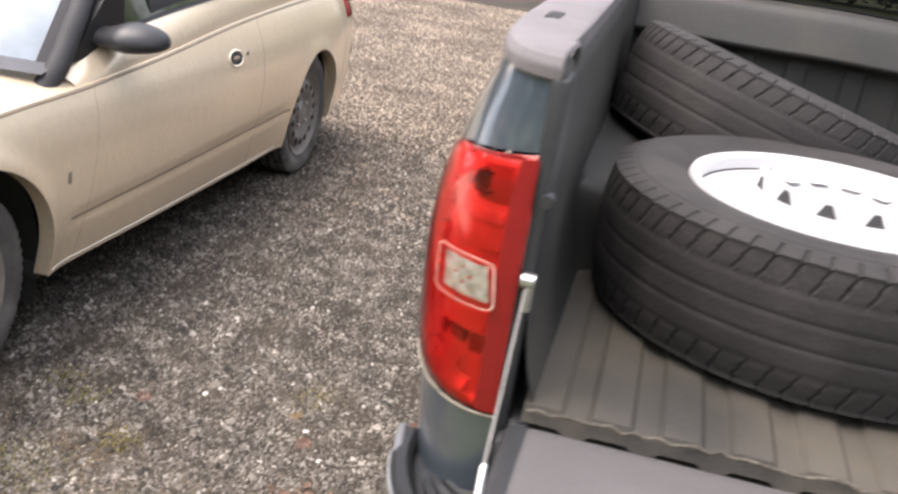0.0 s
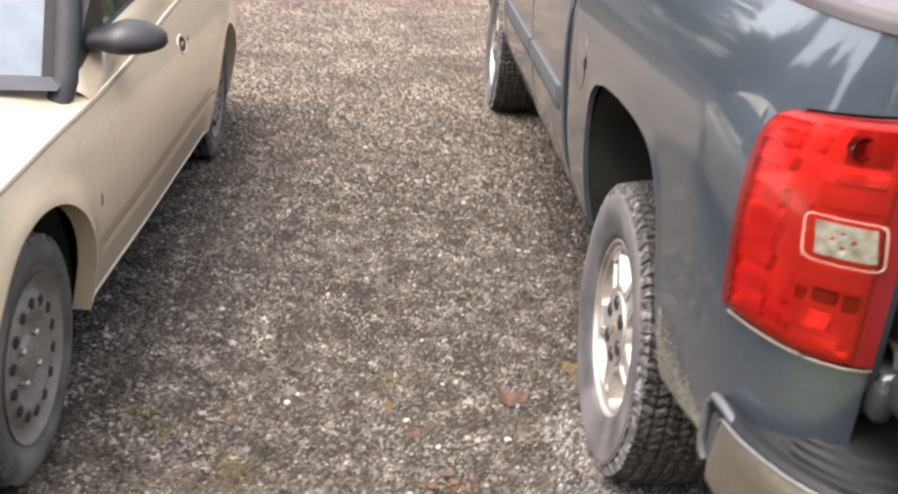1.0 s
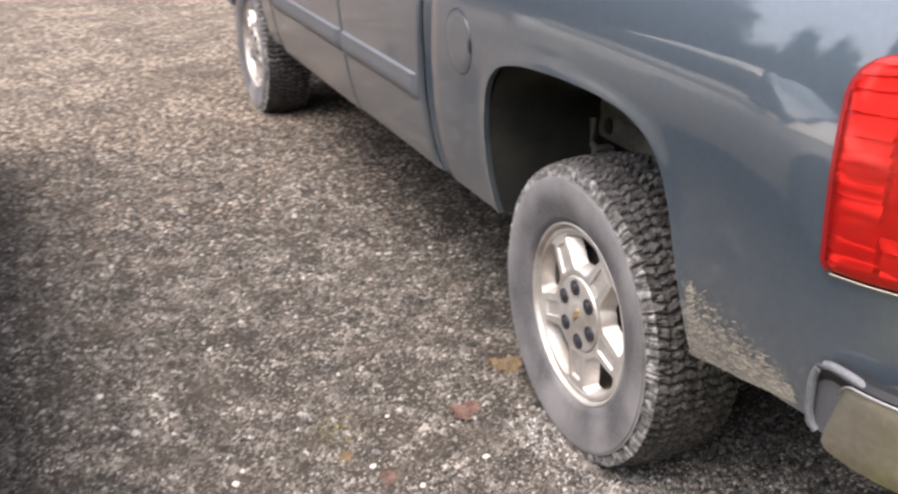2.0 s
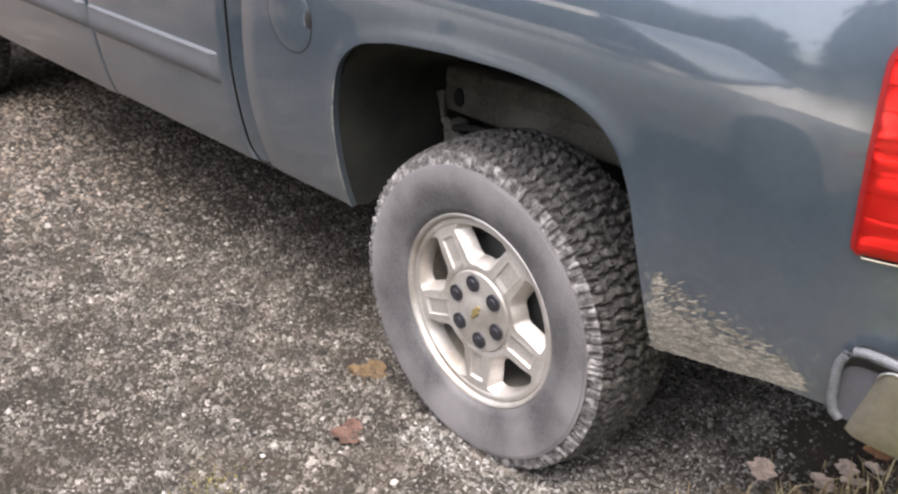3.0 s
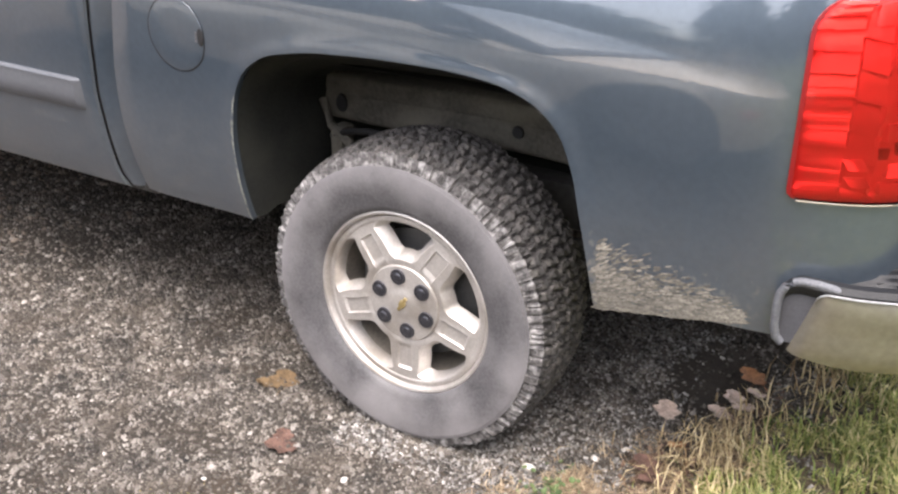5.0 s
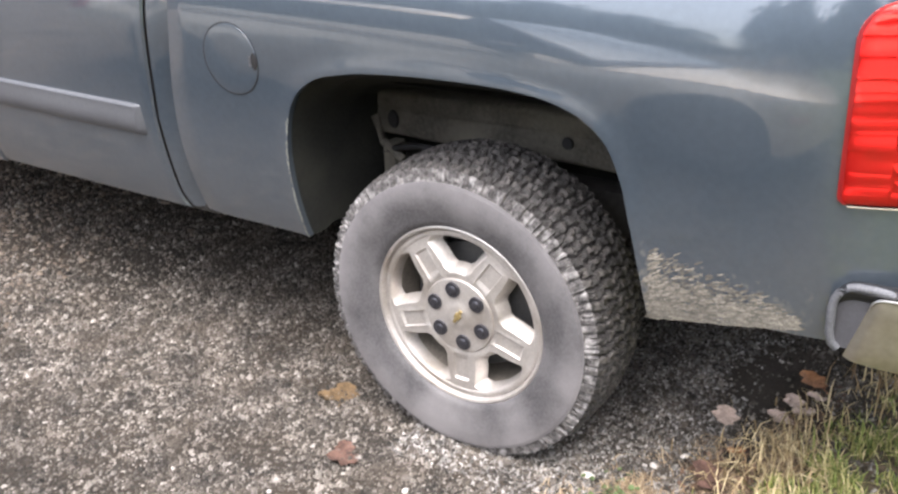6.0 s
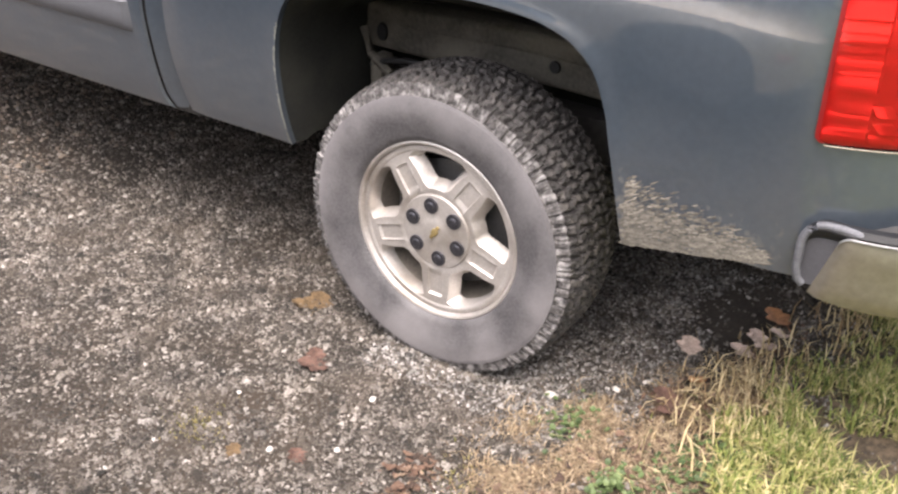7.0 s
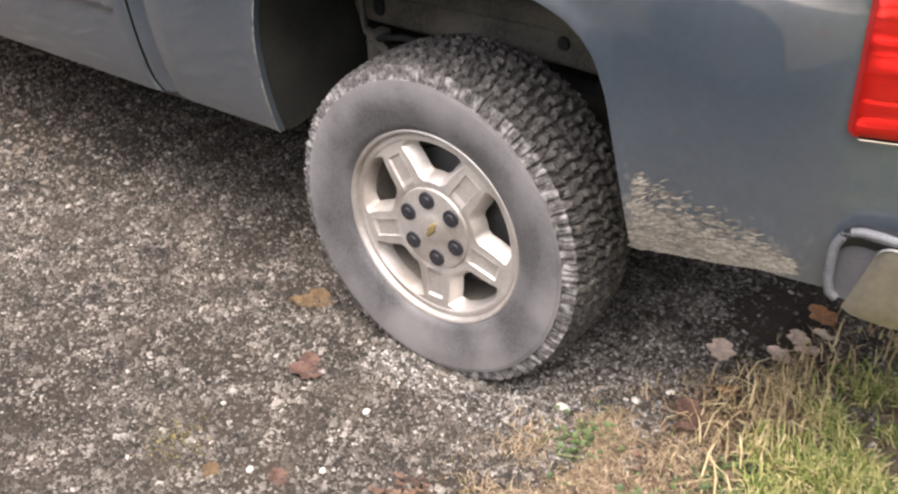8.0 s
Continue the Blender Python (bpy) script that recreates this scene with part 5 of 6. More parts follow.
def loose_wheel(name, m, label, white):
    ob = thing(name, (0, 0, 0), label, "tyre", "loose tyres in the truck bed")
    ob.matrix_basis = m
    for name, me in (("sidewall", SPARE_SIDES), ("tread", SPARE_TREAD)):
        new(name, me).parent = ob
    if white:
        r = new("wheel_disc", WHITE_DISC)
        r.parent = ob
        tagged(r, "white painted steel wheel with small vent slots")
        for k in range(12):
            a = 2 * math.pi * k / 12 + 0.2
            s = new("vent_slot", SLOT)
            s.parent = ob
            s.location = (-0.1155, 0.132 * math.cos(a), 0.132 * math.sin(a))
            s.rotation_euler, s.scale = (a, 0, 0), (1.3, 1.15, 1.35)
            tagged(s, "dark vent slot")
            fin = new("vent_hood", FIN)
            fin.parent, fin.location, fin.rotation_euler, fin.scale = ob, s.location, s.rotation_euler, s.scale
    return ob


WHITE_DISC = mesh_ob("wheel_disc", *lathe([(0.09, 0.25), (-0.112, 0.25), (-0.118, 0.268), (-0.108, 0.272), (-0.1, 0.265), (-0.088, 0.255), (-0.085, 0.235), (-0.102, 0.2), (-0.116, 0.14), (-0.1, 0.1), (-0.09, 0.06), (-0.09, 0.0)], 72), WHITE_STEEL)
SLOT = mesh_ob("vent_slot", [(x, y, z) for y in (0.0135, 0.017) for x, z in ((0.003, -0.013), (0.003, 0.013), (-0.015, 0.004), (-0.015, -0.004))], [(0, 1, 2, 3), (7, 6, 5, 4), (0, 4, 5, 1), (1, 5, 6, 2), (2, 6, 7, 3), (3, 7, 4, 0)], STEEL_DARK)
FIN = mesh_ob("vent_hood", [(0.004, -0.026, -0.013), (0.004, -0.026, 0.013), (0.004, 0.016, -0.018), (0.004, 0.016, 0.018), (-0.017, 0.0155, -0.005), (-0.017, 0.0155, 0.005)], [(0, 2, 4), (1, 5, 3), (0, 4, 5, 1), (2, 3, 5, 4)], WHITE_STEEL)
loose_wheel("loose_wheel", Matrix.Translation((0.655, -0.47, BED + 0.127)) @ pose(0, 0, 0, 0, 90, 25), "black tyre on white steel wheel lying flat in truck bed", True)
loose_wheel("loose_tyre", Matrix.Translation((0.6, 0.29, BED + 0.185)) @ pose(0, 0, 0, -6, 16, 0) @ pose(0, 0, 0, 0, 90, 0), "black tyre leaning on the wheel housing in the truck bed", False)


# ---- cream coupe ----
CX = -2.19
car = thing("coupe_car", (CX, 1.03, 0), "cream beige two-door coupe with dull paint and bare steel wheels", "car")
FRONT_AXLE, REAR_AXLE = -0.2, 2.35
ARCHES = ((-0.185, 0.372), (2.37, 0.335))
ARCH_Z = 0.285
CREASE = curve([-1.15, -0.6, 0.0, 0.4, 0.9, 1.5, 2.1, 2.7, 3.2], [0.62, 0.72, 0.77, 0.776, 0.798, 0.833, 0.852, 0.85, 0.83])
WAIST = curve([-1.15, 0.0, 0.4, 0.9, 1.5, 2.1, 2.7, 3.2], [0.7, 0.85, 0.87, 0.92, 0.953, 0.975, 0.955, 0.925])  # the window's foot
TAPER = curve([-1.18, -1.05, -0.8, -0.3, 0.5, 1.4, 2.4, 2.9, 3.1, 3.24], [0.46, 0.24, 0.09, 0.025, 0.004, 0.0, 0.01, 0.045, 0.1, 0.3])
CENTRE = curve([-1.18, -0.9, -0.3, 0.1, 0.35, 1.4, 2.5, 2.8, 3.24], [0.6, 0.7, 0.82, 0.868, 0.86, 0.9, 1.0, 0.98, 0.86])
SIDE_X = curve([0.1, 0.2, 0.3, 0.38, 0.5, 0.6, 0.7, 0.8, 0.92], [-1.385, -1.362, -1.343, -1.328, -1.316, -1.317, -1.334, -1.374, -1.44])


def car_side(y, z, out=0.0):
    flare = 0.0
    for c, r in ARCHES:
        d = math.hypot(y - c, z - ARCH_Z) - r
        flare += 0.014 * math.exp(-((d / 0.05) ** 2))
    return (SIDE_X(z) - TAPER(y) + flare + out, y, z)


def sill(y):
    z = 0.207 + 0.03 * min(1.0, max(0.0, 1 - y / 1.6)) + 0.05 * max(0.0, (y - 2.7) / 0.5) + 0.06 * max(0.0, (-0.7 - y) / 0.4)
    for c, r in ARCHES:
        if abs(y - c) < r:
            z = max(z, ARCH_Z + math.sqrt(r**2 - (y - c) ** 2))
    return z


def car_stations():
    ys = list(np.linspace(-1.18, 3.24, 90))
    for c, r in ARCHES:
        ys = [y for y in ys if abs(y - c) > r + 0.01]
        ys += [c + (r + 0.0005) * math.cos(math.pi * k / 40) for k in range(41)]
        ys += [c + r * 1.004, c - r * 1.004]
    return sorted(ys)


def car_body():
    ys = car_stations()
    rows = 24
    top = 16
    v, f = [], []
    for y in ys:
        z0, zc = sill(y), CREASE(y)
        half = []
        x, _, z = car_side(y, z0)
        half.append((x - 0.05, y, z))
        half.append((x - 0.004, y, z))
        for j in range(rows + 1):
            z = z0 + (zc - z0) * j / rows
            p = car_side(y, z)
            # the sunk line along the doors
            g = 0.008 * math.exp(-(((z - 0.392) / 0.006) ** 2)) if 0.28 < y < 2.02 else 0
            half.append((p[0] - g, y, z))
        x1 = half[-1][0]
        zt = CENTRE(y)
        for j in range(1, top + 1):
            t = j / top
            x = x1 + (CX - x1) * (1 - (1 - t) ** 1.25)
            half.append((x, y, zc + (zt - zc) * (1 - (1 - t) ** 3.2)))
        other = [(2 * CX - x, yy, z) for x, yy, z in reversed(half[:-1])]
        v += half + other
    w = (rows + top + 3) * 2 - 1
    n = len(ys)
    f = [(i * w + j, (i + 1) * w + j, (i + 1) * w + j + 1, i * w + j + 1) for i in range(n - 1) for j in range(w - 1)]
    f += [tuple(range(w)), tuple(reversed(range((n - 1) * w, n * w)))]
    return v, f


body = part("body", car_body(), CAR_PAINT, car, "cream beige painted body")
part("underside", join(box(CX - 0.8, CX + 0.8, 0.2, 1.95, 0.2, 0.26, 0.02), box(CX - 0.5, CX + 0.5, -1.0, 3.0, 0.24, 0.6, 0.05)), UNDER, car)


def car_strip(y0, y1, z, half_h, out, n=40):
    """A thin strip laid on the car's flank; z may be a curve of y."""
    def fn(a, b):
        y = y0 + (y1 - y0) * a
        zz = (z(y) if callable(z) else z) + half_h * (2 * b - 1)
        p = car_side(y, zz)
        return (p[0] + out * (1 - (2 * b - 1) ** 4), y, zz)
    return grid(fn, n, 4)


for k in range(2):
    m = (lambda g: mirror(g, CX)) if k else (lambda g: g)
    part("belt_strip", m(car_strip(-0.9, 2.75, lambda y: CREASE(y) - 0.006, 0.006, 0.002, 70)), BELT, body, "thin grey strip along the shoulder")
    # a raised strip in a darker tone paints the shade of the sunk line
    part("door_crease", m(car_strip(0.28, 2.02, 0.392, 0.0045, 0.0016)), CAR_SHUT, body, "darker strip along the door for the shade of its sunk line")
    part("sill_seam", m(car_strip(0.2, 1.97, lambda y: sill(y) + 0.015, 0.004, 0.002)), PALE_SEAM, body)
    def door_gap(y0, y1, z0, z1):
        def fn(a, b):
            y, z = y0 + (y1 - y0) * b + 0.0013 * (2 * a - 1), z0 + (z1 - z0) * b
            p = car_side(y, z)
            return (p[0] + 0.0012, y, z)
        return grid(fn, 1, 24)
    part("door_gap", m(door_gap(0.32, 0.44, 0.225, 0.775)), DOOR_SEAM, body)
    part("door_gap", m(door_gap(1.62, 1.72, 0.225, 0.87)), CAR_SHUT, body)
    def round_patch(prof, wide=1.0, n=32):
        """A round fitting on the flank: (radius, height) pairs from the middle outwards."""
        v = []
        for r, out in prof:
            for i in range(n):
                p = car_side(1.43 + wide * r * math.cos(2 * math.pi * i / n), 0.714 + r * math.sin(2 * math.pi * i / n))
                v.append((p[0] + out, p[1], p[2]))
        f = [(k * n + i, k * n + (i + 1) % n, (k + 1) * n + (i + 1) % n, (k + 1) * n + i) for k in range(len(prof) - 1) for i in range(n)]
        return v, f
    handle = part("door_handle", m(round_patch([(0.025, 0.001), (0.028, 0.004), (0.031, 0.004), (0.035, -0.001)], 2.1)), CAR_PAINT, body, "round recessed door handle")
    # the flank is unbroken here: a dark disc paints the hollow's shade
    part("handle_shade", m(round_patch([(0.0, 0.0012), (0.015, 0.0012), (0.025, 0.0014)], 2.1)), CAR_TRIM_DARK, handle, "flat dark disc for the shade in the handle's hollow")
    part("handle_flap", m(round_patch([(0.0, 0.004), (0.004, 0.004), (0.007, 0.003), (0.009, 0.001)], 3.4)), CAR_SHUT, handle)
    kx, ky, kz = car_side(1.535, 0.718)
    part("lock", m(shift(lathe([(-0.003, 0.011), (0.004, 0.009), (0.004, 0.0)], 16), kx, ky, kz)), CAR_TRIM, body)
    # marker lamp, small badge on the wing, tail lamp
    def patch(y0, y1, z0, z1, out):
        def fn(a, b):
            p = car_side(y0 + (y1 - y0) * a, z0 + (z1 - z0) * b)
            e = min(min(a, 1 - a) * abs(y1 - y0), min(b, 1 - b) * (z1 - z0))
            return (p[0] - 0.004 + (out + 0.004) * (1 - math.exp(-e / 0.004)), p[1], p[2])
        return grid(fn, 14, 10)
    part("marker_lamp", m(patch(-0.86, -0.7, 0.455, 0.505, 0.008)), ORANGE, body, "orange side marker lamp")
    part("wing_badge", m(patch(0.24, 0.265, 0.51, 0.555, 0.003)), CAR_TRIM, body, "small plain badge")
    part("tail_lamp", m(patch(2.93, 3.2, 0.7, 0.83, 0.01)), RED_LENS, body, "red tail lamp")
    part("rear_marker", m(patch(3.02, 3.14, 0.5, 0.54, 0.006)), CAR_TRIM, body)

# greenhouse
ROOF = curve([0.1, 0.5, 0.9, 1.2, 1.7, 2.1, 2.5, 2.8], [0.92, 1.1, 1.25, 1.31, 1.32, 1.27, 1.13, 0.99])


def shell(y, s, out=0.0):
    """The greenhouse: s from 0 at the belt of the near side over the roof to 1 on the far side."""
    belt = WAIST(y) - 0.006
    top = max(ROOF(y), belt + 0.01)
    xb = -1.43 - TAPER(y) * 0.8
    t = 2 * min(s, 1 - s) * math.pi / 2
    box_like = min(max((y - 0.5) / 0.6, 0.0), 1.0)
    p, q = 0.95 - 0.6 * box_like, 0.8 + 0.15 * box_like
    c, n = max(0.0, math.cos(t)), math.sin(t)
    x = CX + (xb - CX) * c**p * (1 - 0.1 * box_like * n * c)
    z = belt + (top - belt) * n**q
    x, z = x + out * c, z + out * max(n, 0.3)
    return (2 * CX - x if s > 0.5 else x, y, z)


SCREEN_FOOT, SCREEN_TOP = (-1.435, 0.35, 0.826), (-1.565, 0.85, 1.24)


def screen(a, b, out=0.0):
    """The windscreen: a from its foot to its top, b from the near pillar across to the far one."""
    d = 1 - (2 * b - 1) ** 2
    foot = Vector((SCREEN_FOOT[0] + (2 * CX - 2 * SCREEN_FOOT[0]) * b, SCREEN_FOOT[1] - 0.3 * d, SCREEN_FOOT[2] + 0.055 * d))
    top = Vector((SCREEN_TOP[0] + (2 * CX - 2 * SCREEN_TOP[0]) * b, SCREEN_TOP[1] + 0.05 * d, SCREEN_TOP[2] + 0.055 * d))
    p = foot.lerp(top, a)
    return (p.x, p.y - out, p.z + 0.05 * a * (1 - a) * d + out)


def side_pane(y, b, out=0.0):
    """The door glass leans inwards; its upper edge follows the pillar, then the roof."""
    low = WAIST(y)
    top = max(low + 0.004, min(SCREEN_FOOT[2] + 0.01 + (y - 0.4) * 0.88, 1.21, ROOF(y) - 0.06))
    z = low + (top - low) * b
    return (-1.433 - 0.38 * (z - low) - TAPER(y) * 0.8 + out, y, z)


part("roof", grid(lambda a, b: shell(0.9 + 1.9 * a, b), 50, 48), CAR_TRIM_DARK, car, "dark window frames and roof")
part("roof_skin", grid(lambda a, b: shell(0.95 + 1.15 * a, 0.26 + 0.48 * b, 0.006), 24, 20), CAR_PAINT, car)
part("windscreen", grid(lambda a, b: screen(a, b), 16, 40), SKY_PALE_GLASS, car, "windscreen with the sky's reflection put into its pale glass colour")
for k in range(2):
    part("screen_border", (lambda g: mirror(g, CX) if k else g)(grid(lambda a, b: screen(a, 0.03 * b, 0.0025), 16, 4)), CAR_TRIM_DARK, car, "dark border of the windscreen")
part("rear_screen", grid(lambda a, b: shell(2.15 + 0.55 * a, 0.25 + 0.5 * b, 0.006), 20, 24), CAR_GLASS, car)


def cowl_geo():
    """The slotted panel under the windscreen, level with the bonnet."""
    def fn(a, b):
        x, y, z = screen(0.0, -0.005 + 1.01 * b)
        rib = 0.003 if (b * 70) % 1 > 0.5 and 0.35 < a < 0.8 else 0
        return (x, y + 0.012 - 0.1 * a, z + 0.008 - 0.014 * a**2 + rib)
    return grid(fn, 10, 140)


def shoulder(a, b):
    """The door's painted top, from the shoulder line up to the window's foot."""
    y = 0.36 + 2.3 * a
    x0, z0 = car_side(y, CREASE(y))[0] - 0.004, CREASE(y) - 0.002
    rise = min(1.0, a / 0.12)
    x1, z1 = -1.437 - TAPER(y) * 0.8, CREASE(y) + (WAIST(y) + 0.004 - CREASE(y)) * (0.35 + 0.65 * rise)
    return (x0 + (x1 - x0) * b**1.5, y, z0 + (z1 - z0) * b**0.85)


for k in range(2):
    g = grid(shoulder, 50, 8)
    part("door_shoulder", mirror(g, CX) if k else g, CAR_PAINT, car, "cream painted door top under the window")
part("cowl", cowl_geo(), COWL, car, "grey slotted cowl under the windscreen")
for k in range(2):
    m = (lambda g: mirror(g, CX)) if k else (lambda g: g)
    part("side_window", m(grid(lambda a, b: side_pane(0.5 + 1.12 * a, b, 0.004), 40, 10)), CAR_GLASS, car, "side window with dim greenery painted into its glass colour")
    part("quarter_window", m(grid(lambda a, b: side_pane(1.68 + 0.6 * a, b, 0.004), 16, 10)), CAR_GLASS, car)
    part("belt_seal", m(grid(lambda a, b: (side_pane(0.68 + 1.68 * a, 0.0)[0] + 0.012 - 0.02 * b, 0.68 + 1.68 * a, WAIST(0.68 + 1.68 * a) - 0.012 + 0.022 * b), 50, 3)), CAR_TRIM_DARK, car, "dark seal along the window's foot")
    foot, tip = Vector(SCREEN_FOOT), Vector(SCREEN_TOP)
    line = [foot - (tip - foot) * 0.22 + Vector((-0.03, 0.0, 0.0)), foot + Vector((0.004, 0, 0)), foot.lerp(tip, 0.3) + Vector((0.012, 0, 0.004)), foot.lerp(tip, 0.65) + Vector((0.012, 0, 0.004)), tip + Vector((0.0, 0.01, 0.012))]
    part("windscreen_pillar", m(tube([tuple(p) for p in line], 0.034, 12)), CAR_TRIM_DARK, car, "dark grey windscreen pillar")


def prism(pts, x0, x1):
    """A flat outline in y and z, extruded along x."""
    n = len(pts)
    v = [(x, y, z) for x in (x0, x1) for y, z in pts]
    return v, [tuple(range(n)), tuple(range(2 * n - 1, n - 1, -1))] + [(i, n + i, n + (i + 1) % n, (i + 1) % n) for i in range(n)]


def mirror_shell():
    """The mirror housing: a swept pod on a short arm."""
    def fn(a, b):
        t = 2 * math.pi * a
        x = -1.455 + 0.24 * b
        e = min(1.0, max(0.0, (b - 0.15) / 0.4))
        e = e * e * (3 - 2 * e)
        k = math.sqrt(max(0.0, 1 - (max(0.0, b - 0.42) / 0.58) ** 2.6))
        h, d = (0.04 + 0.024 * e) * k, (0.06 + 0.03 * e) * k
        up = math.sin(t)
        return (x, 0.585 + 0.035 * b + d * math.cos(t), 0.893 - 0.012 * (1 - b) + h * (up if up > 0 else 0.55 * up))
    return grid(fn, 28, 22, wrap=True)


for k in range(2):
    m = (lambda g: mirror(g, CX)) if k else (lambda g: g)
    pod = part("side_mirror", m(mirror_shell()), MIRROR_PLASTIC, car, "dark grey plastic door mirror")
    part("sail", m(join(prism([(0.4, 0.828), (0.72, 0.85), (0.71, 1.06), (0.62, 1.03)], -1.455, -1.425))), PLASTIC, pod)

# steel wheels
CAR_TYRE = tyre_mesh("tyre", CAR_RUBBER, 0.302, 0.19, 0.196, 60, 4, 0.006, 0.022, seed=5, per=4)
CAR_STEEL = mesh_ob("wheel", *lathe([(0.14, 0.19), (0.02, 0.188), (0.0, 0.2), (-0.004, 0.203), (0.004, 0.193), (0.016, 0.182), (0.02, 0.165), (0.008, 0.15), (0.0, 0.13), (0.004, 0.11), (0.022, 0.085), (0.025, 0.07), (0.018, 0.055), (0.008, 0.05), (0.004, 0.035), (0.002, 0.0)], 56), CAR_WHEEL)
CAR_HOLE = mesh_ob("vent_hole", *lathe([(-0.0015, 0.0), (-0.0015, 0.0135), (0.002, 0.015)], 14), GAP)
CAR_NUT = mesh_ob("lug_nut", *lathe([(0.01, 0.01), (-0.008, 0.01), (-0.011, 0.007), (-0.011, 0.0)], 6), STEEL)
for side in (1, -1):
    for y in (FRONT_AXLE, REAR_AXLE):
        w = part("wheel", CAR_STEEL, None, car, "dusty bare steel wheel", at=(CX + side * 0.822, y, 0.296), turn=(0.3, 0, math.pi) if side > 0 else (0.3, 0, 0))
        pieces = [("tyre", CAR_TYRE, (0.085, 0, 0))]
        for q in range(14):
            a = 2 * math.pi * q / 14
            pieces.append(("vent_hole", CAR_HOLE, (0.0, 0.137 * math.cos(a), 0.137 * math.sin(a))))
        for q in range(4):
            a = 2 * math.pi * q / 4 + 0.4
            pieces.append(("lug_nut", CAR_NUT, (0.012, 0.062 * math.cos(a), 0.062 * math.sin(a))))
        for name, me, off in pieces:
            o = new(name, me)
            o.parent, o.location = w, off


def car_well(y0, r):
    pts = [(y0 + (r + 0.03) * math.cos(t), ARCH_Z + (r + 0.03) * math.sin(t)) for t in np.linspace(-0.4, math.pi + 0.4, 30)]
    xs = [-1.4, -1.5, -1.62, -1.68]
    v = [(x, y, z) for y, z in pts for x in xs]
    f = [(i * 4 + j, (i + 1) * 4 + j, (i + 1) * 4 + j + 1, i * 4 + j + 1) for i in range(29) for j in range(3)]
    f.append(tuple(i * 4 + 3 for i in range(30)))
    return v, f


for y, r in ARCHES:
    for k in range(2):
        part("wheel_well", mirror(car_well(y, r), CX) if k else car_well(y, r), WELL, car)


# ---- loose stones, grass, leaves ----
LAWN_EDGE = curve([-3.0, -1.6, -1.1, -0.6, -0.35, -0.13, 0.1, 0.35, 0.7, 1.5, 3.0], [-0.3, -0.38, -0.46, -0.56, -0.45, -0.36, -0.46, -0.6, -0.72, -0.76, -0.74])


TURF_EDGE = curve([-3.0, -0.6, -0.2, 0.0, 0.13, 0.28, 0.5, 0.75, 1.0, 3.0], [-0.9, -0.93, -0.84, -0.75, -0.71, -0.63, -0.71, -0.73, -0.74, -0.76])


def grass_amount(x, y):
    """0 on the gravel, 1 in the turf behind the truck."""
    d = LAWN_EDGE(x) - y + 0.1 * noise.noise((x * 3, y * 3, 7)) + 0.06 * noise.noise((x * 9, y * 9, 2))
    return min(max(d / 0.3, 0.0), 1.0)


def soil_amount(x, y):
    """The patch of dark bare soil behind the rear wheel."""
    return min(1.0, 2.2 * max(0.0, 1 - math.hypot((x - 0.7) / 0.27, (y + 0.58) / 0.165) + 0.2 * noise.noise((x * 14, y * 14, 6))))


def bare_amount(x, y):
    """Where the gravel lies thin, here and there on the drive."""
    a = 0.0
    for cx, cy, r in ((-0.594, 0.645, 0.17), (-0.595, 0.734, 0.16), (-0.296, 0.583, 0.13), (-0.369, 0.245, 0.1), (-0.889, -0.159, 0.2)):
        a = max(a, 1 - math.hypot((x - cx) / r, (y - cy) / (0.7 * r)) + 0.35 * noise.noise((x * 14, y * 14, 6)))
    by_wheel = min(1.0, math.hypot((x - 0.4) / 0.6, (y + 0.25) / 0.5) ** 2)
    return min(1.0, max(0.0, 1.3 * a) + by_wheel * (max(0.0, noise.noise((x * 1.7, y * 1.7, 5)) * 1.8 - 0.2) + max(0.0, 1.6 * noise.noise((x * 6, y * 6, 9)) - 0.15)))


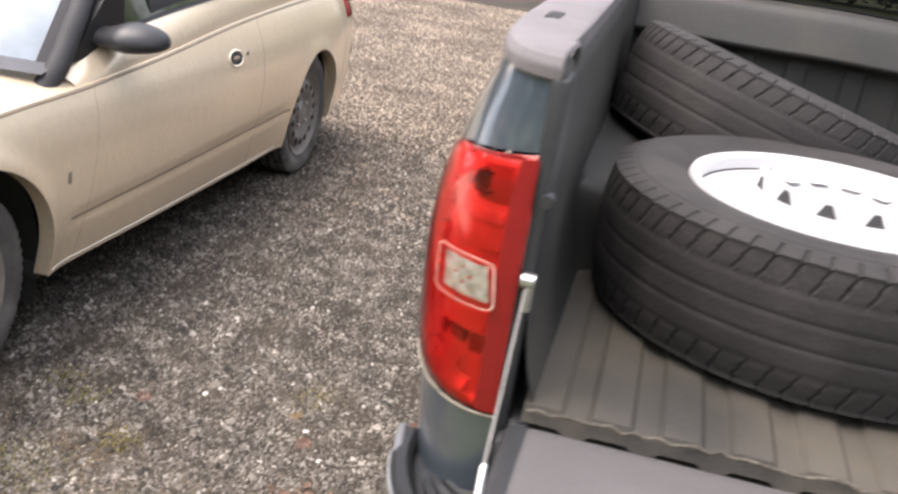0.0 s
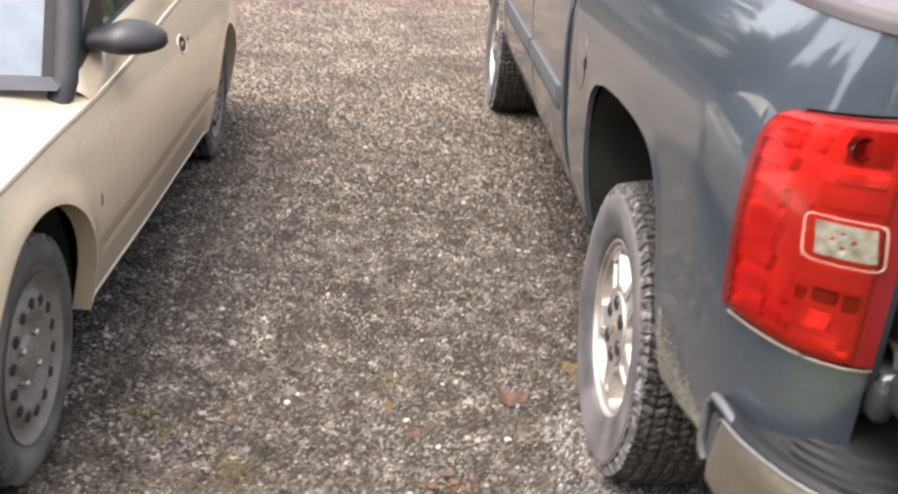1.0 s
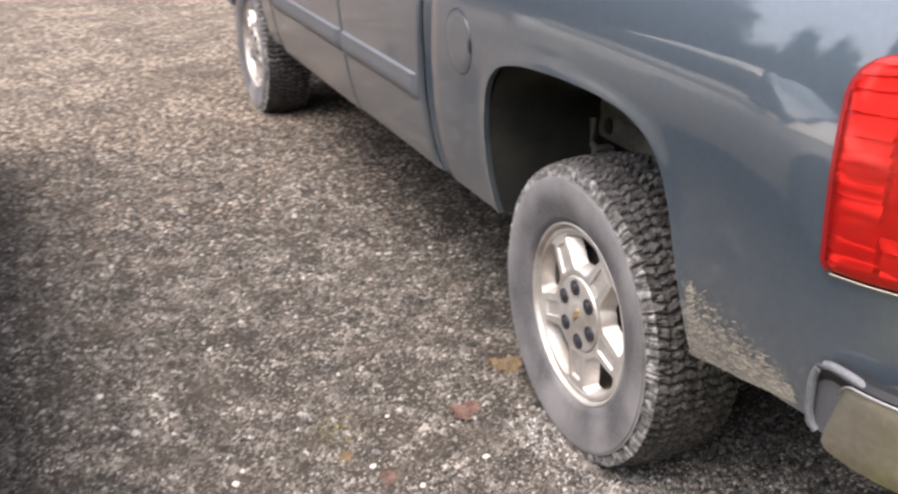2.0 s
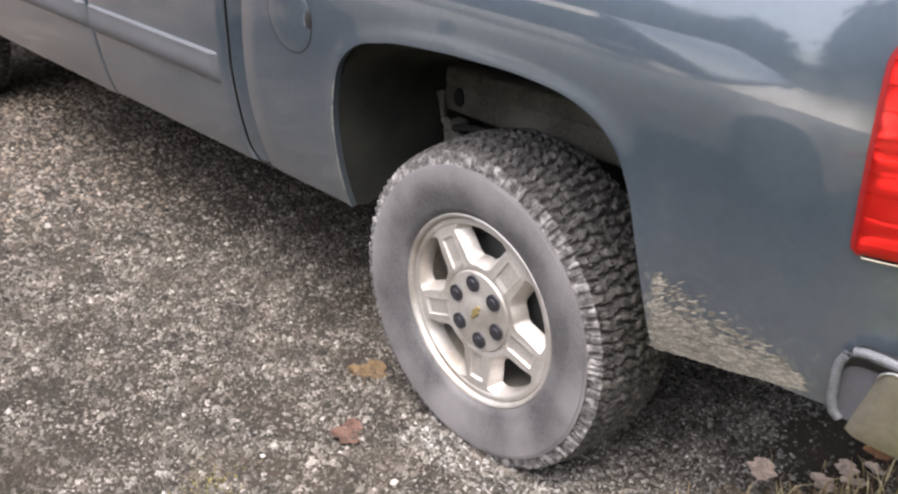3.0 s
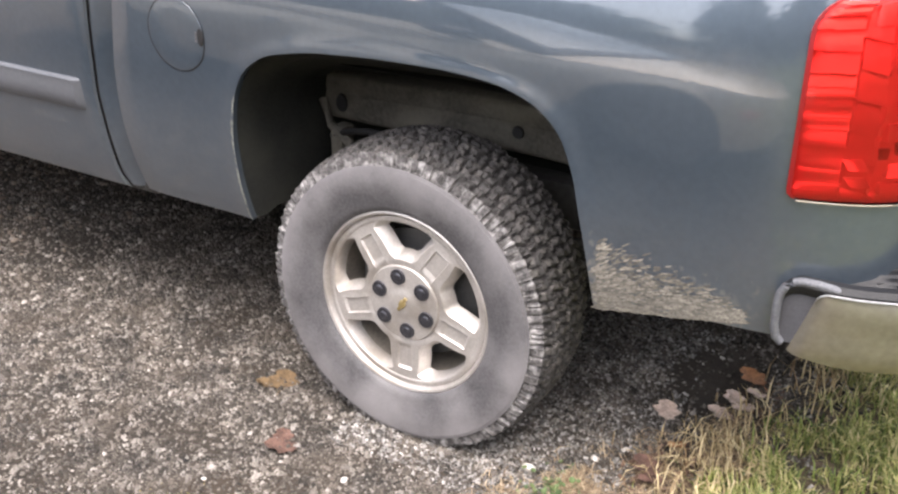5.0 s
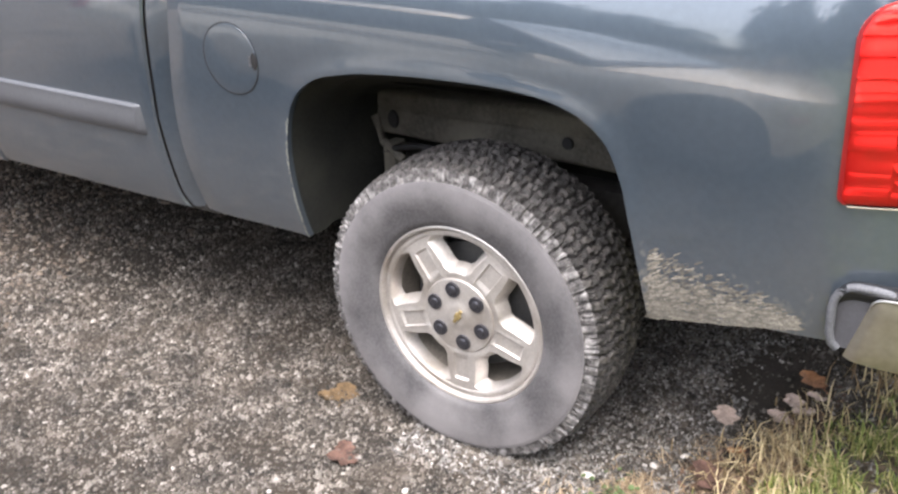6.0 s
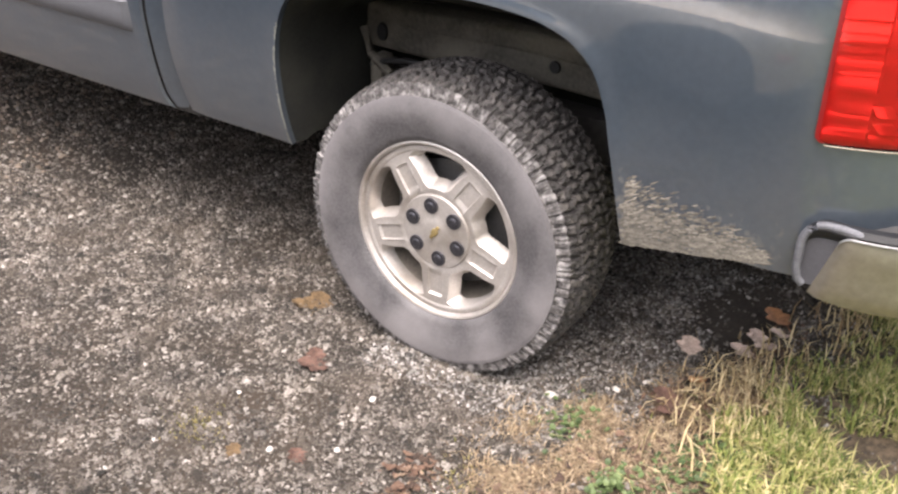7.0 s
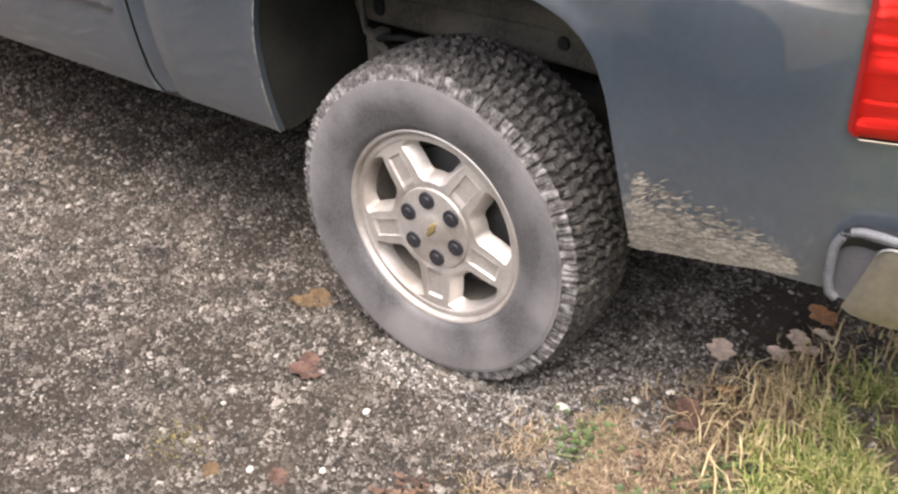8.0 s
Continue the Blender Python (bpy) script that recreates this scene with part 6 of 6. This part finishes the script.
def stones(name, count, x0, x1, y0, y1, low, high, seed, label, thin=True, mat=STONES, fade=0):
    """fade: 1 where the stones thin out up the drive, -1 where they thin out towards the near end."""
    rng = np.random.default_rng(seed)
    # one stone to each cell of a loose lattice, so that dark gaps stay between them
    cell = math.sqrt((x1 - x0) * (y1 - y0) / count)
    gx, gy = np.meshgrid(np.arange(x0, x1, cell), np.arange(y0, y1, cell))
    count = gx.size
    xs, ys = gx.ravel() + rng.uniform(0, 1.25 * cell, count), gy.ravel() + rng.uniform(0, 1.25 * cell, count)
    keep = np.ones(count, bool)
    if thin:
        dice = rng.uniform(0, 1, count)
        keep = np.array([d > max(0.62 * bare_amount(x, y), 0.93 * soil_amount(x, y)) + 0.9 * grass_amount(x, y) for x, y, d in zip(xs, ys, dice)])
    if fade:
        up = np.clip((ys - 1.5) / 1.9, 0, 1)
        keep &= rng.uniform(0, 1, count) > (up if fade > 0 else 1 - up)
    xs, ys = xs[keep], ys[keep]
    n = len(xs)
    base = np.array([(1, 0.72, 0), (-1, 0.72, 0), (-1, -0.72, 0), (1, -0.72, 0), (0.5, 0.1, 0.95), (-0.5, -0.1, 0.95)], float)
    tri = np.array([(0, 1, 5), (0, 5, 4), (2, 3, 4), (2, 4, 5), (3, 0, 4), (1, 2, 5)])
    if not thin:  # far off: plain chips
        base, tri = base[[0, 1, 2, 3, 4]], np.array([(0, 1, 4), (1, 2, 4), (2, 3, 4), (3, 0, 4)])
    m = len(base)
    size = low + (high - low) * rng.beta(1.3, 4.0, n)
    p = base[None] * (1 + rng.uniform(-0.38, 0.38, (n, m, 3)))
    p = p * (size[:, None] * rng.uniform(0.65, 1.15, (n, 3)))[:, None]
    a = rng.uniform(0, 2 * np.pi, n)
    c, s = np.cos(a)[:, None], np.sin(a)[:, None]
    tilt = rng.uniform(-0.5, 0.5, (n, 1))
    z = p[:, :, 2] + tilt * p[:, :, 0]
    px, py = p[:, :, 0] * c - p[:, :, 1] * s, p[:, :, 0] * s + p[:, :, 1] * c
    gz = np.array([ground_z(x, y) for x, y in zip(xs, ys)])
    v = np.stack([px + xs[:, None], py + ys[:, None], z + (gz + 0.05 * size)[:, None]], 2).reshape(-1, 3)
    f = (tri[None] + m * np.arange(n)[:, None, None]).reshape(-1, 3)
    me = bpy.data.meshes.new(name)
    me.vertices.add(len(v)), me.loops.add(len(f) * 3), me.polygons.add(len(f))
    me.vertices.foreach_set("co", v.ravel().astype(np.float32))
    me.loops.foreach_set("vertex_index", f.ravel().astype(np.int32))
    me.polygons.foreach_set("loop_start", np.arange(0, len(f) * 3, 3, dtype=np.int32))
    me.update(calc_edges=True)
    me.materials.append(mat)
    return tagged(new(name, me), label, "gravel", kind="stuff")


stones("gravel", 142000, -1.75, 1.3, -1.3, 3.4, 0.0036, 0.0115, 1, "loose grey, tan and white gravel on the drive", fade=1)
stones("coarse_gravel", 16000, -1.6, 1.0, -0.9, 3.2, 0.0065, 0.017, 15, "coarser grey and tan stones scattered over the gravel")
stones("fine_gravel", 70000, -1.2, 0.85, -0.85, 1.4, 0.0022, 0.0075, 12, "fine grey chippings among the gravel by the truck")
stones("pale_chippings", 8500, -0.08, 0.95, -0.56, 0.15, 0.0035, 0.0115, 14, "pale grey chippings behind the truck's wheel", mat=STONES_PALE)
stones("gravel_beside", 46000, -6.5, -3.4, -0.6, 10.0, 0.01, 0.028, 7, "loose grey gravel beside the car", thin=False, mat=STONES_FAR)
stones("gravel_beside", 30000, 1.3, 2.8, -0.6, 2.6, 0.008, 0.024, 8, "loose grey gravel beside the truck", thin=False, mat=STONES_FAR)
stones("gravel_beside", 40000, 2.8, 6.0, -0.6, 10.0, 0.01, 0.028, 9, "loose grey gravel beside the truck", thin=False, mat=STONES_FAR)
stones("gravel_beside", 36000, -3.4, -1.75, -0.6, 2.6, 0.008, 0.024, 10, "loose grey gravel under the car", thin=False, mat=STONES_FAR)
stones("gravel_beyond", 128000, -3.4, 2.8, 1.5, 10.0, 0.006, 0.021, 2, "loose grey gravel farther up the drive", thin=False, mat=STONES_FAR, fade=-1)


def blades(name, count, place, height, mat, label, seed, lean=0.7):
    rng = random.Random(seed)
    v, f = [], []
    tries = 0
    while len(v) < count * 5 and tries < count * 20:
        tries += 1
        x, y = place(rng)
        if x is None:
            continue
        h = height * rng.uniform(0.35, 1.25)
        a = rng.uniform(0, 2 * math.pi)
        w = rng.uniform(0.0012, 0.003) * (0.6 if lean > 1.5 else 1)
        bend = rng.uniform(0.1, 1.0) * lean * h
        dx, dy = math.cos(a), math.sin(a)
        z = ground_z(x, y) - 0.004
        o = len(v)
        v += [(x - dy * w, y + dx * w, z), (x + dy * w, y - dx * w, z), (x + dx * bend * 0.35 - dy * w * 0.8, y + dy * bend * 0.35 + dx * w * 0.8, z + h * 0.6), (x + dx * bend * 0.35 + dy * w * 0.8, y + dy * bend * 0.35 - dx * w * 0.8, z + h * 0.6), (x + dx * bend, y + dy * bend, z + h * (1 - 0.35 * bend / h))]
        f += [(o, o + 1, o + 3, o + 2), (o + 2, o + 3, o + 4)]
    me = bpy.data.meshes.new(name)
    me.from_pydata(v, [], f)
    me.materials.append(mat)
    return tagged(new(name, me), label, "grass", kind="stuff")


def turf(rng):
    x, y = 0.3 + rng.gauss(0, 0.9), -0.3 - abs(rng.gauss(0, 0.8))
    g = grass_amount(x, y)
    patchy = 0.32 + 1.7 * noise.noise((x * 8, y * 8, 1)) + 0.9 * noise.noise((x * 19, y * 19, 3))
    deep = (TURF_EDGE(x) - y) / 0.1 + 0.7 * noise.noise((x * 11, y * 11, 8))
    return (x, y) if rng.random() < g * g * patchy * min(1, max(0.008, deep)) else (None, None)


def meadow(rng):
    """Thinner turf that goes on behind and beside the truck."""
    x, y = rng.uniform(-5.5, 6.5), rng.uniform(-4.8, -0.85)
    if abs(x - 0.3) < 1.3 and y > -1.6 or y > -1.2 + 0.25 * noise.noise((x * 2, y * 2, 5)) and x < 1.2:
        return (None, None)
    return (x, y) if rng.random() < 0.6 + 1.2 * noise.noise((x * 3, y * 3, 1)) else (None, None)


def straw(rng):
    """Mats of flattened dead grass between the gravel and the turf."""
    cx, cy, r, q = rng.choice(((-0.14, -0.37, 0.1, 0.05), (-0.03, -0.47, 0.09, 0.05), (0.11, -0.46, 0.06, 0.035), (-0.26, -0.46, 0.09, 0.05), (0.25, -0.6, 0.06, 0.035), (0.4, -0.7, 0.1, 0.03), (0.02, -0.62, 0.12, 0.06), (0.12, -0.66, 0.12, 0.05)))
    x, y = cx + rng.gauss(0, r), cy + rng.gauss(0, q)
    patchy = 0.42 + 1.5 * noise.noise((x * 9, y * 9, 4)) + 0.6 * noise.noise((x * 23, y * 23, 4))
    return (x, y) if rng.random() < patchy * (1 - 0.95 * soil_amount(x, y)) else (None, None)


def tuft(rng):
    cx, cy, r = rng.choice(((-1.04, -0.42, 0.07), (-1.1, -0.36, 0.06), (-1.2, 0.05, 0.035), (-1.1, -0.02, 0.03), (-0.9, -0.17, 0.03), (-0.51, 0.29, 0.035), (-0.32, -0.33, 0.05)))
    return cx + rng.gauss(0, r), cy + rng.gauss(0, r)


blades("grass", 34000, turf, 0.062, GRASS, "short green and yellow grass at the edge of the drive", 4, lean=1.15)
blades("grass_beyond", 42000, meadow, 0.075, GRASS, "rough green and yellow grass behind the drive", 9, lean=1.3)
blades("dry_grass", 10500, straw, 0.028, STRAW, "flattened dry straw-coloured grass on the gravel", 5, lean=2.3)


def stalk(rng):
    x, y = rng.choice(((0.3, -0.63), (0.42, -0.73), (0.85, -0.84), (0.2, -0.72)))
    return x + rng.gauss(0, 0.12), y + rng.gauss(0, 0.045)


blades("dry_stalks", 520, stalk, 0.085, STALK, "long pale dry grass stalks at the turf's edge", 8, lean=1.3)
blades("grass_tuft", 2600, tuft, 0.014, MOSS, "thin weedy grass tufts in the gravel", 6)


def clover(count, seed):
    """Small round weed leaves in the turf."""
    rng = random.Random(seed)
    v, f = [], []
    for _ in range(count):
        cx, cy, s = rng.choice(((-0.12, -0.595, 0.03), (0.0, -0.73, 0.06), (0.14, -0.77, 0.06), (0.04, -0.7, 0.05), (0.02, -0.42, 0.05), (-0.1, -0.64, 0.06)))
        x, y = cx + rng.gauss(0, s), cy + rng.gauss(0, s * 0.7)
        z = ground_z(x, y) + rng.uniform(0.004, 0.025)
        r = rng.uniform(0.003, 0.0085)
        tx, ty = rng.uniform(-0.5, 0.5), rng.uniform(-0.5, 0.5)
        o = len(v)
        v.append((x, y, z - 0.002))
        for k in range(6):
            c, q = r * math.cos(k * math.pi / 3), r * math.sin(k * math.pi / 3)
            v.append((x + c, y + q, z + tx * c + ty * q))
        f += [(o, o + 1 + k, o + 1 + (k + 1) % 6) for k in range(6)]
    me = bpy.data.meshes.new("weeds")
    me.from_pydata(v, [], f)
    me.materials.append(WEED)
    return tagged(new("weeds", me), "small round green weed leaves in the turf", "weeds", kind="stuff")


clover(620, 11)


def litter(count, seed):
    """Crumbs of dead leaves, curled, in the soil at the turf's edge."""
    rng = random.Random(seed)
    v, f = [], []
    for _ in range(count):
        cx, cy, s = rng.choice(((0.22, -0.59, 0.045), (0.26, -0.62, 0.06), (-0.36, -0.22, 0.04), (-0.29, -0.44, 0.06), (-0.03, -0.58, 0.07), (0.1, -0.68, 0.08), (0.6, -0.72, 0.07)))
        x, y = cx + rng.gauss(0, s), cy + rng.gauss(0, s * 0.7)
        a, r = rng.uniform(0, 2 * math.pi), rng.uniform(0.004, 0.014)
        w, lift, z = r * rng.uniform(0.35, 0.8), rng.uniform(0.1, 0.6) * r, ground_z(x, y) + rng.uniform(0.003, 0.014)
        c, q = math.cos(a), math.sin(a)
        o = len(v)
        v += [(x + c * p - q * h, y + q * p + c * h, z + e) for p, h, e in ((-r, -0.4 * w, lift), (0, -w, 0), (r, -0.3 * w, lift), (r, 0.5 * w, 1.4 * lift), (0.1 * r, w, 0.2 * lift), (-r, 0.5 * w, 0.8 * lift))]
        f += [(o, o + 1, o + 4, o + 5), (o + 1, o + 2, o + 3, o + 4)]
    me = bpy.data.meshes.new("leaf_litter")
    me.from_pydata(v, [], f)
    me.materials.append(LITTER)
    return tagged(new("leaf_litter", me), "rust brown crumbs of dead leaves at the turf's edge", "leaf litter", kind="stuff")


litter(620, 17)


def leaf(x, y, turn, length, mat, label, z=0.005):
    """A curled fallen leaf with a stalk and lobed edge."""
    n = 9
    v, f = [], []
    for i in range(n):
        t = i / (n - 1)
        w = 0.42 * length * math.sin(math.pi * min(1, t * 0.96 + 0.03)) ** 0.7 * (1 + 0.3 * math.sin(t * 17))
        for s in (-1, -0.5, 0, 0.5, 1):
            v.append(((t - 0.5) * length, w * s, 0.06 * length * s * s + 0.08 * length * (t - 0.4) ** 2 * 2 + 0.003 * math.sin(7 * t + 3 * s)))
    f = [(i * 5 + j, (i + 1) * 5 + j, (i + 1) * 5 + j + 1, i * 5 + j + 1) for i in range(n - 1) for j in range(4)]
    geo = join((v, f), tube([(-0.5 * length, 0, 0.03 * length), (-0.72 * length, 0.02 * length, 0.02 * length)], 0.0012, 5))
    ob = new("fallen_leaf", mesh_ob("fallen_leaf", *geo, mat))
    ob.location, ob.rotation_euler = (x, y, ground_z(x, y) + z), (0.15, -0.1, turn)
    return tagged(ob, label, "leaf", "fallen leaves")


RUST, TAN, PALE = LEAF_RUST, LEAF_TAN, LEAF_PALE
leaf(0.06, 0.405, 0.4, 0.085, TAN, "tan brown fallen leaf beside the tyre")
leaf(0.03, 0.44, 1.9, 0.06, TAN, "tan brown fallen leaf beside the tyre")
leaf(-0.167, 0.226, 2.1, 0.085, RUST, "rust red fallen leaf on the gravel")
leaf(-0.13, 0.25, 0.7, 0.055, RUST, "rust red fallen leaf on the gravel")
leaf(0.735, -0.675, 1.0, 0.085, LEAF_ORANGE, "orange brown fallen leaf under the bumper", 0.02)
leaf(0.463, -0.532, 0.3, 0.075, PALE, "pale crumpled fallen leaf on bare soil", 0.014)
leaf(0.53, -0.65, 1.4, 0.07, PALE, "pale pinkish fallen leaf on bare soil", 0.014)
leaf(0.585, -0.695, 2.6, 0.065, PALE, "pale pinkish fallen leaf on bare soil", 0.014)
leaf(0.53, -0.67, 0.2, 0.05, RUST, "rust brown fallen leaf on bare soil")
leaf(0.62, -0.66, 0.5, 0.06, PALE, "pale pinkish fallen leaf on bare soil", 0.014)
leaf(0.665, -0.705, 1.8, 0.055, PALE, "pale crumpled fallen leaf at the turf's edge", 0.016)
leaf(0.34, -0.605, 2.7, 0.05, LEAF_ORANGE, "orange brown fallen leaf in dry grass", 0.012)
leaf(0.215, -0.575, 0.9, 0.08, RUST, "rust red fallen leaf in dry grass", 0.02)
leaf(0.17, -0.6, 2.3, 0.06, RUST, "rust red fallen leaf in dry grass", 0.02)
leaf(-0.45, 0.03, 1.2, 0.05, RUST, "rust red fallen leaf on the gravel")
leaf(-0.52, 0.16, 0.2, 0.04, TAN, "tan fallen leaf on the gravel")
leaf(-0.95, 0.05, 2.0, 0.05, RUST, "rust red fallen leaf on the gravel")


def pebble(x, y, r, seed):
    bm = bmesh.new()
    bmesh.ops.create_icosphere(bm, subdivisions=2, radius=r)
    for p in bm.verts:
        k = 1 + 0.3 * noise.noise(p.co * (0.7 / r) + Vector((seed, 0, 0)))
        p.co = Vector((p.co.x * k, p.co.y * k * 0.8, p.co.z * k * 0.6))
    me = bpy.data.meshes.new("pebble")
    bm.to_mesh(me)
    bm.free()
    me.materials.append(WHITE_STONE)
    me.shade_smooth()
    ob = new("pebble", me)
    ob.location, ob.rotation_euler = (x, y, ground_z(x, y) + r * 0.3), (0, 0, seed)
    return tagged(ob, "pale whitish pebble lying on the gravel", "pebble", "pale pebbles")


for k, (x, y, r) in enumerate(((-0.189, 0.017, 0.0135), (0.076, -0.334, 0.022), (-0.467, 0.097, 0.012), (-0.806, 0.154, 0.014), (-0.38, -0.03, 0.011), (-0.78, 0.2, 0.01), (0.2, -0.45, 0.014), (0.27, -0.5, 0.013), (-0.6, 0.33, 0.01), (-0.36, 0.3, 0.009))):
    pebble(x, y, r * 0.8, k * 1.7)


# ---- woods round the yard: seen only as mirror images in paint and glass ----
def tree_meshes(seed, tall):
    rng = random.Random(seed)
    trunk = [tube([(0.1 * math.sin(k + seed), 0.1 * math.cos(k * 1.3 + seed), tall * k / 8) for k in range(9)], 0.16, 8)]
    trunk[0] = ([(p[0] * (1 - 0.85 * p[2] / tall), p[1] * (1 - 0.85 * p[2] / tall), p[2]) for p in trunk[0][0]], trunk[0][1])
    v, f = [], []
    for _ in range(22):
        h = tall * rng.uniform(0.06, 0.95)
        a = rng.uniform(0, 2 * math.pi)
        reach = tall * 0.3 * (1.1 - h / tall) + 0.4
        tip = Vector((reach * math.cos(a), reach * math.sin(a), h + rng.uniform(0.1, 0.8)))
        trunk.append(tube([(0, 0, h * 0.94), tuple(tip * 0.6 + Vector((0, 0, h * 0.38))), tuple(tip)], 0.03, 5))
        for _ in range(190):
            c = Vector((tip.x * rng.uniform(0.3, 1.1), tip.y * rng.uniform(0.3, 1.1), tip.z)) + Vector((rng.gauss(0, 0.4), rng.gauss(0, 0.4), rng.gauss(0, 0.45)))
            e, g = Vector((rng.gauss(0, 1), rng.gauss(0, 1), rng.gauss(0, 1))).normalized() * 0.22, Vector((rng.gauss(0, 1), rng.gauss(0, 1), rng.gauss(0, 1))).normalized() * 0.14
            o = len(v)
            v += [tuple(c - e), tuple(c + g), tuple(c + e), tuple(c - g)]
            f.append((o, o + 1, o + 2, o + 3))
    crown = bpy.data.meshes.new("crown")
    crown.from_pydata(v, [], f)
    crown.materials.append(FOLIAGE)
    return mesh_ob("trunk", *join(*trunk), BARK), crown


KINDS = [tree_meshes(s, h) for s, h in ((1, 6.0), (2, 7.5), (3, 5.0))]
rng = random.Random(21)
for k in range(44):
    a = 2 * math.pi * k / 44 + rng.uniform(-0.06, 0.06)
    near = math.cos(a) < 0.35 and math.sin(a) < 0.97
    d = rng.uniform(20, 26) if near else rng.uniform(24, 32)
    t = thing("tree", (1 + d * math.cos(a), 1 + d * math.sin(a), -0.05), "tall leafy tree at the edge of the yard", "tree", "trees round the yard")
    t.rotation_euler = (0, 0, rng.uniform(0, 6))
    high = 0.92 if 2.05 < a < 3.0 else 1.45 if 1.5 < a < 2.05 else 1.2  # unseen trees: heights set for what the truck's paint mirrors that way
    t.scale = (1.35, 1.35, high) if near else (1, 1, 1)
    for name, me in zip(("trunk", "crown"), KINDS[k % 3]):
        o = new(name, me)
        o.parent = t
